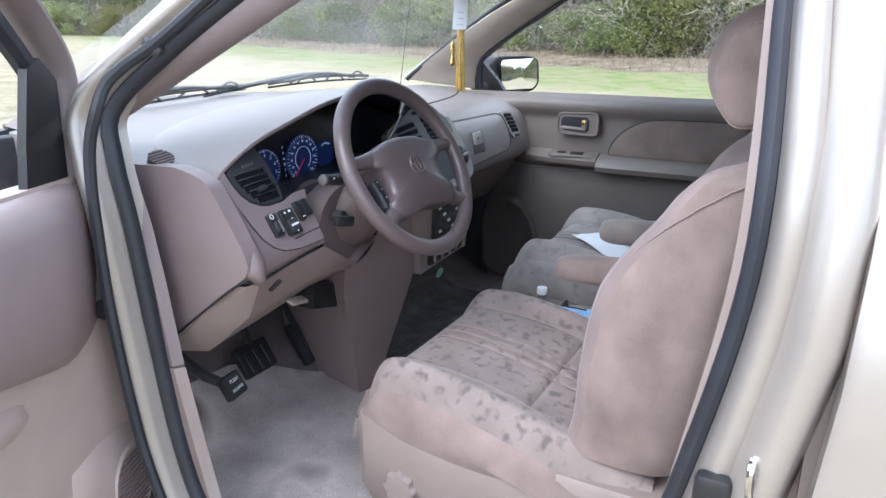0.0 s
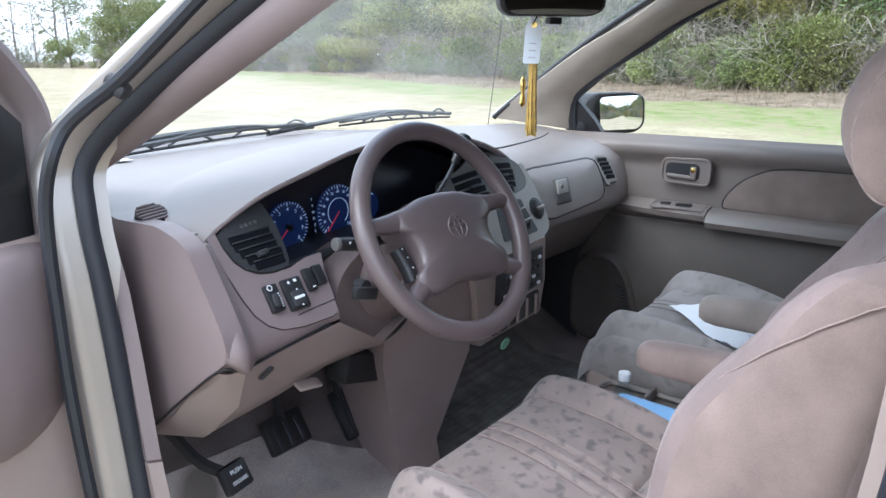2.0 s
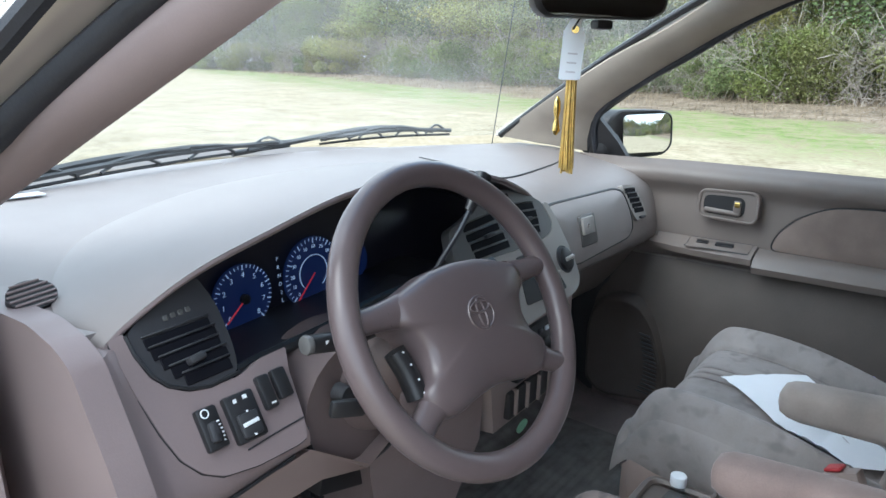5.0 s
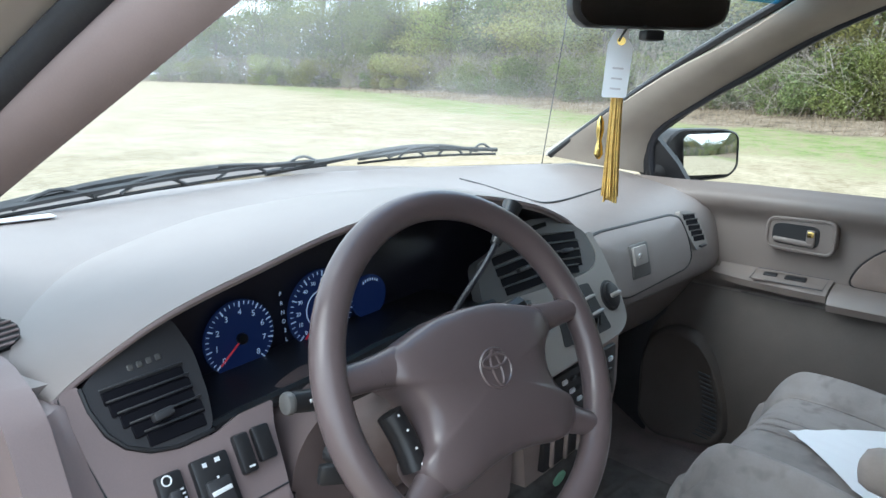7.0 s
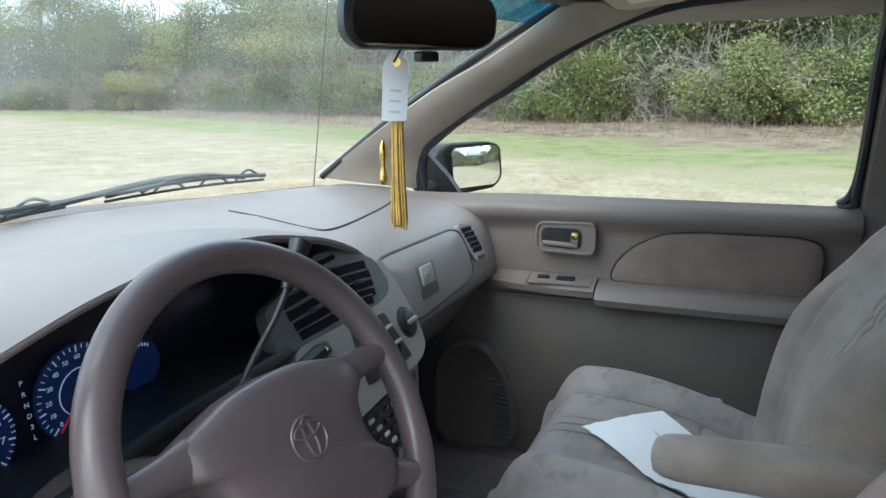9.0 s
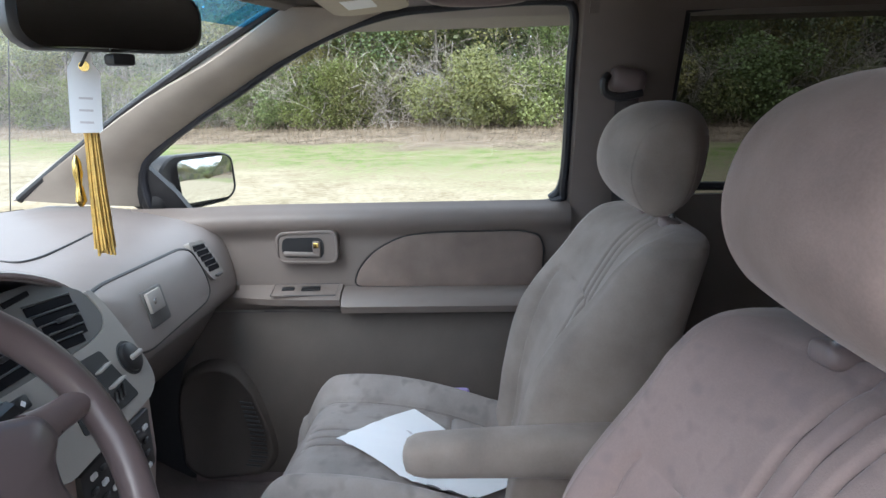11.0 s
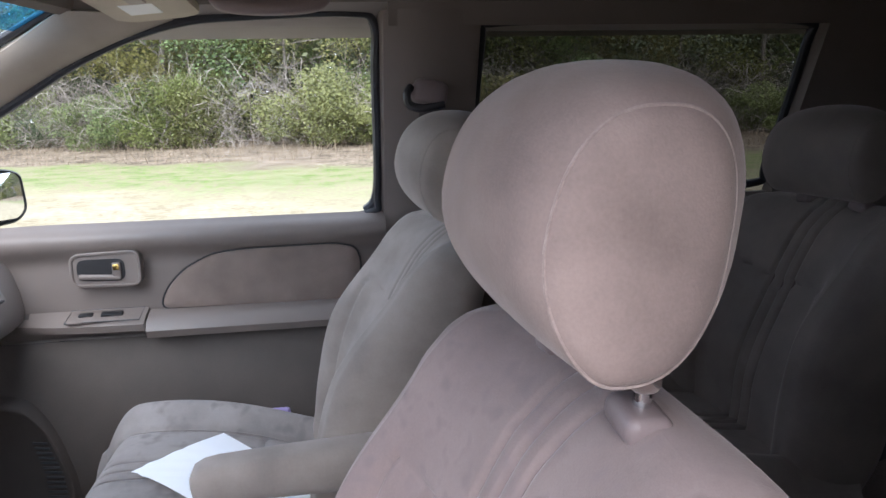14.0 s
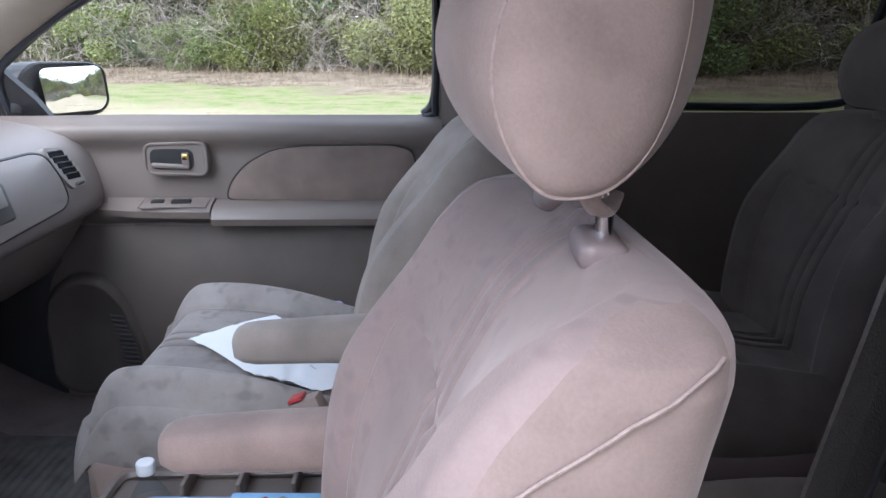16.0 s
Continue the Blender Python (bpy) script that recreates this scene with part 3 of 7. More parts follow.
part("side_wall", right_side(), M_DOOR, car, "taupe side trim behind the front door")
# Beige trim drawn in darker door plastic, which stands in for shade.
part("b_pillar_trim", loft([[Vector((side_x(z, 0.885) + dx, y, z)) for dx, y in ((0.0, -0.578), (-0.02, -0.590), (-0.035, -0.64), (-0.035, -0.74), (-0.015, -0.80), (0.03, -0.81), (0.03, -0.578))] for z in
                            (0.4, 0.6, 0.8, 1.0, 1.12, 1.2, 1.3, 1.4, 1.5, 1.56)]), M_DOOR, car, "centre pillar trim, beige darkened to taupe for its shade")
part("quarter_window", sheet(lambda u, v: Vector((side_x(1.06 + 0.49 * v, 0.915), -0.79 - 0.86 * u, 1.06 + 0.49 * v)), 2, 8), M_TINT, car, "dark tinted side window")
part("quarter_window_seal", tube(spline([(side_x(z, 0.905), y, z) for y, z in ((-0.83, 1.14), (-1.2, 1.135), (-1.58, 1.14), (-1.61, 1.2), (-1.61, 1.48), (-1.58, 1.54), (-1.2, 1.545), (-0.84, 1.54), (-0.81, 1.5), (-0.81, 1.18), (-0.83, 1.14))], 60)[:-1], 0.011, 8, True), M_RUBBER, car)
part("roof_rail_trim", tube(spline([(0.640, 0.02, 1.572), (0.648, -0.2, 1.594), (0.648, -0.6, 1.600), (0.648, -1.7, 1.600)], 20), 0.028, 10), M_LINER, car)
gh = part("grab_handle", tube(spline([(0.575, -0.265, 1.585), (0.562, -0.285, 1.556), (0.555, -0.37, 1.548), (0.562, -0.455, 1.556), (0.575, -0.475, 1.585)], 20), 0.015, 10), M_TRIM, car, "folded grab handle on the roof rail")

# windscreen


def windscreen(u, v):
    lo = Vector((-0.80 + 1.60 * u, 0.76 + 0.26 * math.sin(math.pi * u), 1.15))
    hi = Vector((-0.62 + 1.24 * u, 0.02 + 0.10 * math.sin(math.pi * u), 1.565))
    p = lo.lerp(hi, v)
    p.z += 0.02 * math.sin(math.pi * v)
    return p


ws = part("windscreen", sheet(windscreen, 16, 8), M_SCREEN, car, "clear windscreen with a thin dusty haze")
ws.visible_shadow = False
wb = part("sun_band", sheet(lambda u, v: windscreen(0.01 + 0.98 * u, 0.875 + 0.115 * v) + Vector((0, -0.004, -0.003)), 16, 3), M_BAND, ws, "blue tinted band along the windscreen's top")
wb.visible_shadow = False
part("windscreen_edge", tube([windscreen(1.0, k / 14) + Vector((-0.004, -0.004, 0)) for k in range(15)], 0.010, 8), M_BLACK, car)
part("windscreen_header", tube([windscreen(k / 14, 1.0) + Vector((0, 0.0, 0.01)) for k in range(15)], 0.03, 8), M_LINER, car)
part("cowl", sheet(lambda u, v: Vector((-0.84 + 1.68 * u, 0.78 + 0.26 * math.sin(math.pi * u) + 0.16 * v, 1.12 - 0.03 * v)), 16, 4, 0.02), M_BLACK, car, "black cowl panel below the wipers")
part("bonnet", sheet(lambda u, v: Vector((-0.80 + 1.60 * u, 0.95 + 0.26 * math.sin(math.pi * u) + 0.75 * v, 1.09 - 0.22 * v - 0.10 * v * v + 0.03 * math.sin(math.pi * u))), 16, 10, 0.02), M_PAINT, car)
part("front_fender", sheet(lambda u, v: Vector((-0.93 + 0.05 * v, 0.55 + 1.1 * u, 0.35 + 0.68 * v - 0.1 * u * v)), 8, 6, 0.02), M_PAINT, car)
part("front_fender", sheet(lambda u, v: Vector((0.93 - 0.05 * v, 0.55 + 1.1 * u, 0.35 + 0.68 * v - 0.1 * u * v)), 8, 6, 0.02), M_PAINT, car)
for sx in (-0.80, 0.80):
    for sy in (1.25, -1.65):
        tyre = part("wheel", tube([(sx, sy + 0.25 * math.cos(a), 0.32 + 0.25 * math.sin(a)) for a in (2 * math.pi * k / 28 for k in range(28))], 0.085, 10, True), M_RUBBER, car)
        part("rim", disc((sx - 0.05, sy, 0.32), 0.19, 0.1, (1, 0, 0), 24, 0.01), M_CHROME, tyre)


def wiper(p0, p1, arm):
    a, b = Vector(p0), Vector(p1)
    w = part("wiper", tube([a.lerp(b, k / 8) + Vector((0, 0, 0.012 * math.sin(math.pi * k / 8))) for k in range(9)], 0.006, 6), M_WIPER, car, "grey wiper blade and arm at rest")
    part("wiper_rubber", tube([a.lerp(b, k / 8) + Vector((0, 0.004, -0.012 + 0.006 * math.sin(math.pi * k / 8))) for k in range(9)], 0.0035, 5), M_BLACK, w)
    for k in (0.12, 0.36, 0.64, 0.88):
        part("wiper_yoke", tube(spline([a.lerp(b, k - 0.09) + Vector((0, 0, -0.004)), a.lerp(b, k) + Vector((0, 0, 0.020)), a.lerp(b, k + 0.09) + Vector((0, 0, -0.004))], 8), 0.0035, 5), M_WIPER, w)
    part("wiper_arm", tube(spline([arm, a.lerp(b, 0.25) + Vector((0, 0.01, 0.018)), a.lerp(b, 0.55) + Vector((0, 0, 0.018))], 10), 0.008, 6), M_WIPER, w)
    part("wiper_bridge", tube(spline([a.lerp(b, 0.2), a.lerp(b, 0.4) + Vector((0, 0, 0.02)), a.lerp(b, 0.6) + Vector((0, 0, 0.02)), a.lerp(b, 0.85)], 12), 0.005, 6), M_WIPER, w)


wiper((-0.62, 0.835, 1.140), (0.18, 1.022, 1.150), (-0.75, 0.83, 1.125))
wiper((0.26, 0.992, 1.152), (0.66, 0.85, 1.165), (0.0, 1.03, 1.13))
part("antenna", tube([(0.908, 0.886, 0.94), (0.774, 0.657, 1.9)], 0.0016, 6), M_CHAR, car, "thin radio antenna mast")

# ---- dashboard ----
dash = thing("dashboard", "taupe moulded dashboard with arched instrument hood", "dashboard", (0, 0.4, 0.9))


def yglass(x):
    return 0.76 + 0.26 * math.sin(math.pi * (x + 0.8) / 1.6) if abs(x) < 0.8 else 0.74


LEFT = [(1.135, 0), (0.60, 1.118), (0.45, 1.104), (0.37, 1.092), (0.345, 1.05), (0.342, 0.99), (0.26, 0.985), (0.21, 0.98), (0.175, 0.955), (0.165, 0.93), (0.175, 0.895), (0.21, 0.86), (0.30, 0.83), (0.55, 0.83)]
RIGHT = [(1.135, 0), (0.60, 1.122), (0.47, 1.108), (0.37, 1.092), (0.315, 1.07), (0.288, 1.045), (0.272, 1.005), (0.262, 0.965), (0.256, 0.925), (0.262, 0.895), (0.285, 0.875), (0.33, 0.865), (0.40, 0.86), (0.55, 0.86)]


def dash_ring(x):
    t = min(max((x - 0.02) / 0.16, 0), 1)
    pts = [Vector((x, yglass(x) - 0.015, 1.125))]
    for (ya, za), (yb, zb) in zip(LEFT[1:], RIGHT[1:]):
        y, z = ya + (yb - ya) * t, za + (zb - za) * t
        # left end turns forward into the side panel
        pts.append(Vector((x, y, z)))
    pts.append(Vector((x, yglass(x) - 0.015, 0.85)))
    return pts


xs = [-0.80, -0.79, -0.76, -0.72, -0.66, -0.6, -0.5, -0.4, -0.3, -0.2, -0.1, 0.0, 0.05, 0.1, 0.15, 0.2, 0.3, 0.4, 0.5, 0.6, 0.7, 0.78, 0.83, 0.855]
part("dash_body", loft([dash_ring(x) for x in xs]), M_DASH, dash, sharp=50)
# left shoulder of the dash top, behind the vent
part("dash_shoulder", sheet(lambda u, v: Vector((-0.806 + 0.052 * u, 0.40 - 0.185 * v, 1.0985 - 0.012 * v)), 8, 14, 0.02), M_DASH, dash)
# arched hood
HA = [(-0.767, 0.206, 1.078), (-0.772, 0.275, 1.098), (-0.70, 0.42, 1.11), (-0.57, 0.56, 1.118), (-0.32, 0.69, 1.124), (-0.08, 0.66, 1.122), (0.10, 0.50, 1.114), (0.175, 0.36, 1.100), (0.165, 0.27, 1.088)]
HB = [(-0.764, 0.196, 1.078), (-0.735, 0.200, 1.095), (-0.66, 0.198, 1.131), (-0.56, 0.194, 1.160), (-0.43, 0.193, 1.189), (-0.24, 0.203, 1.199), (-0.066, 0.213, 1.169), (0.04, 0.217, 1.134), (0.110, 0.224, 1.098)]



def hood():
    A, B = spline(HA, 44), spline(HB, 44)
    rings = []
    for a, b in zip(A, B):
        r = []
        for k in range(13):
            v = k / 12
            p = a.lerp(b, v)
            p.z = a.z - 0.006 + (b.z - a.z + 0.006) * math.sin(v * math.pi / 2) ** 0.85
            r.append(p)
        r.append(b + Vector((0, 0.004, -0.010)))
        r.append(b + Vector((0, 0.03, -0.012)))
        rings.append(r)
    return loft(rings, cap=False, close=False)


hb = part("instrument_hood", hood(), M_DASH, dash, "smooth arched hood over the gauges", sharp=60)
part("hood_lip", tube([p + Vector((0, 0.002, -0.004)) for p in spline(HB, 44)], 0.0035, 8), M_TRIM, hb)


def hood_inside():
    B = spline(HB, 44)
    return loft([[b + Vector((0, 0.01, -0.011)), b + Vector((0, 0.14, -0.03)), Vector((b.x, 0.331, min(b.z - 0.04, 1.17))), Vector((b.x, 0.331, 0.985))] for b in B], cap=False, close=False)


part("cluster_shroud", hood_inside(), M_CLUSTER, dash, "black shroud round the gauges", sharp=60)
part("cluster_ledge", slab([(-0.625, 0.345, 0.985), (-0.17, 0.345, 1.022), (-0.17, 0.195, 1.028), (-0.371, 0.19, 1.026), (-0.462, 0.19, 1.014), (-0.60, 0.185, 0.998), (-0.625, 0.185, 0.995)], (0, 0, 0.006), 0.002), M_CHAR, dash)
part("cluster_lip", tube(spline([(-0.637, 0.170, 1.013), (-0.60, 0.182, 1.012), (-0.555, 0.188, 1.012), (-0.462, 0.19, 1.020), (-0.371, 0.19, 1.031), (-0.17, 0.195, 1.033)], 24), 0.008, 8), M_BLACK, dash)


def gauge(name, x, z, r, y=0.318):
    g = part(name, disc((x, y + 0.004, z), r, -0.004, (0, 1, 0), 40), M_GAUGE, dash, "deep blue lit gauge dial")
    for k in range(33):
        a = radians(225 - 270 * k / 32)
        ln = 0.11 if k % 4 else 0.17
        c, s = math.cos(a), math.sin(a)
        ra, rb = r * (1 - ln), r * 0.98
        q = 0.0005 if k % 4 else 0.0009
        part("tick", slab([(x + ra * c - q * s, y - 0.001, z + ra * s + q * c), (x + rb * c - q * s, y - 0.001, z + rb * s + q * c), (x + rb * c + q * s, y - 0.001, z + rb * s - q * c), (x + ra * c + q * s, y - 0.001, z + ra * s - q * c)],
                          (0, -0.0006, 0)), M_MARK, g, smooth=False)
    return g


M_GAUGE = glow("blue_gauge_face", (0.006, 0.014, 0.062), 0.16)
M_MARK = glow("lit_white_marking", (0.40, 0.50, 0.68), 0.16)
M_NEEDLE = glow("red_needle", (0.45, 0.02, 0.04), 0.15)


def words(text, size, m, parent, name="numeral"):
    """Flat letters in the built-in font, placed by the pose m."""
    cu = bpy.data.curves.new(name, "FONT")
    cu.body, cu.size, cu.align_x, cu.align_y, cu.extrude = text, size, "CENTER", "CENTER", 0.0003
    tmp = bpy.data.objects.new(name, cu)
    scene.collection.objects.link(tmp)
    bpy.context.view_layer.update()
    me = bpy.data.meshes.new_from_object(tmp)
    bpy.data.objects.remove(tmp)
    me.materials.clear()
    bm = bmesh.new()
    bm.from_mesh(me)
    bpy.data.meshes.remove(me)
    bm.transform(m)
    return bm


tach = gauge("tachometer", -0.512, 1.037, 0.048)
for k in range(9):
    a = radians(225 - 270 * k / 8)
    part("numeral", words(str(k), 0.0105, pose(-0.512 + 0.0335 * math.cos(a), 0.316, 1.037 + 0.0335 * math.sin(a), 90), tach), M_MARK, tach, smooth=False)
part("needle", tube([(-0.512, 0.313, 1.037), (-0.512 - 0.030, 0.313, 1.037 - 0.028)], 0.0012, 6), M_NEEDLE, tach)
part("needle_hub", disc((-0.512, 0.316, 1.037), 0.007, -0.006, (0, 1, 0), 16), M_BLACK, tach)
spd = gauge("speedometer", -0.386, 1.047, 0.054)
for k in range(0, 13):
    a = radians(225 - 270 * k / 12)
    part("numeral", words(str(k * 10), 0.0075, pose(-0.386 + 0.040 * math.cos(a), 0.316, 1.047 + 0.040 * math.sin(a), 90), spd), M_MARK, spd, smooth=False)
part("inner_ring", tube([(-0.386 + 0.027 * math.cos(t), 0.316, 1.047 + 0.027 * math.sin(t)) for t in (radians(230 - 280 * k / 30) for k in range(31))], 0.0008, 4), M_MARK, spd)
part("needle", tube([(-0.386, 0.313, 1.047), (-0.386 - 0.032, 0.313, 1.047 - 0.036)], 0.0012, 6), M_NEEDLE, spd)
for k, ch in enumerate("PRND2L"):
    part("gear_letter", words(ch, 0.0075, pose(-0.452 + 0.0015 * k, 0.318, 1.08 - 0.0125 * k, 90), dash), M_MARK, dash, smooth=False)
fuel = part("fuel_gauge", disc((-0.300, 0.323, 1.045), 0.032, -0.004, (0, 1, 0), 30), M_GAUGE, dash, "small dark fuel and temperature gauge")
for k in range(7):
    a = radians(60 + 60 * k / 6)
    part("tick", rbox((-0.300 + 0.026 * math.cos(a), 0.317, 1.045 + 0.026 * math.sin(a)), (0.0015, 0.001, 0.004), 0), M_MARK, fuel, smooth=False)
part("warning_light", disc((-0.478, 0.316, 1.0), 0.004, -0.002, (0, 1, 0), 12), M_NEEDLE, dash, "small red warning light")


class Face:
    """A flat panel facing the cabin: y grows with height by kz and sideways by kx."""

    def __init__(self, y0, kz, kx=0.0):
        self.y0, self.kz, self.kx = y0, kz, kx
        self.n = Vector((kx, -1, kz)).normalized()
        self.turn = pose(0, 0, 0, 0, 0, math.degrees(math.atan(kx))) @ pose(0, 0, 0, -math.degrees(math.atan(kz)))

    def at(self, x, z, off=0.0):
        return Vector((x, self.y0 + self.kz * (z - 1) + self.kx * x, z)) + self.n * off

    def plate(self, poly, depth, off=0.0, r=0.012, bevel=0.0):
        return slab(rounded([self.at(x, z, off) for x, z in poly], r), self.n * -depth, bevel)

    def box(self, x, z, size, off=0.0, turn=0.0, bevel=0.002, seg=1, tip=0.0):
        bm = rbox((0, 0, 0), size, bevel, seg)
        bm.transform(Matrix.Translation(self.at(x, z, off)) @ self.turn @ pose(0, 0, 0, 0, turn, 0) @ pose(0, 0, 0, tip))
        return bm


FASC, STACK, GLOVE = Face(0.147, 0.65), Face(0.175, 0.45, -0.10), Face(0.272, 0.35)


def vent(name, fc, poly, rows, label, bezel, slat_mat, off=0.003, thick=0.0021):
    """Air vent: bezel outline on a face, with deep slots and tilted slats between row ends."""
    v = part(name, fc.plate(poly, 0.02, off), bezel, dash, label)
    for xa, za, xb, zb in rows:
        L = math.hypot(xb - xa, zb - za)
        cx, cz = (xa + xb) / 2, (za + zb) / 2
        ang = -math.degrees(math.atan2(zb - za, xb - xa))
        part("slot", fc.box(cx, cz, (L, 0.002, 0.0125), off + 0.0004, ang, 0.0009), M_DARKGLOSS, v)
        part("slat", fc.box(cx, cz + 0.0074, (L + 0.002, 0.004, thick), off + 0.0015, ang, 0.0008, 1, 10), slat_mat, v)
    return v


M_GREYDARK = mat("dark_grey_plastic", (0.085, 0.083, 0.081), 0.42, var=0.04, bump=0.08)
M_VENT = mat("smoke_grey_plastic", (0.105, 0.102, 0.100), 0.40, var=0.04, bump=0.06)
# Rosy taupe shroud plastic, darkened to brown for the wheel's shade.
M_SHROUD = mat("shaded_trim_plastic", (0.125, 0.095, 0.092), 0.5, var=0.06, bump=0.2)
VL = [(-0.742, 1.080), (-0.740, 1.062), (-0.732, 1.042), (-0.720, 1.029), (-0.700, 1.020), (-0.677, 1.0165), (-0.640, 1.019), (-0.634, 1.046), (-0.634, 1.085), (-0.645, 1.118), (-0.69, 1.108)]
lv = vent("air_vent", FASC, VL, [(-0.727, 1.067, -0.650, 1.071), (-0.724, 1.057, -0.647, 1.061), (-0.718, 1.047, -0.647, 1.051), (-0.711, 1.037, -0.643, 1.041), (-0.701, 1.028, -0.645, 1.030)], "dark slatted air vent beside the gauges", M_CHAR, M_CHAR)
part("vent_tab", FASC.box(-0.684, 1.043, (0.020, 0.012, 0.009), 0.010, -8, 0.003, 2), M_CHAR, lv)
part("vent_rim", tube([FASC.at(x, z, 0.003) for x, z in VL[:7]], 0.0022, 6), M_BLACK, lv)
for k in range(4):
    part("indicator", FASC.box(-0.696 + 0.009 * k, 1.0855 + 0.0008 * k, (0.006, 0.002, 0.006), 0.0035), M_GREYDARK, lv)
CVP = [(-0.172, 1.086), (-0.125, 1.099), (-0.035, 1.134), (0.008, 1.133), (0.05, 1.125), (0.096, 1.101), (0.108, 1.063), (0.094, 1.046), (0.063, 1.038), (0.0, 1.033), (-0.15, 1.026), (-0.182, 1.028)]
cv = vent("air_vent", STACK, CVP, [(-0.138, 1.083, -0.052, 1.094), (-0.136, 1.067, -0.047, 1.077), (-0.132, 1.052, -0.040, 1.060), (-0.129, 1.039, -0.034, 1.045),
                                   (-0.019, 1.102, 0.068, 1.098), (-0.013, 1.087, 0.070, 1.083), (-0.008, 1.073, 0.068, 1.069), (-0.003, 1.060, 0.065, 1.056), (0.002, 1.049, 0.052, 1.046)],
          "pair of slatted centre air vents in a grey panel", M_VENT, M_GREYDARK)
part("vent_tab", STACK.box(-0.085, 1.065, (0.024, 0.010, 0.007), 0.010, -6, 0.002, 2), M_CHAR, cv)
part("vent_tab", STACK.box(0.030, 1.077, (0.024, 0.010, 0.007), 0.010, 3, 0.002, 2), M_CHAR, cv)
part("clock", STACK.box(-0.02, 1.121, (0.05, 0.002, 0.008), 0.0036, -6, 0.001), M_DARKGLOSS, cv)
rv = vent("air_vent", GLOVE, [(0.655, 1.060), (0.73, 1.052), (0.765, 1.0), (0.77, 0.962), (0.70, 0.962), (0.675, 1.0)],
          [(0.668, 1.042, 0.730, 1.038), (0.676, 1.029, 0.738, 1.025), (0.683, 1.016, 0.745, 1.011), (0.69, 1.002, 0.75, 0.998), (0.697, 0.989, 0.755, 0.985)], "slatted air vent by the passenger door", M_GREY, M_GREYDARK, 0.006)
part("vent_wheel", rbox((0.728, 0.250, 0.972), (0.03, 0.01, 0.006), 0.002), M_CHAR, rv)
DV = Matrix.Translation((-0.772, 0.322, 1.106)) @ pose(0, 0, 0, 30, -6, 0)
dv = part("defroster_vent", disc((0, 0, 0), 0.0245, -0.03, (0, 0, 1), 28, 0.0), M_BLACK, dash, "oval slotted defroster vent")
dv.data.transform(Matrix.Translation(-ORIGIN["dashboard"]) @ DV @ Matrix.Diagonal((1, 0.85, 1, 1)) @ Matrix.Translation(ORIGIN["dashboard"]))
for k in range(6):
    w_ = 0.0235 * math.sqrt(1 - ((k - 2.5) / 3.2) ** 2)
    part("rib", tube([DV @ Vector((-w_, 0.0068 * (k - 2.5), 0.0008)), DV @ Vector((w_, 0.0068 * (k - 2.5), 0.0008))], 0.0015, 6), M_TRIM, dv)
for k in range(3):
    part("defroster_slot", rbox((0.77 + 0.022 * k, 0.475, 1.1065), (0.012, 0.006, 0.003), 0.001), M_BLACK, dash)

# switch panel on the driver's side
FS = [(-0.760, 1.079), (-0.743, 1.083), (-0.742, 1.062), (-0.734, 1.040), (-0.721, 1.027), (-0.701, 1.018), (-0.677, 1.0145), (-0.640, 1.016), (-0.610, 1.024), (-0.572, 1.026), (-0.580, 1.004), (-0.586, 0.956), (-0.593, 0.938), (-0.607, 0.936),
      (-0.66, 0.936), (-0.70, 0.941), (-0.72, 0.951), (-0.735, 0.968), (-0.744, 0.992), (-0.753, 1.03)]
fas = part("switch_fascia", FASC.plate(FS, 0.02, 0.003, 0.004), M_TRIM, dash, "taupe switch panel below the side vent")
part("fascia_gap", tube([FASC.at(x, z, 0.0005) for x, z in [FS[0]] + FS[:11:-1]], 0.0012, 6), M_BLACK, fas)
part("fascia_gap", tube([FASC.at(x, z, 0.003) for x, z in ((-0.665, 0.952), (-0.625, 0.955), (-0.586, 0.957))], 0.0012, 5), M_CHAR, fas)


def switch(cx, cz, w, h, label):
    sw_ = part("switch", FASC.box(cx, cz, (w, 0.010, h), 0.006, 0, 0.003, 2), M_BLACK, fas, label)
    return sw_


dim = switch(-0.6965, 0.982, 0.024, 0.045, "black dimmer wheel with white marks")
part("dial_mark", tube([FASC.at(-0.700 + 0.0042 * math.cos(t), 0.9955 + 0.0036 * math.sin(t), 0.0115) for t in (2 * math.pi * k / 16 for k in range(16))], 0.0008, 5, True), M_WHITE, dim)
part("thumb_wheel", FASC.box(-0.697, 0.978, (0.012, 0.010, 0.022), 0.010, 6, 0.004, 2), M_CHAR, dim)
for k in range(6):
    part("dial_mark", FASC.box(-0.6895 + 0.0012 * math.sin(k * 0.6), 0.986 - 0.0034 * k, (0.0028 - 0.0002 * k, 0.001, 0.0016), 0.0115, 0, 0), M_WHITE, dim)
mir = switch(-0.657, 0.980, 0.037, 0.052, "black mirror adjuster switch with white marks")
part("pad_button", FASC.box(-0.657, 0.972, (0.025, 0.006, 0.026), 0.012, 0, 0.006, 2), M_CHAR, mir)
part("symbol", FASC.box(-0.657, 0.973, (0.020, 0.001, 0.0042), 0.0152, -4, 0.0004), M_WHITE, mir)
for dx_, dz_, w_ in ((-0.007, 0.0175, 0.004), (0.006, 0.0185, 0.005), (0, 0.0055, 0.002), (0, -0.016, 0.0025)):
    part("symbol", FASC.box(-0.657 + dx_, 0.978 + dz_, (w_, 0.001, 0.0042 if w_ > 0.003 else 0.0022), 0.0152 if w_ < 0.003 else 0.0114, 0, 0), M_WHITE, mir)
s3 = switch(-0.621, 0.9925, 0.0165, 0.039, "black blank rocker switch")
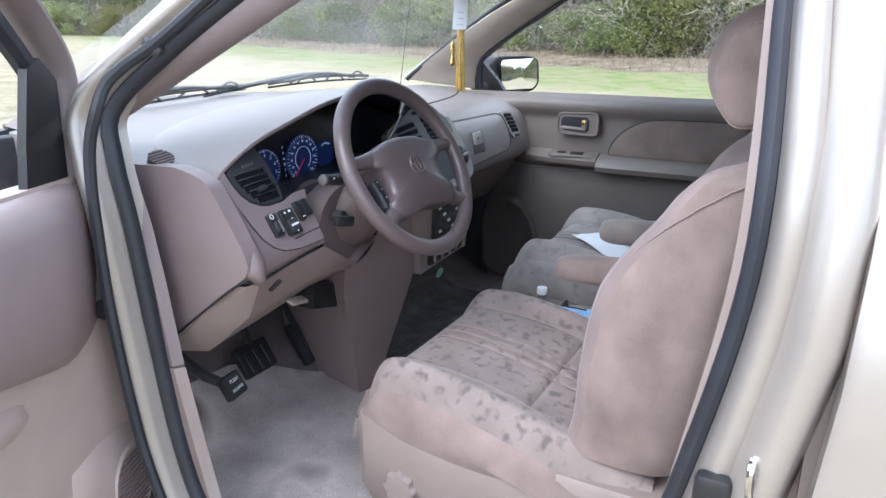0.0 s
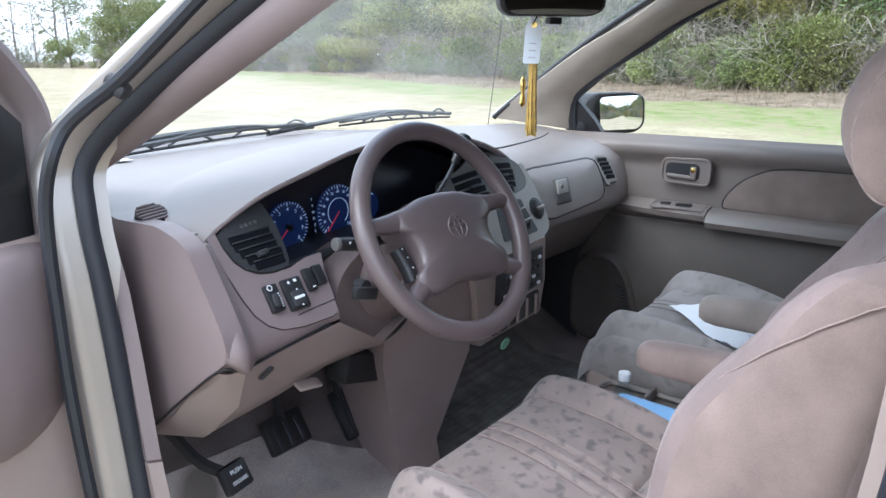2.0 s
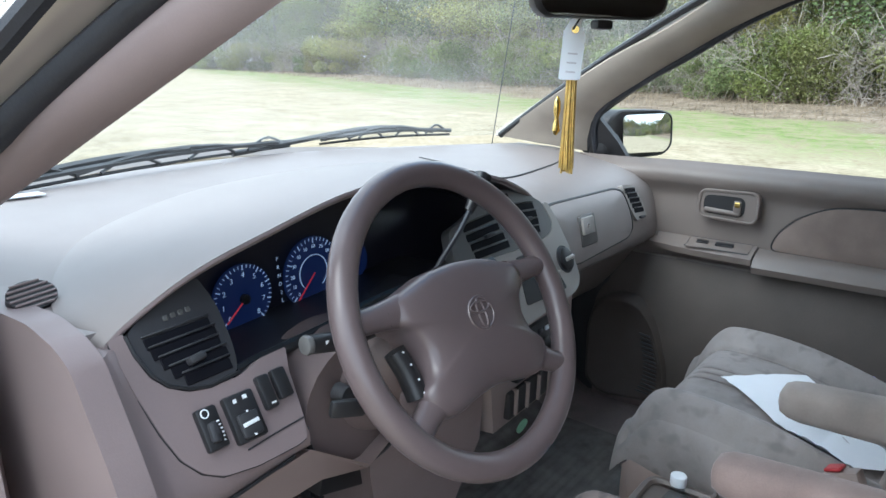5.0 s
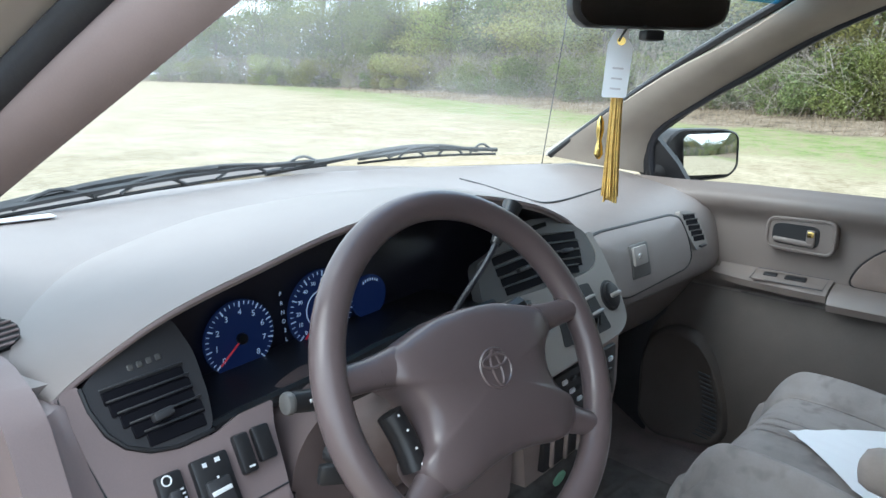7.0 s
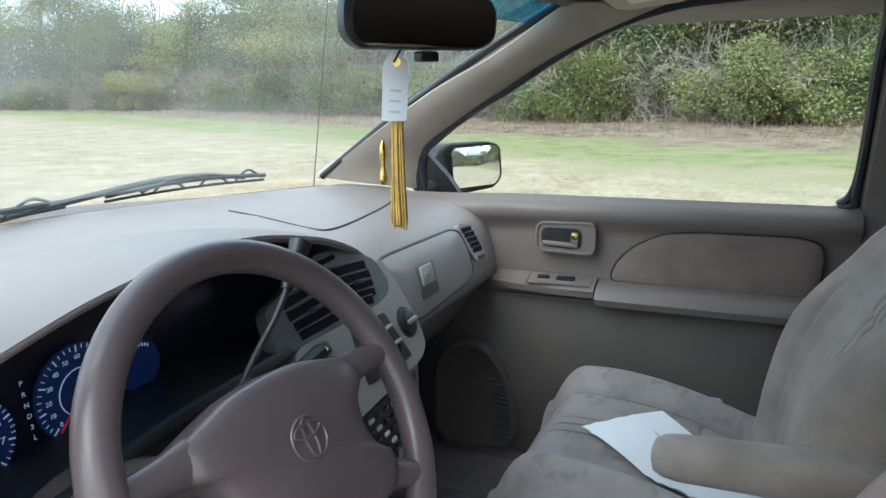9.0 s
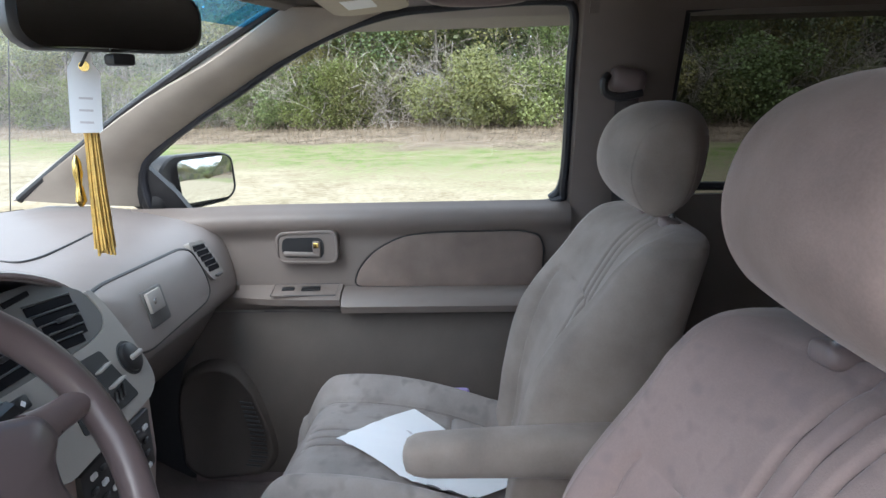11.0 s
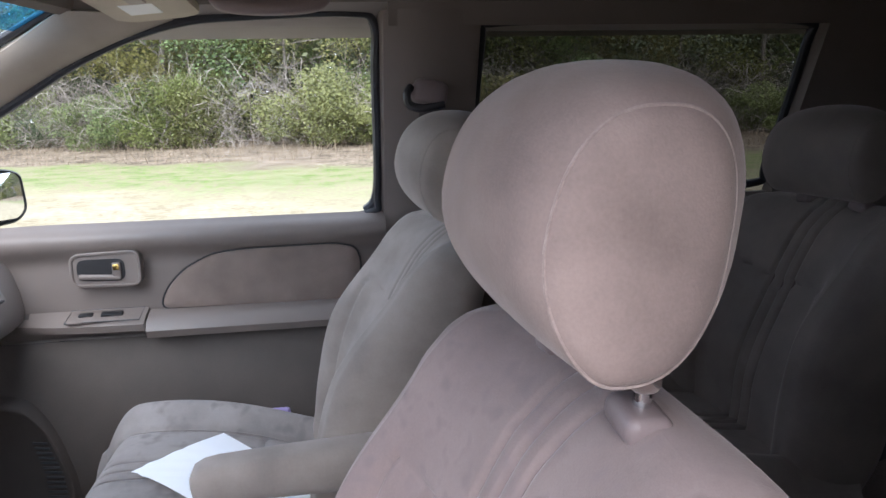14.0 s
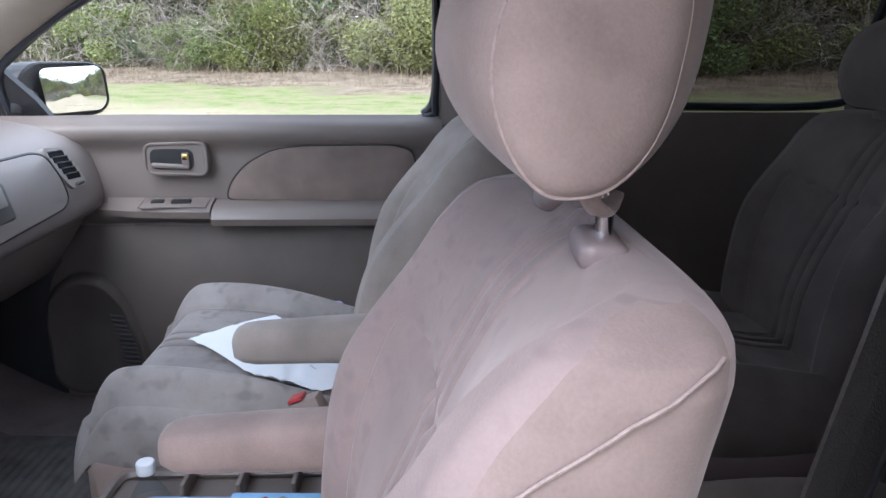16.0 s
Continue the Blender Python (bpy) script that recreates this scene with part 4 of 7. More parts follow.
part("symbol", FASC.box(-0.620, 0.981, (0.006, 0.001, 0.002), 0.0114, 0, 0), M_WHITE, s3)
switch(-0.599, 0.995, 0.019, 0.035, "black blank rocker switch")
# side panel and knee panel
SIDE = [(0.385, 1.095), (0.25, 1.100), (0.20, 1.090), (0.172, 1.076), (0.122, 1.0), (0.099, 0.960), (0.094, 0.930), (0.207, 0.846), (0.273, 0.783), (0.342, 0.738), (0.40, 0.72)]
part("dash_end_panel", slab(rounded([(-0.776, y, z) for y, z in SIDE], 0.012, 4), (-0.032, 0, 0), 0.006, 3), M_TRIM, dash, "rosy taupe dashboard end panel", sharp=18)


def smooth01(t):
    t = min(max(t, 0), 1)
    return t * t * (3 - 2 * t)


def wrap():
    """Curved back of the dash end, from the side panel round to the column."""
    rows = []
    for x in (-0.806, -0.803, -0.796, -0.788, -0.78, -0.772, -0.764, -0.756, -0.748, -0.70, -0.65, -0.60, -0.585):
        e = max(0, (-0.785 - x) / 0.021) ** 2 * 0.014 - 0.022 * smooth01((-0.748 - x) / 0.034)
        zt = lerp([(-0.806, 1.074), (-0.76, 1.076), (-0.74, 1.06), (-0.70, 1.012), (-0.65, 1.008), (-0.58, 1.012)], x)
        zb = lerp([(-0.806, 0.93), (-0.778, 0.905), (-0.707, 0.914), (-0.61, 0.926), (-0.585, 0.926)], x)
        fy = lambda z: 0.147 + 0.65 * (z - 1) + e
        rows.append([(x, fy(zt) + 0.04, zt), (x, fy(zt), zt), (x, fy(0.7 * zt + 0.3 * 0.95), 0.7 * zt + 0.3 * 0.95), (x, fy(0.955), 0.955), (x, fy(0.94), 0.94), (x, 0.5 * fy(0.94) + 0.5 * (0.108 + e), 0.5 * (0.94 + zb)), (x, 0.108 + e, zb), (x, 0.118 + e, zb - 0.006), (x, 0.2, 0.88), (x, 0.25, 0.9)])
    return loft([[Vector(p) for p in r] for r in rows])


part("dash_wrap", wrap(), M_TRIM, dash, sharp=60)
part("panel_gap", tube(spline([(-0.809, 0.34, 0.737), (-0.809, 0.207, 0.844), (-0.808, 0.112, 0.912), (-0.778, 0.107, 0.903), (-0.707, 0.106, 0.912), (-0.61, 0.106, 0.924)], 24), 0.0022, 6), M_BLACK, dash)
KNEE = [[Vector(p) for p in r] for r in (
    ((-0.80, 0.108, 0.904), (-0.80, 0.207, 0.838), (-0.80, 0.273, 0.775), (-0.80, 0.342, 0.730), (-0.80, 0.38, 0.74), (-0.80, 0.30, 0.86)),
    ((-0.77, 0.108, 0.902), (-0.76, 0.15, 0.825), (-0.745, 0.26, 0.735), (-0.74, 0.29, 0.715), (-0.74, 0.33, 0.73), (-0.76, 0.27, 0.86)),
    ((-0.66, 0.108, 0.914), (-0.66, 0.15, 0.835), (-0.65, 0.20, 0.785), (-0.65, 0.24, 0.765), (-0.65, 0.28, 0.79), (-0.66, 0.25, 0.86)),
    ((-0.585, 0.108, 0.920), (-0.565, 0.112, 0.870), (-0.55, 0.185, 0.81), (-0.55, 0.23, 0.80), (-0.55, 0.27, 0.82), (-0.56, 0.24, 0.865)),
    ((-0.49, 0.104, 0.858), (-0.48, 0.12, 0.842), (-0.46, 0.175, 0.815), (-0.46, 0.22, 0.81), (-0.46, 0.26, 0.83), (-0.47, 0.23, 0.86)),
    ((-0.40, 0.108, 0.895), (-0.38, 0.13, 0.875), (-0.36, 0.18, 0.855), (-0.36, 0.22, 0.85), (-0.36, 0.26, 0.86), (-0.37, 0.23, 0.88)))]
kp = part("knee_panel", loft(KNEE[1:]), M_KNEE, dash, "rosy taupe knee panel under the column", sharp=70)
part("knee_panel_cap", loft([[q + Vector((0, -0.0015, 0)) for q in r] for r in KNEE[:2]]), M_BEIGE, kp, "paler end cap of the knee panel", sharp=50)
part("screw_slot", rbox((-0.7441, 0.0965, 0.8900), (0.010, 0.007, 0.030), 0.003, 2, (40, 20, 0)), M_BLACK, kp, "dark oval slot")
part("release_lever", rbox((-0.61, 0.165, 0.802), (0.05, 0.022, 0.008), 0.003, 2, (20, 10, 0)), M_BEIGE, kp, "bonnet release lever")

# centre stack
STK = [(-0.15, 1.027), (0.0, 1.032), (0.063, 1.037), (0.095, 1.045), (0.110, 1.063), (0.098, 1.100), (0.112, 1.098), (0.124, 1.07), (0.134, 1.028), (0.142, 0.98), (0.138, 0.95), (0.112, 0.934), (0.07, 0.928), (-0.11, 0.905), (-0.165, 0.99)]
stack = part("control_panel", STACK.plate(STK, 0.12, 0.004, 0.03, 0.0), M_GREY, dash, "warm grey heater control panel")
ctl = part("control_recess", STACK.plate([(-0.03, 1.02), (0.031, 1.022), (0.062, 1.022), (0.071, 0.991), (0.087, 0.946), (0.054, 0.943), (-0.04, 0.94)], 0.004, 0.0055, 0.006), M_BLACK, stack)
part("slide_lever", STACK.box(0.045, 1.000, (0.030, 0.012, 0.004), 0.010, -10, 0.0015), M_GREY, ctl)
part("slide_lever", STACK.box(0.055, 0.975, (0.034, 0.012, 0.004), 0.010, -8, 0.0015), M_GREY, ctl)
for k in range(3):
    part("slot_mark", STACK.box(0.042 + 0.010 * k, 0.958 + 0.002 * k, (0.004, 0.004, 0.018), 0.007, 25, 0.001), M_CHAR, ctl)
kn = part("knob", loft([[STACK.at(0.108 + r * math.cos(a), 0.994 + r * 1.05 * math.sin(a), o) for a in (2 * math.pi * k / 28 for k in range(28))] for r, o in ((0.0225, 0.0), (0.0225, 0.0055), (0.020, 0.006), (0.019, 0.012), (0.016, 0.014), (0.004, 0.014))]), M_BLACK, stack, "round black fan knob", sharp=35)
part("knob_grip", STACK.box(0.112, 0.994, (0.028, 0.010, 0.008), 0.014, -6, 0.003, 2), M_GREY, kn)
part("knob_ring", tube([STACK.at(0.108 + 0.0225 * math.cos(a), 0.994 + 0.0236 * math.sin(a), 0.005) for a in (2 * math.pi * k / 28 for k in range(28))], 0.0014, 6, True), M_CHAR, kn)
haz = part("hazard_switch", STACK.box(-0.104, 1.012, (0.026, 0.012, 0.018), 0.008, -5, 0.003, 2), M_BLACK, stack, "black hazard light switch")
part("symbol", STACK.box(-0.104, 1.012, (0.006, 0.001, 0.006), 0.0145, 45, 0.0), M_WHITE, haz)
lower = part("stack_column", loft([[Vector(p) for p in r] for r in (
    ((-0.12, 0.175, 0.885), (0.185, 0.175, 0.91), (0.20, 0.28, 0.91), (0.20, 0.45, 0.9), (-0.12, 0.45, 0.9)),
    ((-0.10, 0.18, 0.80), (0.20, 0.18, 0.80), (0.21, 0.28, 0.8), (0.21, 0.45, 0.8), (-0.12, 0.45, 0.8)),
    ((-0.07, 0.19, 0.69), (0.195, 0.19, 0.705), (0.205, 0.28, 0.70), (0.205, 0.45, 0.70), (-0.12, 0.45, 0.69)))]), M_BEIGE, dash, "beige lower centre stack")
rad = part("radio", rbox((0.07, 0.178, 0.835), (0.20, 0.02, 0.10), 0.004, 2, (0, -3, 0)), M_BLACK, lower, "black car radio with rows of buttons")
for r in range(4):
    for k in range(7):
        part("button", rbox((-0.005 + 0.025 * k, 0.166, 0.800 + 0.022 * r), (0.014, 0.006, 0.009), 0.002, 1, (0, -3, 0)), M_CHAR if (r + k) % 3 else M_WHITE, rad)
cub = part("cubby", rbox((0.065, 0.186, 0.74), (0.21, 0.02, 0.055), 0.004, 2, (0, -3, 0)), M_BLACK, lower)
for k in range(5):
    part("divider", rbox((-0.02 + 0.042 * k, 0.176, 0.74), (0.006, 0.012, 0.052), 0.001, 1), M_BEIGE, cub)
part("tunnel_side", loft([[Vector(p) for p in r] for r in (((-0.36, 0.22, 0.88), (-0.10, 0.19, 0.89), (-0.10, 0.6, 0.89), (-0.22, 0.6, 0.88)), ((-0.325, 0.262, 0.70), (-0.10, 0.20, 0.69), (-0.10, 0.6, 0.7), (-0.20, 0.6, 0.7)),
                                                          ((-0.285, 0.262, 0.47), (-0.16, 0.25, 0.47), (-0.10, 0.6, 0.47), (-0.17, 0.6, 0.47)), ((-0.27, 0.265, 0.375), (-0.16, 0.23, 0.375), (-0.10, 0.6, 0.375), (-0.17, 0.6, 0.375)))]), M_KNEE, dash, "taupe panel beside the pedals", sharp=60)
part("relay_box", rbox((-0.33, 0.33, 0.695), (0.13, 0.06, 0.065), 0.006, 2, (0, 15, 0)), M_BLACK, dash, "black box under the column")

# upper glove box lid and lower box
gl = [(0.235, 1.052), (0.30, 1.058), (0.62, 1.055), (0.655, 1.045), (0.672, 0.99), (0.675, 0.945), (0.64, 0.93), (0.36, 0.915), (0.30, 0.93), (0.255, 0.98)]


def face_y(z):
    return lerp([(0.86, 0.33), (0.875, 0.285), (0.895, 0.262), (0.925, 0.256), (0.965, 0.262), (1.005, 0.272), (1.045, 0.288), (1.07, 0.315)], z)


lid_pts = rounded([(x, 0, z) for x, z in gl], 0.022)


def lid():
    rings = []
    for s, d in ((1.0, 0.01), (1.0, -0.004), (0.975, -0.0075), (0.6, -0.0085), (0.2, -0.0085)):
        cx, cz = 0.455, 0.988
        rings.append([Vector((cx + (p.x - cx) * s, face_y(cz + (p.z - cz) * s) + d, cz + (p.z - cz) * s)) for p in lid_pts])
    return loft(rings)


glid = part("glove_box_lid", lid(), M_DASH, dash, "glove box lid with a recessed latch")
part("lid_gap", tube([Vector((p.x, face_y(p.z) - 0.004, p.z)) for p in lid_pts], 0.004, 6, True), M_BLACK, glid)
part("latch_recess", rbox((0.416, 0.2605, 0.986), (0.080, 0.012, 0.074), 0.008, 2, (-14, 0, 0)), M_GREYDARK, glid)
part("latch", rbox((0.406, 0.2545, 1.000), (0.056, 0.008, 0.040), 0.003, 2, (-14, 0, 0)), M_GREY, glid, "grey latch")
part("latch_lock", disc((0.396, 0.2505, 1.001), 0.006, -0.002, (0, 1, 0), 14), M_CHROME, glid)
part("lower_glove_box", loft([[Vector((x, y, z)) for y, z in ((0.30, 0.868), (0.318, 0.84), (0.345, 0.80), (0.375, 0.76), (0.41, 0.72), (0.48, 0.70), (0.56, 0.72), (0.56, 0.86))] for x in (0.205, 0.22, 0.5, 0.80, 0.83)]), M_DOOR, dash, "taupe lower glove box")
# airbag cover outline on the dash top
part("airbag_seam", tube(spline([(0.33, 0.70, 1.1235), (0.30, 0.60, 1.1215), (0.285, 0.46, 1.1065), (0.31, 0.425, 1.1025), (0.42, 0.43, 1.103), (0.62, 0.46, 1.107), (0.74, 0.50, 1.111)], 40), 0.0022, 6), M_CHAR, dash)
part("data_plate", rbox((-0.60, 0.80, 1.128), (0.10, 0.03, 0.002), 0), M_WHITE, dash, "small white plate at the base of the windscreen", smooth=False)

# ---- steering wheel and column ----
SW_C, SW_TILT, SW_R = Vector((-0.42, 0.012, 1.063)), 29.0, 0.178
sw_m = pose(*SW_C, 90 - SW_TILT + 0, 0, -4)


def sw(x, y, z):
    """Wheel's plane: x to the right, y up, z towards the driver."""
    return sw_m @ Vector((x, y, z))


wheel = thing("steering_wheel", "mauve vinyl four-spoke steering wheel", "steering wheel", tuple(SW_C))
part("rim", tube([sw(SW_R * math.cos(a), SW_R * math.sin(a), 0) for a in (2 * math.pi * k / 64 for k in range(64))], 0.0165, 14, True), M_WHEEL, wheel)


PAD = [(0, 0.063), (0.045, 0.060), (0.085, 0.049), (0.113, 0.040), (0.117, 0.014), (0.099, 0.003), (0.088, -0.024), (0.094, -0.052), (0.114, -0.067), (0.109, -0.088), (0.093, -0.101), (0.07, -0.103), (0.04, -0.096), (0, -0.092)]


def pad():
    pts = [Vector((x, y, 0)) for x, y in PAD] + [Vector((-x, y, 0)) for x, y in PAD[-2:0:-1]]
    pts = rounded(pts, 0.012, 4)
    rings = []
    for s, z in ((0.94, -0.045), (1.0, -0.022), (1.0, -0.004), (0.985, 0.004), (0.95, 0.010), (0.85, 0.0155), (0.65, 0.019), (0.4, 0.021), (0.12, 0.022)):
        rings.append([sw(p.x * s, -0.015 + (p.y + 0.015) * s, z) for p in pts])
    return loft(rings)


part("airbag_pad", pad(), M_WHEEL, wheel, "smooth airbag cover", sharp=60)


def spoke(p0, p1, w0, w1):
    """Spoke from the pad to the rim, widening where it meets each."""
    a, b = Vector(p0), Vector(p1)
    d = (b - a).normalized()
    n_ = Vector((-d.y, d.x))
    rings = []
    for t, k, z in ((0, 1.0, -0.003), (0.25, 0.90, -0.004), (0.5, 0.86, -0.004), (0.75, 0.90, -0.003), (1.0, 1.0, -0.002)):
        c = a.lerp(b, t)
        w = (w0 + (w1 - w0) * t) * k / 2
        rings.append([sw(c.x + n_.x * w * math.cos(q), c.y + n_.y * w * math.cos(q), z + 0.014 * math.sin(q)) for q in (2 * math.pi * i / 14 for i in range(14))])
    return loft(rings)


for sx in (-1, 1):
    part("spoke", spoke((sx * 0.100, 0.027), (sx * 0.172, 0.028), 0.040, 0.029), M_WHEEL, wheel, sharp=60)
    part("spoke", spoke((sx * 0.092, -0.080), (sx * 0.138, -0.105), 0.042, 0.030), M_WHEEL, wheel, sharp=60)
    part("spoke_seam", tube(spline([sw(sx * 0.121, 0.040, 0.0035), sw(sx * 0.126, 0.027, 0.0092), sw(sx * 0.122, 0.014, 0.0035)], 8), 0.0008, 5), M_CHAR, wheel)
    part("spoke_seam", tube(spline([sw(sx * 0.119, -0.082, 0.0035), sw(sx * 0.115, -0.093, 0.0092), sw(sx * 0.106, -0.102, 0.0035)], 8), 0.0008, 5), M_CHAR, wheel)
part("hub_back", loft([[sw(r * math.cos(a), r * math.sin(a) - 0.01, z) for a in (2 * math.pi * k / 24 for k in range(24))] for r, z in ((0.075, -0.02), (0.07, -0.05), (0.055, -0.09))]), M_WHEEL, wheel)
em = part("emblem", tube([sw(0.021 * math.cos(a), -0.006 + 0.0195 * math.sin(a), 0.0215) for a in (2 * math.pi * k / 32 for k in range(32))], 0.0019, 6, True), M_WHEEL, wheel, "raised oval badge")
part("emblem_bar", tube([sw(0.017 * math.cos(a), 0.0015 + 0.0065 * math.sin(a), 0.0225) for a in (2 * math.pi * k / 24 for k in range(24))], 0.0017, 6, True), M_WHEEL, em)
part("emblem_bar", tube([sw(0.006 * math.cos(a), -0.006 + 0.0175 * math.sin(a), 0.0225) for a in (2 * math.pi * k / 24 for k in range(24))], 0.0017, 6, True), M_WHEEL, em)
part("pad_seam", tube([sw(-0.06, -0.006, 0.0172), sw(-0.023, -0.006, 0.0208)], 0.001, 5), M_CHAR, wheel)
part("pad_seam", tube([sw(0.06, -0.006, 0.0172), sw(0.023, -0.006, 0.0208)], 0.001, 5), M_CHAR, wheel)
cc = part("cruise_switch", tube(spline([sw(-0.117, -0.012, -0.012), sw(-0.110, -0.04, -0.012), sw(-0.108, -0.068, -0.012)], 10), 0.013, 10), M_BLACK, wheel, "black cruise control buttons")
for k in range(4):
    p = spline([sw(-0.117, -0.016, 0.001), sw(-0.110, -0.04, 0.001), sw(-0.108, -0.064, 0.001)], 4)[k]
    part("symbol", disc(p, 0.0013, 0.001, sw_m.to_3x3() @ Vector((0, 0, 1)), 8), M_WHITE, cc)
part("spoke_bezel", tube(spline([sw(0.112, -0.004, -0.03), sw(0.108, -0.03, -0.03), sw(0.112, -0.055, -0.03)], 8), 0.004, 8), M_BLACK, wheel)

col = thing("steering_column", "column shroud, its shade put into dark brown, with ignition key and stalks", "steering column", (-0.42, 0.15, 0.95))
part("shroud", loft([[c + Vector((r * 1.25 * math.cos(a), 0.45 * r * math.sin(a) * 0.5, r * math.sin(a))) for a in (2 * math.pi * k / 28 for k in range(28))] for c, r in
                     ((Vector((-0.42, 0.06, 1.03)), 0.045), (Vector((-0.43, 0.08, 1.005)), 0.058), (Vector((-0.44, 0.13, 0.955)), 0.066), (Vector((-0.44, 0.20, 0.93)), 0.066), (Vector((-0.44, 0.26, 0.93)), 0.066))]), M_SHROUD, col, sharp=60)
lower_shroud = part("lower_shroud", loft([[Vector((-0.475 + 0.10 * math.cos(a), y, 0.94 + 0.085 * math.sin(a))) for a in (2 * math.pi * k / 28 for k in range(28))] for y in (0.128, 0.133, 0.22)]), M_SHROUD, col, sharp=40)
part("shroud_gap", tube([(-0.475 + 0.104 * math.cos(a), 0.122, 0.94 + 0.09 * math.sin(a)) for a in (radians(180 + 180 * k / 20) for k in range(21))], 0.004, 6), M_BLACK, lower_shroud)
key = part("ignition_key", rbox((-0.548, 0.085, 0.965), (0.045, 0.012, 0.022), 0.005, 2, (0, 10, -20)), M_BLACK, col, "black key in the ignition")
part("key_barrel", disc((-0.53, 0.12, 0.968), 0.012, -0.02, (0, 1, 0), 16), M_CHAR, key)
ls = part("light_stalk", tube(spline([(-0.50, 0.09, 1.05), (-0.55, 0.085, 1.05), (-0.60, 0.088, 1.058)], 10), 0.011, 10, taper=(1.2, 0.95)), M_BLACK, col, "black light stalk with a clear tip")
part("stalk_tip", disc((-0.598, 0.088, 1.0575), 0.0110, 0.010, (-1, 0.05, 0.1), 20, 0.004), M_VENT, ls, "smooth grey end cap")
for k in range(3):
    part("stalk_mark", rbox((-0.585 + 0.012 * k, 0.077, 1.0575 - 0.001 * k), (0.004, 0.001, 0.006), 0), M_WHITE, ls, smooth=False)
gs = part("gear_lever", tube(spline([(-0.33, 0.16, 1.02), (-0.29, 0.155, 1.07), (-0.255, 0.145, 1.115), (-0.225, 0.145, 1.15), (-0.215, 0.145, 1.165)], 16), 0.0042, 8), M_RUBBER, col, "column gear lever")
part("gear_knob", tube(spline([(-0.232, 0.146, 1.140), (-0.215, 0.146, 1.162), (-0.192, 0.15, 1.188)], 8), 0.012, 10, taper=(0.6, 1.2)), M_BLACK, gs)
part("wiper_stalk", tube(spline([(-0.34, 0.10, 1.05), (-0.27, 0.10, 1.063), (-0.235, 0.10, 1.068)], 8), 0.009, 8, taper=(0.9, 1.3)), M_BLACK, col)


def pedal(name, c, s, rot, arm, label):
    p = thing(name, label, "pedal", c)
    face = part("pad", rbox(c, s, 0.008, 2, rot), M_BLACK, p)
    part("arm", tube(spline([c, (c[0] + arm[0] * 0.5, c[1] + 0.05, c[2] + 0.10), (c[0] + arm[0], c[1] + arm[1], c[2] + arm[2])], 10), 0.010, 6), M_BLACK, p)
    for k in range(3):
        part("rib", rbox((c[0] + (k - 1) * s[0] * 0.28, c[1] - s[1] * 0.55, c[2]), (s[0] * 0.1, s[1] * 0.3, s[2] * 0.7), 0.002, 1, rot), M_RUBBER, face)


pedal("brake_pedal", (-0.415, 0.49, 0.515), (0.11, 0.024, 0.085), (-35, 0, 0), (0.02, 0.10, 0.26), "black rubber brake pedal")
pedal("accelerator_pedal", (-0.215, 0.50, 0.475), (0.06, 0.02, 0.13), (-35, 0, 0), (-0.01, 0.10, 0.24), "worn black rubber accelerator pedal")
pb = thing("parking_brake_pedal", "black parking brake pedal with white lettering", "pedal", (-0.685, 0.29, 0.61))
pbp = part("pad", rbox((-0.685, 0.29, 0.612), (0.058, 0.02, 0.052), 0.006, 2, (-30, 0, 10)), M_BLACK, pb)
part("arm", tube(spline([(-0.69, 0.30, 0.615), (-0.73, 0.33, 0.65), (-0.75, 0.38, 0.70)], 8), 0.012, 6), M_BLACK, pb)
nrm = Euler((radians(-30), 0, radians(10))).to_matrix()
part("lettering", words("PUSH", 0.0115, Matrix.Translation(Vector((-0.685, 0.29, 0.612)) + nrm @ Vector((0, -0.0112, 0.010))) @ (nrm @ Euler((radians(90), 0, 0)).to_matrix()).to_4x4(), pbp), M_WHITE, pbp, smooth=False)
part("lettering", words("RELEASE", 0.0095, Matrix.Translation(Vector((-0.685, 0.29, 0.612)) + nrm @ Vector((0, -0.0112, -0.009))) @ (nrm @ Euler((radians(90), 0, 0)).to_matrix()).to_4x4(), pbp), M_WHITE, pbp, smooth=False)

# ---- seats ----


def groove(x, centres, w=0.004, d=0.005):
    return sum(d * math.exp(-((x - c) / w) ** 2) for c in centres)


PLEATS = (-0.033, 0.0, 0.033)


def cushion_point(cx, y0, zt, bolster, drop, u, v):
    """Point on a seat cushion's top: u across, v from the front edge back."""
    x = (u - 0.5) * 2
    half = (0.245 + 0.012 * math.sin(math.pi * v)) * (1 - (0.10 if cx < 0 else 0.05) * max(0, 1 - v / 0.14) ** 2.5)
    X = half * x
    z = zt + bolster * smooth01((abs(X) - 0.15) / 0.07) - 0.055 * max(0, (abs(x) - 0.86) / 0.14) ** 2
    z += 0.012 * math.sin(math.pi * min(1, v * 1.4)) - 0.075 * max(0, 1 - v / 0.13) ** 2.2 - drop * max(0, (v - 0.15) / 0.85) ** 1.5
    z -= groove(X, (-0.165, 0.165), 0.0045, 0.008)
    z -= groove(X + 0.02 * (v - 0.5), PLEATS, 0.0045, 0.009) if v > 0.08 else 0
    z -= groove(v, (0.57,), 0.009, 0.008) if abs(X) < 0.165 else 0
    return Vector((cx + X, y0 - 0.57 * v, z))


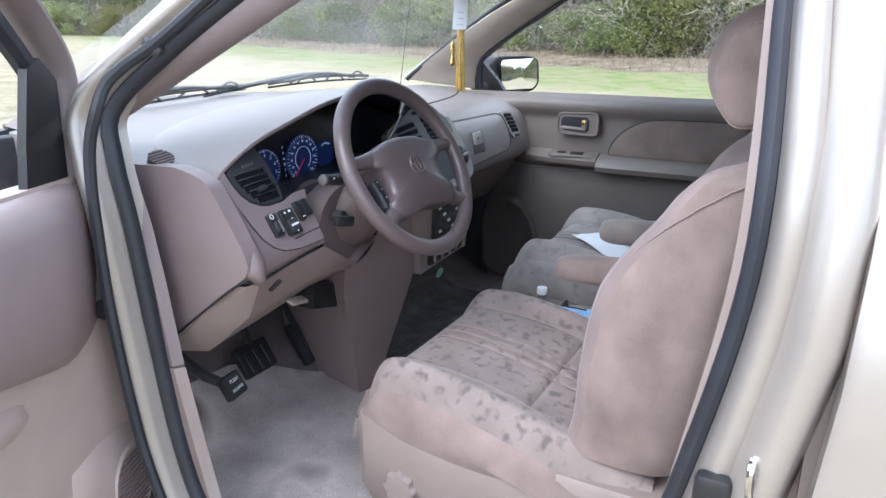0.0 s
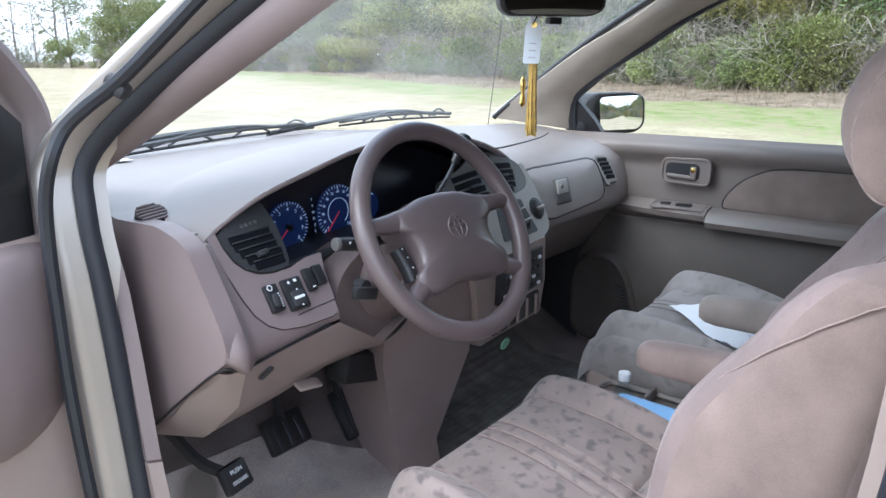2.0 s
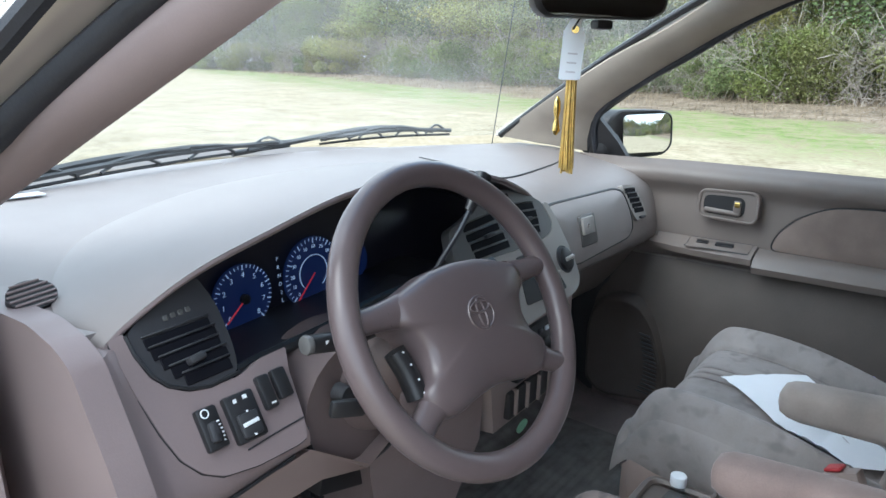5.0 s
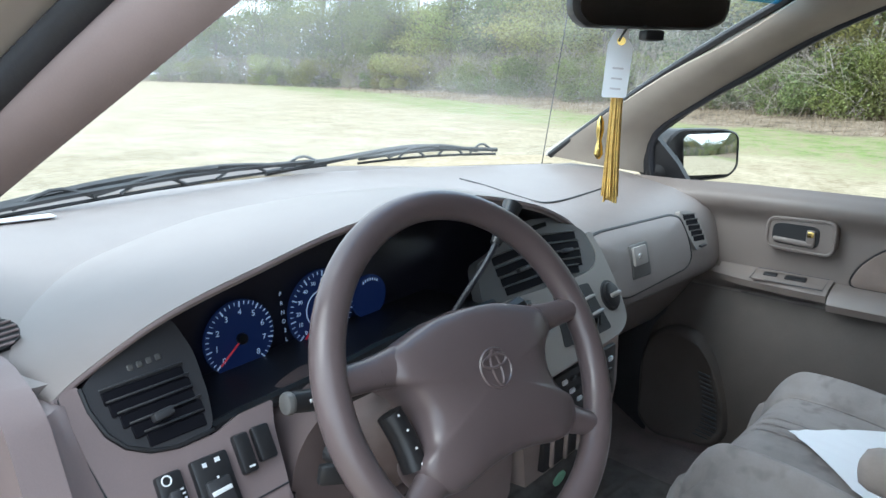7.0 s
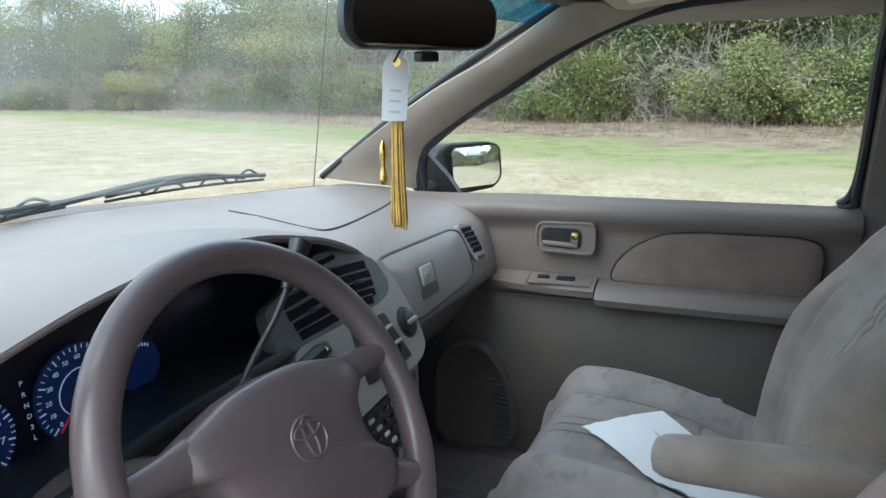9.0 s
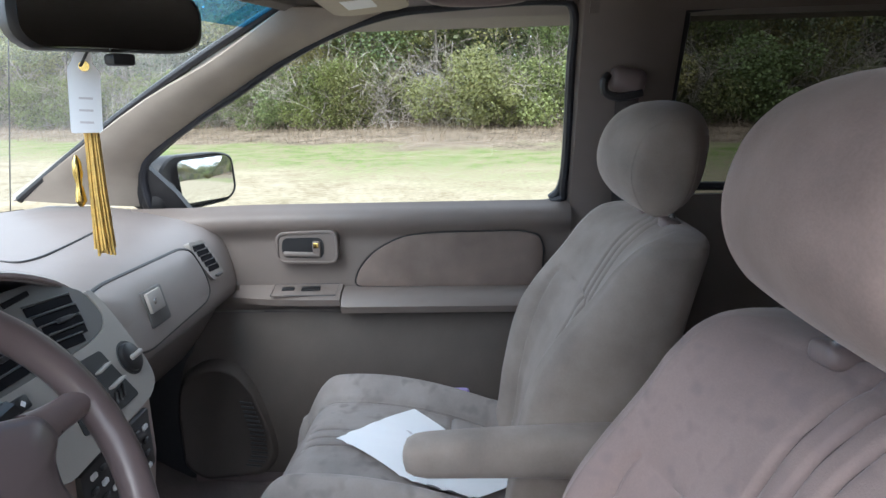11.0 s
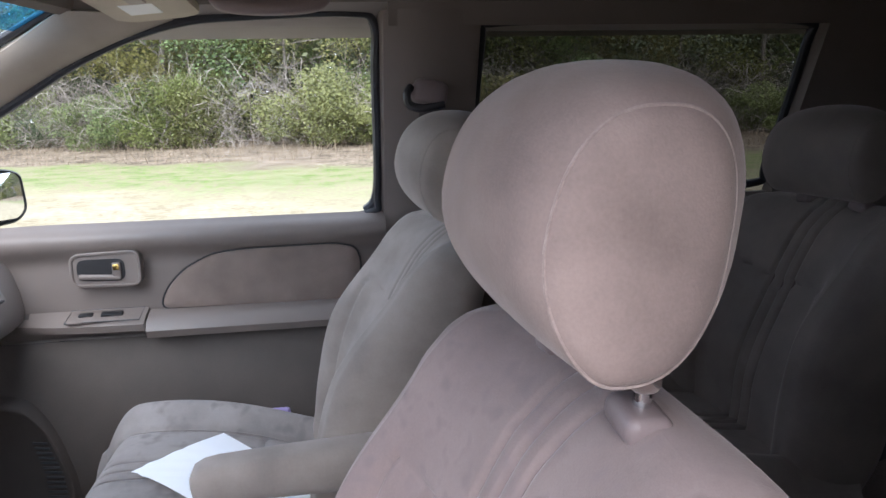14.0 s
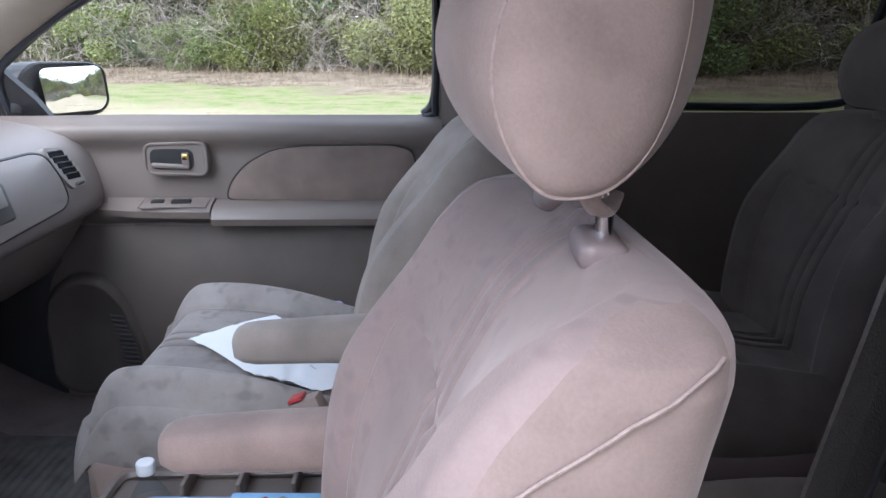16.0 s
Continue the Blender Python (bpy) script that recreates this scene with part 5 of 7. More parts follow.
def cushion(cx, y0, zt, bolster, drop):
    """Seat cushion: its top, its sides, and the lines of its seams."""
    f = lambda u, v: cushion_point(cx, y0, zt, bolster, drop, u, v)
    top = sheet(f, 200, 80)
    n = 50
    line = [(f(0, k / n), Vector((-0.006, 0.010 * max(0, 1 - k / n / 0.08), 0))) for k in range(n, 0, -1)]
    for k in range(121):
        c = (k / 120 - 0.5) * 2
        line.append((f(k / 120, 0), Vector((math.copysign(0.006, c) * max(0, (abs(c) - 0.85) / 0.15), 0.010, 0))))
    line += [(f(1, k / n), Vector((0.006, 0.010 * max(0, 1 - k / n / 0.08), 0))) for k in range(1, n + 1)]
    side_ = loft([[p, p + d * 1.4 + Vector((0, 0, -0.012)), p + d * 2.3 + Vector((0, 0, -0.035)), p + d * 2.5 + Vector((0, 0, -0.065)), Vector((p.x, p.y, zt - 0.112)) + d * 1.8, Vector((p.x, p.y, zt - 0.145)) + d * 0.2] for p, d in line], cap=False, close=False)
    lines = [[f((0.5 + c / 2 / 0.25), 0.10 + 0.85 * k / 30) + Vector((0, 0, 0.0035)) for k in range(31)] for c in list(PLEATS) + [-0.162, 0.162]]
    return top, side_, lines


BACK = [(-0.425, 0.64, 0.19), (-0.440, 0.70, 0.20), (-0.448, 0.80, 0.205), (-0.462, 0.90, 0.205), (-0.495, 1.00, 0.185), (-0.535, 1.08, 0.158), (-0.560, 1.112, 0.138), (-0.584, 1.133, 0.115), (-0.610, 1.145, 0.085), (-0.640, 1.150, 0.04)]


HALF = [(0, 0.24), (0.25, 0.256), (0.5, 0.257), (0.72, 0.256), (0.86, 0.252), (0.925, 0.249), (0.95, 0.241), (0.962, 0.226), (0.974, 0.19), (1.0, 0.18)]


def leaning(lean, h):
    """How far a reclined back is set forward at its height h."""
    return lean * (0.022 - 0.046 * h)


def hollow(X, h, d):
    """How far the back's middle lies behind its shoulders."""
    return min(0.056, 0.55 * d) * (0.45 + 0.55 * smooth01((h - 0.25) / 0.4)) * max(0.0, 1 - (abs(X) / 0.20) ** 2.4)


def backrest(cx, dy, lean):
    """Backrest: rings of a rounded box climbing from the cushion to the shoulder, with pleats and a chevron seam."""
    rings = []
    for y, z, d in spline([(y, z, d) for y, z, d in BACK], 84):
        h = (z - 0.64) / 0.524
        half = lerp(HALF, h)
        ring = []
        for side_, cnt in ((1, 220), (-1, 30)):
            for i in range(cnt):
                q = math.sin((i / cnt - 0.5) * math.pi) * side_
                X = half * q
                Y = side_ * max(0.0, 1 - abs(q) ** 6.0) ** 0.36
                yy = y - d / 2 + Y * d / 2
                if side_ > 0:
                    f = min(1, Y * 1.6)
                    yy += 0.034 * smooth01((abs(X) - 0.13) / 0.07) * (1 - smooth01((h - 0.55) / 0.3)) * f
                    g = groove(X, (-0.165 - 0.03 * (h - 0.5), 0.165 + 0.03 * (h - 0.5)), 0.0045, 0.009) * (1 if h < 0.70 else 0)
                    g += groove(X, PLEATS, 0.0042, 0.0115)
                    g += groove(h - 0.30 * abs(X), (0.655,), 0.011, 0.009) * (1 if abs(X) < 0.17 else 0)
                    # shallow roll along the shoulder ridge
                    g -= 0.005 * math.exp(-((abs(X) / half - 0.90) / 0.05) ** 2)
                    yy -= g * f + hollow(X, h, d) * f
                ring.append(Vector((cx + X, yy + dy + leaning(lean, h), z)))
        rings.append(ring)
    return loft(rings)


def head_ring(off, n=56):
    """Outline (y, z) of the headrest at a distance off from its middle: full in the middle, small and flat at the ends."""
    w = max(0.0, 1 - (off / 0.132) ** 2) ** 0.62
    cy, cz = -0.628 - 0.008 * w, 1.267 + 0.017 * w
    sy, sz = 0.048 + 0.038 * w, 0.071 + 0.017 * w
    out = []
    for i in range(n):
        a = 2 * math.pi * i / n
        c, sn = math.cos(a), math.sin(a)
        y = sy * math.copysign(abs(c) ** 0.8, c)
        z = sz * math.copysign(abs(sn) ** 0.85, sn)
        if z < 0:
            z *= 1.07
            y *= 1 - (0.32 if c > 0 else 0.04) * (z / (-1.07 * sz)) ** 1.8
        y -= 0.16 * z if z > 0 else 0.10 * z
        out.append((cy + y, cz + z))
    return out


def headrest(cx, dy, dz):
    """Bun-shaped headrest: rings across x, with flat rounded ends."""
    rings = []
    offs = [0.1445, 0.1435, 0.1415, 0.1395, 0.1375, 0.1345, 0.130, 0.124, 0.115, 0.10, 0.08, 0.055, 0.028, 0.0]
    shr = [0.2, 0.5, 0.72, 0.82, 0.90, 0.965, 0.998] + [1.0] * 7
    for sx, order in ((-1, range(len(offs))), (1, range(len(offs) - 2, -1, -1))):
        for k in order:
            r = head_ring(min(offs[k], 0.131))
            my, mz = sum(p[0] for p in r) / len(r), sum(p[1] for p in r) / len(r)
            rings.append([Vector((cx + sx * offs[k], my + (y - my) * shr[k] + dy, mz + (z - mz) * shr[k] + dz)) for y, z in r])
    return loft(rings)


def seat(name, cx, dy, velour, pattern, label, arm, group, arm_z=0.0, zt=0.715, bolster=0.028, drop=0.035, lean=0.0, arm_y=0.0, hdz=0.0):
    s = thing(name, label, "car seat", (cx, -0.3 + dy, 0.40), group)
    y0 = 0.005 + dy + (0.02 if arm < 0 else 0.0)
    hy = dy + leaning(lean, 1.15)
    top, side_, lines = cushion(cx, y0, zt, bolster, drop)
    cu = part("cushion", top, pattern, s, sharp=60)
    part("cushion_side", side_, pattern if arm < 0 else velour, cu, sharp=60)
    for ln in lines:
        part("cushion_seam", tube(ln, 0.0014, 5), M_SEAM if arm > 0 else pattern, cu)
    bk = part("backrest", backrest(cx, dy, lean), velour, s, sharp=60)
    if arm > 0:
        # plain cloth on the backrest's sides, figured cloth on its face and top
        bk.data.materials.append(velour)
        bk.data.materials[0] = M_BACK
        off = cx - ORIGIN[s.name].x
        for f in bk.data.polygons:
            c = f.center
            f.material_index = 1 if abs(c.x - off) > 0.95 * lerp(HALF, (c.z + 0.40 - 0.64) / 0.524) else 0
    hd = part("headrest", headrest(cx, hy, hdz), velour, s, "rounded velour headrest", sharp=60)
    for sx in (-1, 1):
        part("headrest_seam", tube([(cx + sx * 0.1312, y + hy, z + hdz) for y, z in head_ring(0.131)], 0.0013, 6, True), M_SEAM if arm > 0 else velour, hd, "pale curved seam")
        po = part("post", tube([(cx + sx * 0.08, -0.655 + hy, 1.13), (cx + sx * 0.085, -0.657 + hy, 1.21 + hdz)], 0.006, 12), M_CHROME, hd, "chrome headrest post")
        part("post_guide", rbox((cx + sx * 0.08, -0.654 + hy, 1.1475), (0.044, 0.032, 0.021), 0.008, 3, (6, sx * 7, 0)), M_TRIM, po, "taupe post guide")
        if arm > 0:
            part("cover_tab", tube(spline([(cx + sx * 0.118, -0.628 + hy, 1.205 + hdz), (cx + sx * 0.112, -0.640 + hy, 1.184 + hdz), (cx + sx * 0.098, -0.652 + hy, 1.176 + hdz), (cx + sx * 0.084, -0.660 + hy, 1.184 + hdz)], 9), 0.0075, 8, flat=0.5), velour, hd, "folded cover loop round the post")
    for sx in (-1, 1):
        pts = []
        for y, z, d in spline([(a_, b_, c_) for a_, b_, c_ in BACK], 46)[3:-3]:
            h = (z - 0.64) / 0.524
            if h > 0.952:
                break
            Y = lerp([(0, 0.78), (0.70, 0.78), (0.80, 0.60), (0.86, 0.36), (0.91, 0.05), (0.94, -0.3), (0.96, -0.65), (1, -0.8)], h)
            q = max(0.0, 1 - abs(Y) ** 2.78) ** (1 / 6)
            X = lerp(HALF, h) * q
            bol = 0.034 * smooth01((X - 0.13) / 0.07) * (1 - smooth01((h - 0.55) / 0.3)) * min(1, abs(Y) * 1.6)
            pts.append((cx + sx * (X + 0.0022), y - d / 2 + Y * d / 2 + bol + dy + leaning(lean, h) + 0.0018 * (1 if Y > 0.5 else 0), z + 0.002 * smooth01((h - 0.9) / 0.05)))
        if arm > 0:
            part("backrest_seam", tube(pts, 0.0011, 6), M_SEAM, bk, "stitched edge seam")
    prof = spline([(y, z, d) for y, z, d in BACK], 60)
    for X in PLEATS:
        ln = [(cx + X, p.x + dy + leaning(lean, (p.y - 0.64) / 0.524) - hollow(X, (p.y - 0.64) / 0.524, p.z) - 0.0092, p.y - 0.009 * smooth01((p.y - 1.10) / 0.05)) for p in prof]
        part("pleat_seam", tube(ln, 0.0018, 5), M_PLEAT, bk)
    base = part("base", loft([[Vector((cx + x * sx_, y0 + y, z)) for x, y in ((-1, -0.02), (-0.94, 0.0), (0.94, 0.0), (1, -0.02), (1, -0.60), (0.94, -0.62), (-0.94, -0.62), (-1, -0.60))] for sx_, z in ((0.235, 0.40), (0.258, 0.45), (0.264, 0.54), (0.262, 0.597), (0.256, 0.606))]), M_BEIGE if arm else M_TRIM, s, "taupe plastic seat base", sharp=35)
    if arm:
        ax = cx + arm * 0.275
        ar = part("armrest", loft([[Vector((ax + 0.034 * math.copysign(abs(math.cos(a)) ** 0.6, math.cos(a)) * s1, y + dy + arm_y, z + arm_z + 1.1 * h * math.copysign(abs(math.sin(a)) ** 0.7, math.sin(a)) * s1)) for a in (2 * math.pi * k / 20 for k in range(20))]
                                   for y, z, h, s1 in ((-0.212, 0.812, 0.026, 0.35), (-0.217, 0.812, 0.026, 0.75), (-0.230, 0.812, 0.027, 0.93), (-0.25, 0.812, 0.028, 1.0), (-0.35, 0.816, 0.031, 1.0), (-0.45, 0.818, 0.034, 1.0), (-0.54, 0.818, 0.037, 1.0), (-0.60, 0.815, 0.037, 1.0))]), velour, s, "padded folding armrest", sharp=60)
        part("armrest_bracket", rbox((ax - arm * 0.036, -0.50 + dy, 0.755 + arm_z), (0.024, 0.07, 0.10), 0.01, 2), M_BEIGE, s, "plastic armrest hinge cover")
    return s


driver = seat("driver_seat", -0.385, 0.0, M_VELOUR, M_PATTERN, "taupe velour driver's seat with speckled worn cushion", 1, "front seats", -0.018, zt=0.692, drop=0.10)
drv_base = [c for c in driver.children if c.name.startswith("base")][0]
rec = part("recliner_knob", loft([[Vector((-0.64 - d, -0.10 + r * (1 + 0.10 * math.cos(8 * a)) * math.cos(a), 0.475 + r * (1 + 0.10 * math.cos(8 * a)) * math.sin(a))) for a in (2 * math.pi * k / 64 for k in range(64))] for d, r in ((0, 0.034), (0.012, 0.034), (0.018, 0.030), (0.019, 0.012))]), M_BEIGE, drv_base, "beige fluted adjuster knob")
part("recline_lever", rbox((-0.645, -0.26, 0.485), (0.02, 0.14, 0.028), 0.008, 2, (-12, 0, 0)), M_BEIGE, drv_base, "beige recline lever")
PSEAT = dict(zt=0.712, bolster=0.044, drop=0.10)
passenger = seat("passenger_seat", 0.40, 0.0, M_PSEAT, M_PCUSH, "grey-taupe velour front passenger seat", -1, "front seats", 0.018, lean=1.0, arm_y=-0.033, hdz=-0.022, **PSEAT)
second = seat("second_row_seat", 0.43, -0.82, M_REAR, M_REAR, "taupe second-row seat, its shade put into a darker velour", 0, "second-row seats", hdz=-0.03)
second2 = seat("second_row_seat", -0.36, -0.82, M_REAR, M_REAR, "taupe second-row seat, its shade put into a darker velour", 0, "second-row seats", hdz=-0.03)

# ---- passenger door ----
pd = thing("passenger_door", "closed taupe front passenger door with window", "car door", (0.88, 0.0, 0.40))


def pdoor(u, v):
    y = 0.50 - 1.09 * u
    z = 0.40 + 0.715 * v
    x = 0.872
    if z > 1.02:
        x = 0.872 - 0.03 * smooth01((z - 1.02) / 0.05) + 0.035 * smooth01((z - 1.085) / 0.03)
    x -= 0.012 * smooth01((0.86 - z) / 0.05)
    # sweep towards the dash
    x -= 0.04 * smooth01((y - 0.18) / 0.22) * smooth01((z - 0.86) / 0.06)
    return Vector((x, y, z))


panel = part("door_panel", sheet(pdoor, 60, 60, 0.05), M_DOOR, pd, sharp=60)
INS = [(-0.045, 0.905), (-0.06, 0.95), (-0.10, 0.995), (-0.17, 1.032), (-0.25, 1.04), (-0.47, 1.042), (-0.515, 1.03), (-0.525, 1.0), (-0.52, 0.90)]


def insert():
    pts = rounded([(0, y, z) for y, z in INS], 0.03, 4)
    c = Vector((0, -0.28, 0.96))
    return loft([[Vector((x, c.y + (p.y - c.y) * s, c.z + (p.z - c.z) * s)) for p in pts] for x, s in ((0.872, 1.0), (0.858, 1.0), (0.852, 0.975), (0.849, 0.85), (0.849, 0.3))])


ci = part("cloth_insert", insert(), M_INSERT, panel, "velour door insert")
part("insert_gap", tube([(0.857, p.y, p.z) for p in rounded([(0, y, z) for y, z in INS], 0.03, 4)], 0.0028, 6, True), M_BLACK, ci)
part("armrest_pad", loft([[Vector((x, y, z)) for x, z in ((0.86, 0.905), (0.83, 0.90), (0.80, 0.885), (0.792, 0.868), (0.80, 0.85), (0.86, 0.842))] for y in (-0.022, -0.028, -0.06, -0.3, -0.5, -0.585)]), M_DOOR, panel, "padded door armrest")
sp = part("switch_panel", loft([[Vector((0.862 - k * (0.862 - x), y, z)) for x, z, k in ((0.862, 0.91, 1), (xi + 0.02, 0.898, 1), (xi, 0.885, 1), (xi + 0.005, 0.868, 1), (0.862, 0.845, 1))] for y, xi in ((0.31, 0.85), (0.25, 0.832), (0.18, 0.812), (0.08, 0.80), (-0.018, 0.798))]), M_DOOR, panel, "armrest with window and lock switches")
part("switch_plate", rbox((0.835, 0.075, 0.9005), (0.056, 0.16, 0.006), 0.003, 2, (0, -14, 4)), M_DOOR, sp)
part("plate_gap", tube([(0.835 + px_ * 0.97, 0.075 + py_, 0.9025 + 0.24 * px_) for px_, py_ in ((-0.03, 0.082), (0.03, 0.082), (0.03, -0.082), (-0.03, -0.082))], 0.0014, 5, True), M_CHAR, sp)
part("switch", rbox((0.835, 0.118, 0.905), (0.018, 0.032, 0.006), 0.003, 2, (0, -14, 4)), M_BLACK, sp)
part("switch", rbox((0.835, 0.06, 0.905), (0.020, 0.048, 0.007), 0.003, 2, (0, -14, 4)), M_BLACK, sp)
hp = part("handle_plate", slab(rounded([(0.842, y, z) for y, z in ((0.142, 1.048), (-0.012, 1.052), (-0.012, 0.968), (0.142, 0.972))], 0.02), (0.04, 0, 0)), M_DOOR, panel)
part("handle_bezel", tube([(0.841, p.y, p.z) for p in rounded([(0.842, y, z) for y, z in ((0.140, 1.046), (-0.010, 1.050), (-0.010, 0.970), (0.140, 0.974))], 0.022)], 0.004, 6, True), M_DOOR, hp)
part("handle_recess", slab(rounded([(0.8405, y, z) for y, z in ((0.128, 1.035), (0.022, 1.035), (0.022, 0.982), (0.128, 0.985))], 0.02), (0.03, 0, 0)), M_BLACK, hp)
part("inner_handle", rbox((0.838, 0.078, 0.993), (0.010, 0.094, 0.013), 0.005, 3, (3, 0, 0)), M_DOOR, hp, "pull handle")
part("handle_hinge", rbox((0.838, 0.040, 1.008), (0.009, 0.020, 0.036), 0.004, 2), M_DOOR, hp)
part("lock_button", rbox((0.8335, 0.040, 1.016), (0.004, 0.014, 0.014), 0.0015), M_BRASS, hp, "small brassy lock button")
part("armrest_crease", tube([(0.857, 0.19 - 0.77 * k / 10, 0.838 - 0.006 * math.sin(math.pi * k / 10)) for k in range(11)], 0.0035, 6), M_CHAR, panel)
# moulded lower panel with the speaker pod in its front corner, in shade-darkened plastic
part("lower_panel", sheet(lambda u, v: Vector((0.862 - 0.050 * math.sin(math.pi * min(1, v * 1.25) / 2) * smooth01((0.47 - (0.46 - 1.04 * u)) / 0.10), 0.46 - 1.04 * u, 0.838 - 0.42 * v)), 40, 24, 0.01), M_DOORLOW, panel, "lower door moulding, footwell shade put into its darker taupe", sharp=60)
POD = [(0.408, 0.44), (0.412, 0.60), (0.395, 0.675), (0.335, 0.712), (0.268, 0.705), (0.215, 0.640), (0.178, 0.535), (0.172, 0.470), (0.205, 0.425), (0.36, 0.405)]
pod_pts = rounded([(0, y, z) for y, z in POD], 0.04, 4)


def pod_ring(x, k):
    return [Vector((x, 0.30 + (p.y - 0.30) * k, 0.555 + (p.z - 0.555) * k)) for p in pod_pts]


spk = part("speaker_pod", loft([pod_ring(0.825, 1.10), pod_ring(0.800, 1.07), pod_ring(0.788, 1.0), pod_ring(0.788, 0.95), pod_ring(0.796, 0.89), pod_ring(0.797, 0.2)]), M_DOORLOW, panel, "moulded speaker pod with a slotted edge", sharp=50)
for k in range(15):
    z = 0.44 + 0.0125 * k
    ye = lerp([(0.42, 0.215), (0.47, 0.190), (0.535, 0.196), (0.64, 0.230)], z)
    part("grille_bar", tube([(0.792, ye, z), (0.792, ye + 0.045 - 0.001 * k, z + 0.004)], 0.0028, 5), M_CHAR, spk)
GW = [(0.885, 0.47, 1.10), (0.838, 0.452, 1.225), (0.788, 0.293, 1.33), (0.766, 0.19, 1.384), (0.733, 0.056, 1.458), (0.708, -0.07, 1.512), (0.695, -0.19, 1.543), (0.69, -0.307, 1.552), (0.688, -0.52, 1.558), (0.70, -0.572, 1.535), (0.75, -0.574, 1.42), (0.86, -0.574, 1.165), (0.882, -0.545, 1.108), (0.885, -0.3, 1.10)]
part("window_seal", tube(spline(GW + GW[:1], 100)[:-1], 0.010, 8, True), M_RUBBER, pd, "black window seal")
part("window_frame", tube([p + Vector((0.010, 0, 0.008)) for p in spline(GW[1:13], 60)], 0.011, 8), M_RUBBER, pd)
gl_r = part("window_glass", sheet(lambda u, v: Vector((side_x(1.09 + 0.475 * v, 0.905), 0.50 - 1.09 * u, 1.09 + 0.475 * v)), 2, 2), M_GLASS, pd, "clear side window")
gl_r.visible_shadow = False
part("mirror_cover", slab([(0.885, 0.50, 1.10), (0.885, 0.37, 1.10), (0.872, 0.40, 1.15), (0.845, 0.455, 1.22), (0.84, 0.49, 1.225)], (0.02, 0, 0.004)), M_BLACK, pd, "black triangular mirror cover")
# wing mirror
wm = thing("wing_mirror", "black wing mirror on the passenger door", "wing mirror", (1.15, 0.42, 1.10))


def shell(s, d):
    """Outline of the mirror's case, shrunk by s about its middle and set back by d, its face turned to the driver."""
    pts = rounded([(0.915, 0.0, 1.098), (0.905, 0.0, 1.200), (0.945, 0.0, 1.236), (1.10, 0.0, 1.236), (1.146, 0.0, 1.222), (1.148, 0.0, 1.125), (1.115, 0.0, 1.098), (0.94, 0, 1.088)], 0.03, 3)
    c = Vector((1.03, 0, 1.164))
    return [Vector((q.x, 0.396 + d - 0.46 * (q.x - 1.03) + 0.05 * (q.z - 1.163), q.z)) for q in (c + (p - c) * s for p in pts)]


mh = part("mirror_housing", loft([shell(0.93, 0.012), shell(0.97, -0.004), shell(1.02, 0.0), shell(1.03, 0.03), shell(0.97, 0.08), shell(0.78, 0.12), shell(0.3, 0.135)]), M_BLACK, wm)


def mirror_face():
    """Convex mirror glass, set to the case's outer side."""
    n = Vector((-0.46, -1.0, 0.05)).normalized()
    c = Vector((1.045, 0.388, 1.164))
    rings = []
    for k in (1.0, 0.8, 0.6, 0.4, 0.2, 0.02):
        r = []
        for p in rounded([(-0.083, 0, -0.056), (-0.088, 0, 0.058), (0.075, 0, 0.062), (0.090, 0, 0.048), (0.090, 0, -0.034), (0.068, 0, -0.056)], 0.022, 4):
            q = p * k
            r.append(c + Vector((q.x, -0.46 * q.x + 0.05 * q.z, q.z)) + n * (0.012 - (q.x ** 2 * 1.2 + q.z ** 2) / 1.7))
        rings.append(r)
    return loft(rings)


part("mirror_glass", mirror_face(), M_MIRROR, mh, "convex mirror glass reflecting trees and sky", sharp=80)
part("mirror_arm", rbox((0.915, 0.462, 1.135), (0.09, 0.07, 0.07), 0.02, 3), M_BLACK, wm)
# seat belt on the passenger's pillar
sb = thing("seat_belt", "dark seat belt and guide on the centre pillar", "seat belt", (0.80, -0.68, 1.2), "seat belts")
part("belt_guide", rbox((0.722, -0.690, 1.392), (0.045, 0.080, 0.056), 0.018, 3, (12, 0, 0)), M_TRIM, sb, "chunky brown guide cover")
part("guide_loop", tube(spline([(0.712, -0.648, 1.405), (0.703, -0.638, 1.390), (0.702, -0.642, 1.366), (0.704, -0.675, 1.358), (0.706, -0.720, 1.366)], 16), 0.009, 8), M_CHAR, sb)
part("webbing", slab([(0.716, -0.665, 1.37), (0.716, -0.715, 1.37), (0.815, -0.73, 1.10), (0.82, -0.73, 0.55), (0.82, -0.68, 0.55), (0.815, -0.68, 1.10)], (0.003, 0, 0)), M_BELT, sb)
db = thing("seat_belt", "dark seat belt webbing by the driver's seat", "seat belt", (-0.75, -0.75, 0.6), "seat belts")
part("webbing", slab([(-0.60, -0.80, 1.40), (-0.57, -0.86, 1.40), (-0.32, -0.88, 0.42), (-0.35, -0.80, 0.42)], (0.003, 0.001, 0)), M_BELT, db)
part("webbing_edge", tube([(-0.572, -0.861, 1.40), (-0.322, -0.881, 0.42)], 0.0025, 5), M_CHAR, db, "stitched edge")
part("belt_anchor", rbox((-0.335, -0.84, 0.43), (0.05, 0.04, 0.05), 0.008, 2), M_CHAR, db, "dark anchor")

# ---- driver's door, open ----
HINGE = Vector((-0.925, 0.415, 0.40))
OPEN = 68.0
dd = thing("driver_door", "open driver's door with rosy taupe inner panel", "car door", tuple(HINGE))
dm = Matrix.Translation(HINGE) @ pose(0, 0, 0, 0, 0, -OPEN)


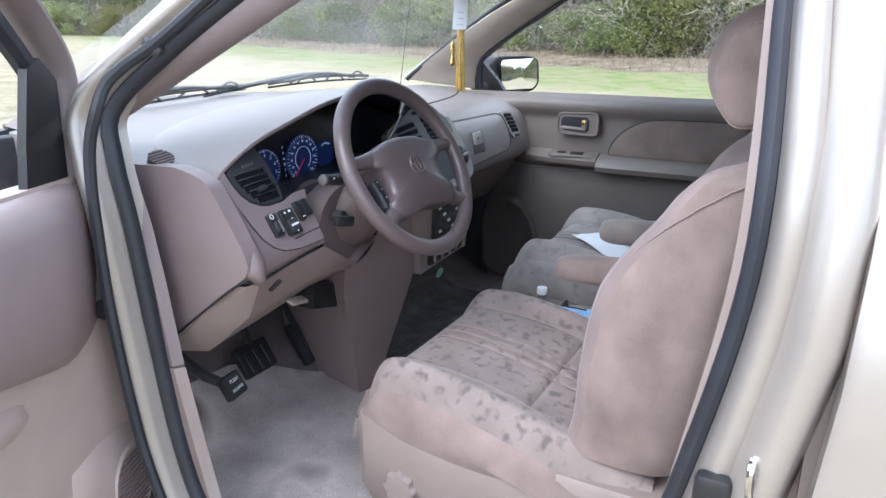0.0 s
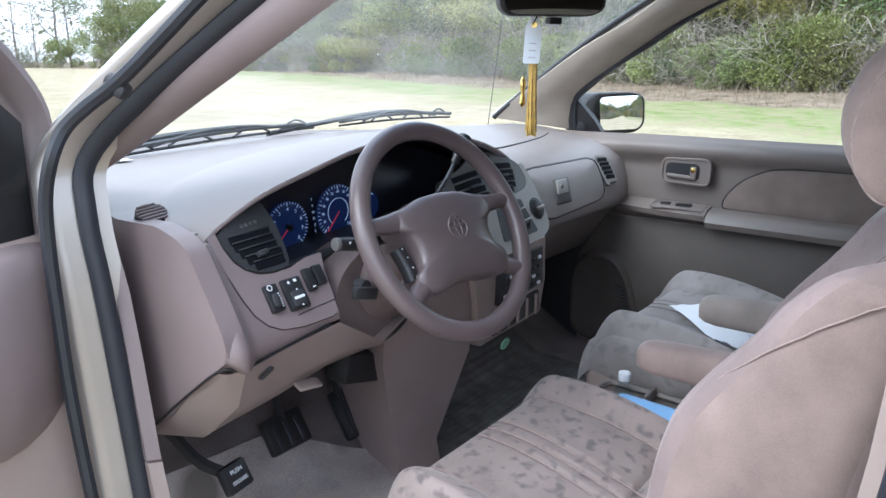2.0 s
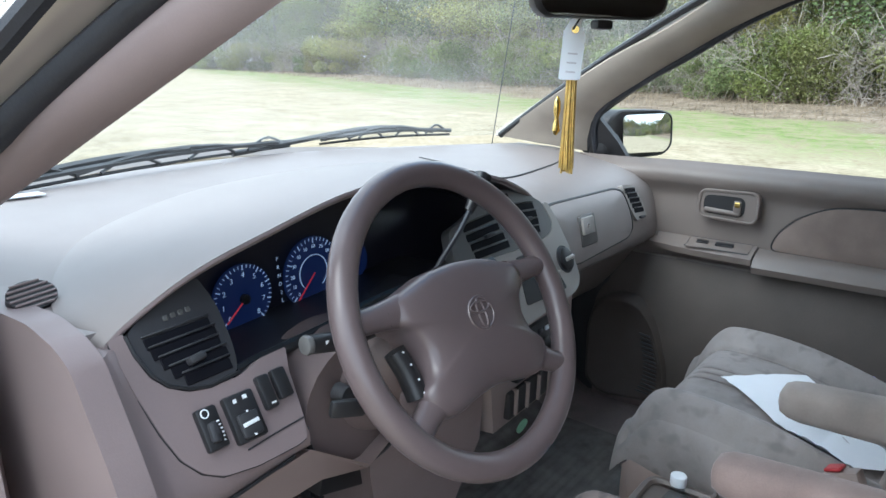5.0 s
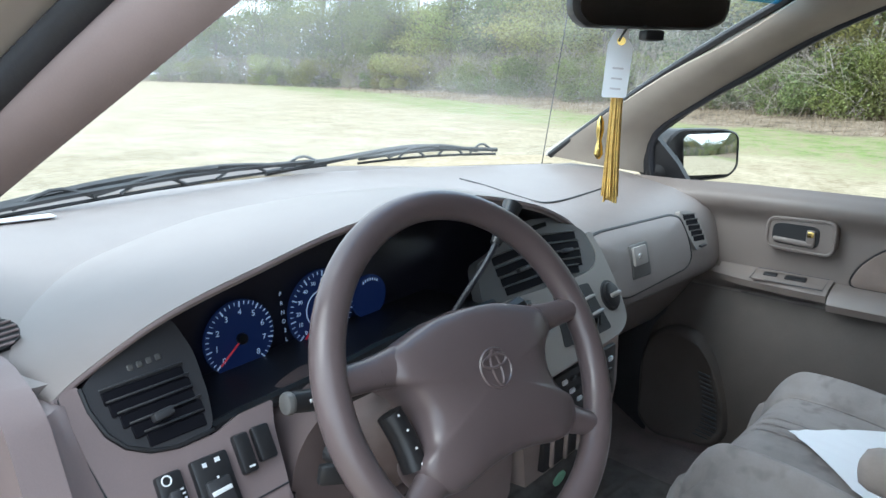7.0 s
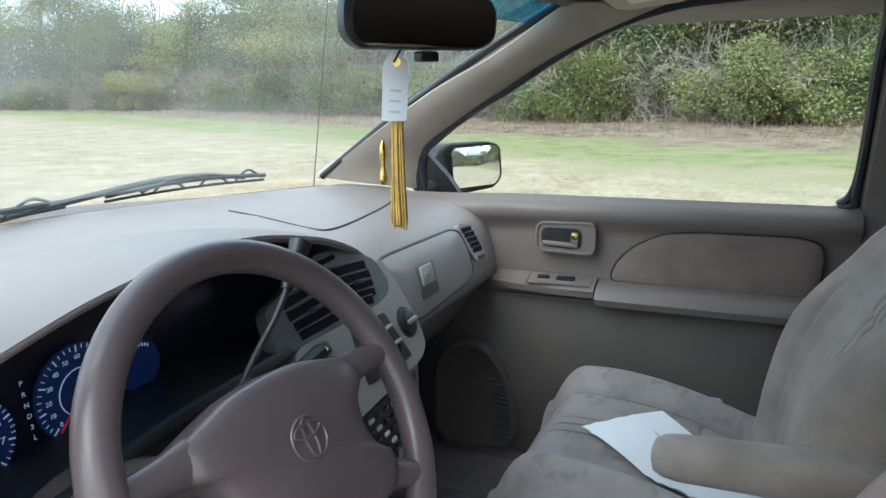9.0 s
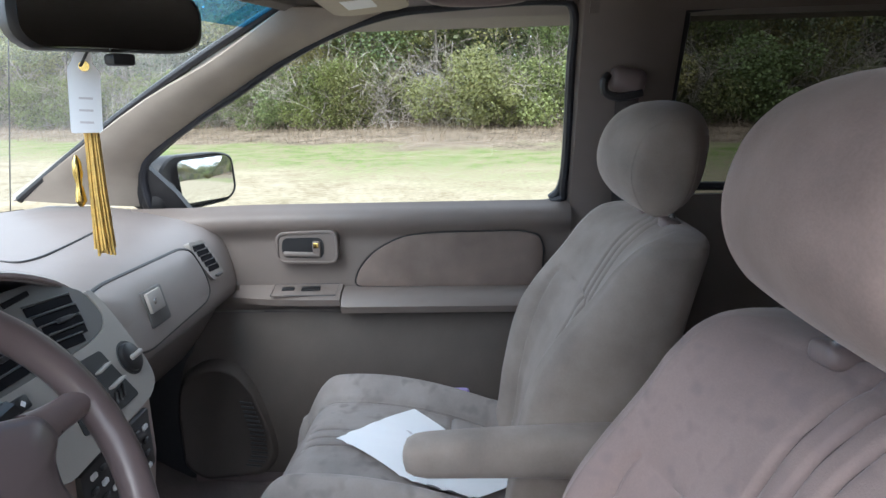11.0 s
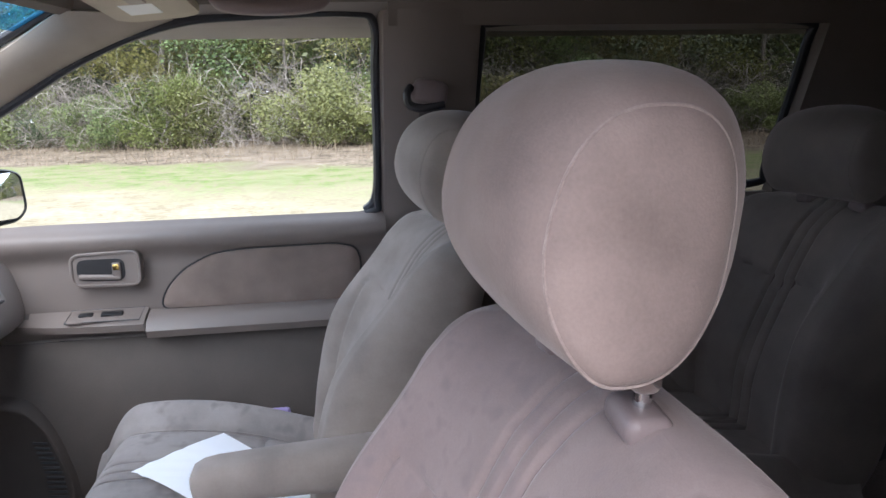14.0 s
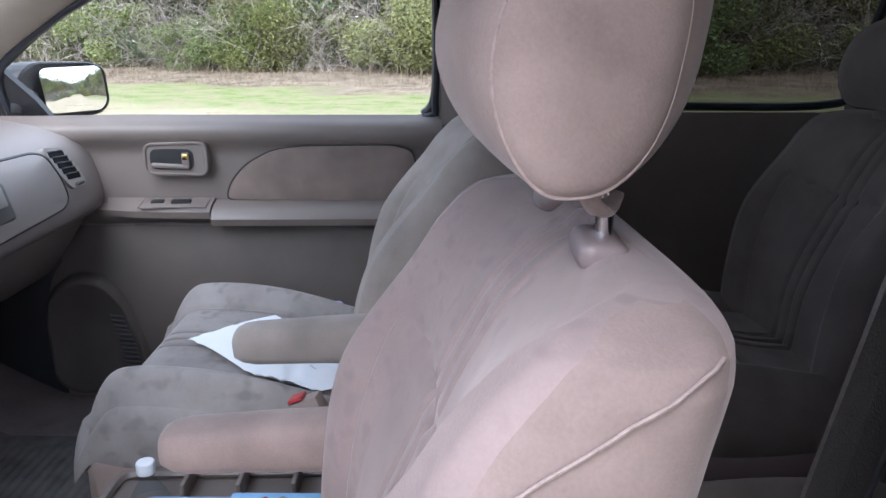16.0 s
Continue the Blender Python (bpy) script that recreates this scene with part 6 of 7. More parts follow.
def dloc(x, y, z):
    """Door's own frame: y back from the hinge, x in from the inner face, z up."""
    return dm @ Vector((x, -y, z - 0.40))


def dsheet(f, nu, nv, th):
    return sheet(lambda u, v: dloc(*f(u, v)), nu, nv, th)


dp = part("door_panel", dsheet(lambda u, v: (0.012 * math.sin(math.pi * v), -0.13 + 0.06 * v + (1.21 - 0.06 * v) * u, 0.42 + 0.67 * v), 30, 30, 0.05), M_DOORBEIGE, dd, "beige lower door panel")
part("door_skin", dsheet(lambda u, v: (-0.11 - 0.02 * math.sin(math.pi * v), 0.0 + 1.1 * u, 0.36 + 0.76 * v), 10, 12, 0.01), M_PAINT, dd)
pad_up = part("upper_pad", loft([[dloc(x, y, z) for x, z in ((0.0, 1.085), (0.07 * k, 1.088), (0.105 * k, 1.075), (0.118 * k, 1.04), (0.115 * k, 0.93), (0.105 * k, 0.865 - 0.03 * s), (0.085 * k, 0.84 - 0.03 * s), (0.0, 0.80 - 0.03 * s))]
                                 for y, k, s in ((-0.09, 0.08, 0.4), (-0.04, 0.35, 0.6), (0.05, 0.68, 0.9), (0.11, 0.88, 1.0), (0.15, 0.97, 0.9), (0.19, 1.0, 0.6), (0.30, 1.0, -0.2), (0.6, 1.0, -0.6), (1.07, 1.0, -0.6))]), M_DOORPAD, dp, "rosy taupe upper door pad", sharp=50)
arm_d = part("door_armrest", loft([[dloc(x, y, z) for x, z in ((0.0, zt_), (0.05 * k, zt_ - 0.002), (0.075 * k, zt_ - 0.015), (0.08 * k, zt_ - 0.04), (0.05 * k, zt_ - 0.075), (0.0, zt_ - 0.12))] for y, k, zt_ in
                                   ((0.17, 0.25, 0.79), (0.21, 0.7, 0.80), (0.26, 1.0, 0.805), (0.5, 1.05, 0.82), (0.9, 1.0, 0.83), (1.02, 0.8, 0.83))]), M_DOORBEIGE, dp, "beige door armrest with switches", sharp=60)
part("switch", rbox(tuple(dloc(0.045, 0.30, 0.808)), (0.03, 0.03, 0.012), 0.004, 2, (0, 0, -OPEN)), M_BLACK, arm_d, "black window switch")
pk = part("map_pocket", loft([[dloc(x, y, z) for x, z in ((0.0, 0.64), (0.05 * k, 0.635), (0.07 * k, 0.60), (0.07 * k, 0.46), (0.03 * k, 0.43), (0.0, 0.43))] for y, k in ((-0.12, 0.5), (-0.05, 0.9), (0.08, 1.0), (0.15, 0.9), (0.165, 0.6), (0.178, 0.2))]), M_DOORBEIGE, dp, "moulded speaker pod", sharp=50)
sg = part("speaker_grille", loft([[dloc(x - 0.01, -0.005 + r * 0.064 * math.cos(a), 0.49 + r * 0.075 * math.sin(a)) for a in (2 * math.pi * k / 30 for k in range(30))] for x, r in ((0.05, 1.1), (0.078, 1.08), (0.082, 1.0), (0.079, 0.92), (0.079, 0.1))]), M_DOORBEIGE, dp, "round ribbed speaker grille", sharp=50)
for k in range(13):
    h_ = math.sqrt(1 - ((k - 6) / 7) ** 2)
    part("grille_rib", tube([dloc(0.071, -0.005 - 0.056 * h_, 0.49 + 0.0098 * (k - 6)), dloc(0.071, -0.005 + 0.056 * h_, 0.49 + 0.0098 * (k - 6))], 0.0022, 5), M_TRIM, sg)
DW = [(0.03, 0.0, 1.09), (0.032, -0.005, 1.18), (0.035, -0.002, 1.275), (0.06, 0.11, 1.385), (0.10, 0.22, 1.44), (0.15, 0.38, 1.505), (0.19, 0.50, 1.54), (0.22, 0.65, 1.56), (0.23, 0.93, 1.57), (0.18, 0.99, 1.42), (0.05, 1.0, 1.10)]
part("window_frame", tube([dloc(*p) for p in spline(DW, 60)], 0.021, 10, flat=1.4), M_TRIM, dd, "rosy taupe window frame")
part("window_seal", tube([dloc(p[0] - 0.005, p[1] + 0.04, p[2] - 0.040) for p in spline(DW[1:9], 40)], 0.018, 8), M_RUBBER, dd)
part("mirror_cover", slab([dloc(0.03, 0.02, 1.09), dloc(0.03, 0.12, 1.09), dloc(0.033, 0.11, 1.16), dloc(0.04, 0.09, 1.27), dloc(0.04, 0.06, 1.285), dloc(0.036, 0.02, 1.25)], dm.to_3x3() @ Vector((0.015, 0, 0))), M_BLACK, dd, "black mirror cover")
gld = part("window_glass", sheet(lambda u, v: dloc(0.025 + 0.18 * v * v, -0.02 + 1.0 * u, 1.09 + 0.46 * v), 2, 2), M_GLASS, dd)
gld.visible_shadow = False
part("wing_mirror", loft([[dloc(-0.30 + 0.11 * s * math.copysign(abs(math.cos(a)) ** 0.5, math.cos(a)), 0.10 - d, 1.16 + 0.075 * s * math.copysign(abs(math.sin(a)) ** 0.5, math.sin(a))) for a in (2 * math.pi * k / 28 for k in range(28))] for s, d in ((0.9, 0.0), (1.0, 0.01), (1.0, 0.05), (0.7, 0.11), (0.3, 0.13))]), M_PAINT, dd, "champagne wing mirror shell")
part("door_stay", rbox((-0.90, 0.345, 0.855), (0.05, 0.03, 0.03), 0.005), M_CHAR, dd)

# ---- mirror, tag, tassel ----
rm = thing("rear_view_mirror", "black interior rear-view mirror", "mirror", (-0.02, 0.08, 1.40))
RMC, RMU, RMN = Vector((-0.026, 0.048, 1.463)), Vector((0.873, -0.487, 0.0)), Vector((-0.487, -0.873, 0.0))
RMP = [(-0.125, 0, -0.026), (-0.105, 0, -0.042), (0.09, 0, -0.038), (0.118, 0, -0.025), (0.122, 0, 0.018), (0.10, 0, 0.038), (-0.10, 0, 0.036), (-0.125, 0, 0.015)]


def rms(s, d):
    return [RMC + RMU * (p.x * s) + Vector((0, 0, p.z * s)) - RMN * d for p in rounded(RMP, 0.02, 3)]


part("mirror_case", loft([rms(0.95, -0.002), rms(1.0, 0.002), rms(1.0, 0.018), rms(0.9, 0.035), rms(0.4, 0.045)]), M_BLACK, rm)
part("mirror_glass", loft([rms(0.93, -0.0015), rms(0.93, -0.003), rms(0.3, -0.003)]), M_MIRROR, rm)
part("mirror_stem", tube(spline([(-0.03, 0.085, 1.47), (-0.015, 0.125, 1.50), (-0.01, 0.145, 1.55)], 8), 0.012, 8), M_BLACK, rm)
part("dip_lever", rbox((-0.030, 0.050, 1.414), (0.03, 0.02, 0.014), 0.004, 2, (0, 0, -29)), M_BLACK, rm)
tg = thing("hanging_tag", "white card tag hung from the mirror on a cord", "tag", (-0.03, 0.10, 1.26))
part("cord", tube(spline([(-0.042, 0.052, 1.424), (-0.04, 0.075, 1.43), (-0.036, 0.095, 1.408)], 8), 0.0018, 6), M_BLACK, tg)
tm = Matrix.Translation((-0.036, 0.097, 1.330)) @ pose(0, 0, 0, 0, 4, -64)


def tp(x, z, y=0.0):
    return tm @ Vector((x, y, z))


CARD = [(-0.017, 0.0), (0.017, 0.002), (0.017, 0.072), (0.008, 0.082), (0.010, 0.108), (-0.006, 0.098), (-0.013, 0.084), (-0.018, 0.074)]
part("card", slab([tp(p.x, p.z) for p in rounded([(x, 0, z) for x, z in CARD], 0.004, 3)], tm.to_3x3() @ Vector((0, 0.0012, 0))), M_PAPER, tg, smooth=False)
part("eyelet", disc(tp(0, 0.078, -0.001), 0.006, 0.003, tm.to_3x3() @ Vector((0, 1, 0)), 16), M_BRASS, tg)
for k in range(3):
    part("print_bar", slab([tp(-0.007, 0.012 + 0.014 * k, -0.0006), tp(0.008, 0.012 + 0.014 * k, -0.0006), tp(0.008, 0.0145 + 0.014 * k, -0.0006), tp(-0.007, 0.0145 + 0.014 * k, -0.0006)], tm.to_3x3() @ Vector((0, 0.0004, 0))), M_PRINT, tg, smooth=False)
ts = thing("tassel", "gold graduation tassel with a charm", "tassel", (-0.022, 0.098, 1.18))
part("tassel_cord", tube([(-0.024, 0.099, 1.412), (-0.022, 0.10, 1.345)], 0.002, 6), M_GOLD, ts)
part("tassel_knot", disc((-0.022, 0.099, 1.35), 0.007, 0.022, (0, 0, -1), 12, 0.003), M_GOLD, ts)
for k in range(30):
    a, r = k * 2.4, 0.0095 * math.sqrt((k + 0.5) / 30)
    part("thread", tube(spline([(-0.022 + r * 0.8 * math.cos(a), 0.099 + r * 0.8 * math.sin(a), 1.335), (-0.023 + r * math.cos(a), 0.099 + r * math.sin(a), 1.26), (-0.025 + r * 1.25 * math.cos(a + 0.2), 0.098 + r * 1.25 * math.sin(a + 0.2), 1.185 + 0.005 * math.sin(k * 3.1))], 5), 0.0017, 5), M_GOLD, ts)
part("charm", loft([[Vector((-0.034 + r * math.cos(a), 0.116 + r * 0.8 * math.sin(a), z)) for a in (2 * math.pi * k / 12 for k in range(12))] for z, r in ((1.305, 0.002), (1.297, 0.006), (1.283, 0.007), (1.27, 0.004), (1.262, 0.006), (1.25, 0.008), (1.243, 0.003))]), M_BRASS, ts, "gold figure charm")

# sun visor with clipped mirror
sv = thing("sun_visor", "folded beige sun visor with a lit vanity lamp", "sun visor", (0.45, -0.02, 1.56))
VA, VB, VC, VD = Vector((0.63, -0.085, 1.530)), Vector((0.63, -0.235, 1.545)), Vector((0.20, -0.215, 1.575)), Vector((0.20, -0.045, 1.568))


def vis(u, v):
    return VD.lerp(VA, u).lerp(VC.lerp(VB, u), v)


vb = part("visor_board", slab(rounded([vis(0, 0), vis(1, 0), vis(1, 1), vis(0, 1)], 0.03, 4), (0, 0, 0.016), 0.006), M_VISOR, sv)
part("vanity_lamp", slab([vis(0.70, 0.25) - Vector((0, 0, 0.002)), vis(0.86, 0.25) - Vector((0, 0, 0.002)), vis(0.86, 0.62) - Vector((0, 0, 0.002)), vis(0.70, 0.62) - Vector((0, 0, 0.002))], (0, 0, 0.003)), M_WHITE, vb, "white lamp lens")
part("visor_strap", slab([vis(0.35, 0.42) - Vector((0, 0, 0.006)), vis(0.66, 0.42) - Vector((0, 0, 0.006)), vis(0.66, 0.60) - Vector((0, 0, 0.006)), vis(0.35, 0.60) - Vector((0, 0, 0.006))], (0, 0, 0.006), 0.002), M_TRIM, vb)

# ---- loose things ----
def paper_sheet(u, v):
    """A letter sheet that sags onto the cushion and climbs its bolster."""
    a, b, d = Vector((0.375, -0.086)), Vector((0.186, -0.300)), Vector((0.535, -0.222))
    p = a + (b - a) * u + (d - a) * v
    w = min(max((0.025 - p.y) / 0.57, 0), 1)
    half = 0.245 + 0.012 * math.sin(math.pi * w)
    z = sum(cushion_point(0.40, 0.025, PSEAT["zt"], PSEAT["bolster"], PSEAT["drop"], 0.5 + (p.x + o - 0.40) / half / 2, w).z for o in (-0.02, 0, 0.02)) / 3
    return Vector((p.x, p.y, z + 0.013 + 0.004 * math.sin(math.pi * u) * (1 - v)))


pap = solo("paper", sheet(paper_sheet, 28, 20, 0.0008), M_PAPER, "white printed sheet of paper on the passenger seat", "paper")
for k in range(7):
    part_ = sheet(lambda u, v: paper_sheet(0.22 + 0.085 * k + 0.055 * u, 0.60 + 0.02 * v) + Vector((0, 0, 0.0012)), 4, 2, 0.0003)
    part_.transform(Matrix.Translation(-pap.location))
    bar = new("print_bar", mesh_of("print_bar", part_, M_PRINT, False))
    bar.parent = pap
bt = thing("water_bottle", "small clear plastic bottle with white cap", "bottle", (0.045, -0.12, 0.50))
part("body", loft([[Vector((0.045 + r * math.cos(a), -0.12 + r * math.sin(a), z)) for a in (2 * math.pi * k / 20 for k in range(20))] for z, r in ((0.50, 0.02), (0.505, 0.03), (0.60, 0.031), (0.62, 0.024), (0.64, 0.012), (0.655, 0.011))]), M_CLEAR, bt)
part("cap", disc((0.045, -0.12, 0.652), 0.014, 0.02, (0, 0, 1), 18, 0.003), M_WHITE, bt)
fo = thing("blue_pouch", "light blue folded cloth pouch between the front seats", "pouch", (-0.05, -0.27, 0.60))
part("pouch_body", rbox((-0.055, -0.300, 0.628), (0.085, 0.34, 0.052), 0.022, 4, (-1, -14, -3)), M_BLUE, fo)
part("folded_flap", rbox((-0.062, -0.33, 0.652), (0.075, 0.13, 0.010), 0.005, 2, (-1, -14, -3)), M_BLUE, fo, "folded-over blue flap")
bk_ = thing("belt_buckle", "red-buttoned belt buckle beside the driver's seat", "belt buckle", (-0.115, -0.33, 0.62), "belt buckles")
part("buckle_body", rbox((-0.118, -0.352, 0.668), (0.034, 0.058, 0.075), 0.006, 2, (-25, 0, 12)), M_BEIGE, bk_)
part("red_button", rbox((-0.120, -0.328, 0.706), (0.028, 0.028, 0.006), 0.002, 1, (-25, 0, 12)), M_RED, bk_)
bk2 = thing("belt_buckle", "red-buttoned belt buckle beside the passenger seat", "belt buckle", (0.11, -0.33, 0.70), "belt buckles")
part("buckle_body", rbox((0.115, -0.36, 0.715), (0.03, 0.055, 0.05), 0.006, 2, (-25, 0, -12)), M_BEIGE, bk2)
part("red_button", rbox((0.115, -0.34, 0.738), (0.026, 0.026, 0.006), 0.002, 1, (-25, 0, -12)), M_RED, bk2)
tray = thing("centre_tray", "taupe plastic tray between the front seats", "tray", (0.0, -0.25, 0.40))
part("tray_box", rbox((0.02, -0.28, 0.50), (0.20, 0.48, 0.20), 0.02, 3), M_DOOR, tray)
for k in range(4):
    part("tray_divider", rbox((0.075, -0.17 - 0.085 * k, 0.612), (0.06, 0.008, 0.035), 0.003, 2), M_DOOR, tray)
part("tray_rim", tube([(p.x, p.y, 0.605) for p in rounded([(-0.075, -0.05, 0), (0.115, -0.05, 0), (0.115, -0.51, 0), (-0.075, -0.51, 0)], 0.03)], 0.008, 6, True), M_DOOR, tray)
dmat = solo("floor_mat", sheet(lambda u, v: (lambda x: (lambda y: Vector((x, y, 0.402 + 0.6 * max(0, y - 0.42) + 0.004 * math.sin(31 * x) * math.sin(17 * y))))(lerp([(-0.80, 0.58), (-0.43, 0.56), (-0.33, 0.50), (-0.18, 0.40), (-0.15, 0.29), (-0.13, 0.19)], x) * (1 - v) - 0.45 * v))(-0.79 + 0.655 * u), 40, 40, 0.010), M_RUG, "light beige carpet mat with stains in the driver's footwell", "floor mat", "floor mats")
fm = solo("floor_mat", sheet(lambda u, v: Vector((-0.14 + 0.72 * u, 0.60 - 0.66 * v, 0.402 + 0.6 * max(0, 0.18 - 0.66 * v) + 0.004 * math.sin(7 * u + 5 * v) + 0.0012 * math.sin(2 * math.pi * 30 * v) * smooth01(8 * min(u, 1 - u) - 0.4))), 24, 180, 0.006), M_MAT, "smoky ribbed vinyl mat with shiny creases", "floor mat")
pl = solo("lilac_box", rbox((0.825, -0.305, 0.622), (0.05, 0.06, 0.05), 0.008), M_PURPLE, "small lilac plastic pack between seat and door", "pack")
gt = solo("green_tag", disc((0.03, 0.185, 0.665), 0.016, 0.004, (0, 1, 0.3), 16), M_GREEN, "round green plastic tag under the stack", "tag")

# ---- wood at the field's edge ----


def leaf_cloud(bm, rnd, c, rx, ry, rz, count, size, shell_bias=0.5):
    """Small bent leaf clusters through a lumpy volume."""
    for _ in range(count):
        while True:
            p = Vector((rnd.uniform(-1, 1), rnd.uniform(-1, 1), rnd.uniform(-1, 1)))
            if 0.05 < p.length < 1:
                break
        p = p.normalized() * (p.length ** shell_bias)
        q = Vector((c[0] + p.x * rx, c[1] + p.y * ry, c[2] + p.z * rz))
        d = Vector((rnd.gauss(0, 1), rnd.gauss(0, 1), rnd.gauss(0, 0.7))).normalized()
        s = d.orthogonal().normalized() * size * rnd.uniform(0.25, 0.55)
        t = d * size * rnd.uniform(0.6, 1.4)
        a, b, e, f = q - s * 0.2, q + t * 0.5 - s, q + t, q + t * 0.5 + s
        bm.faces.new([bm.verts.new(v) for v in (a, b, e, f)])


def stick(bm, a, b, ra, rb, n=4):
    a, b = Vector(a), Vector(b)
    d = (b - a).normalized()
    u = d.orthogonal().normalized()
    w = d.cross(u)
    va = [bm.verts.new(a + ra * (math.cos(t) * u + math.sin(t) * w)) for t in (2 * math.pi * k / n for k in range(n))]
    vb = [bm.verts.new(b + rb * (math.cos(t) * u + math.sin(t) * w)) for t in (2 * math.pi * k / n for k in range(n))]
    for k in range(n):
        bm.faces.new((va[k], va[(k + 1) % n], vb[(k + 1) % n], vb[k]))


def grow(bm, rnd, p, d, length, r, depth, tips, spread=0.55):
    q = p
    for k in range(3):
        d2 = (d + Vector((rnd.gauss(0, 0.12), rnd.gauss(0, 0.12), rnd.gauss(0, 0.08)))).normalized()
        nq = q + d2 * length / 3
        stick(bm, q, nq, r * (1 - k * 0.15), r * (0.85 - k * 0.15), 5 if depth > 2 else 3)
        q, d = nq, d2
        if depth > 0 and k > 0:
            for _ in range(2 if depth > 1 else 2):
                e = (d + Vector((rnd.gauss(0, spread), rnd.gauss(0, spread), rnd.gauss(0.1, spread * 0.6)))).normalized()
                grow(bm, rnd, q, e, length * rnd.uniform(0.5, 0.75), r * 0.5, depth - 1, tips, spread)
    tips.append(q)


def tree(seed, height, leaves, leafy, mat_leaf, label, lean=0.0):
    rnd = random.Random(seed)
    t = thing("tree", label, "tree", (0, 0, 0), "trees along the wood")
    tb = bmesh.new()
    tips = []
    base = Vector((0, 0, 0))
    d = Vector((lean, 0, 1)).normalized()
    q = base
    for k in range(5):
        nq = q + (d + Vector((rnd.gauss(0, 0.07), rnd.gauss(0, 0.07), 0))) * height * 0.13
        stick(tb, q, nq, 0.13 * height / 7 * (1 - k * 0.15), 0.13 * height / 7 * (0.85 - k * 0.15), 7)
        q = nq
        for _ in range(3 if k else 1):
            e = Vector((rnd.gauss(0, 1), rnd.gauss(0, 1), rnd.uniform(0.2, 1.2))).normalized()
            grow(tb, rnd, q, e, height * rnd.uniform(0.20, 0.32), 0.035 * height / 7, 2, tips)
    grow(tb, rnd, q, d, height * 0.3, 0.05, 2, tips)
    part("trunk", tb, M_BARK, t, "grey trunk and limbs", smooth=False)
    if leaves:
        lb = bmesh.new()
        for p in tips:
            if rnd.random() < leafy:
                leaf_cloud(lb, rnd, p, 0.11 * height, 0.11 * height, 0.075 * height, int(leaves / len(tips)), 0.13, 0.6)
        part("crown", lb, mat_leaf, t, "uneven leafy crown", smooth=False)
    return t


def shrub(seed, r, h, count, mat_leaf, label):
    rnd = random.Random(seed)
    s = thing("shrub", label, "shrub", (0, 0, 0), "shrubs along the wood")
    tb = bmesh.new()
    tips = []
    for _ in range(7):
        e = Vector((rnd.gauss(0, 0.5), rnd.gauss(0, 0.5), 1)).normalized()
        grow(tb, rnd, Vector((rnd.uniform(-0.4, 0.4), rnd.uniform(-0.4, 0.4), 0)), e, h * rnd.uniform(0.5, 0.8), 0.022, 2, tips)
    part("stem", tb, M_TWIG, s, "bare grey stems", smooth=False)
    if count:
        lb = bmesh.new()
        for _ in range(13):
            c = (rnd.gauss(0, r * 0.42), rnd.gauss(0, r * 0.42), rnd.uniform(0.15, 0.8) * h)
            k = rnd.uniform(0.3, 0.55) * r
            leaf_cloud(lb, rnd, c, k, k, k * 0.8, count // 13, 0.10, 0.55)
        part("foliage", lb, mat_leaf, s, "small mixed leaves", smooth=False)
    return s


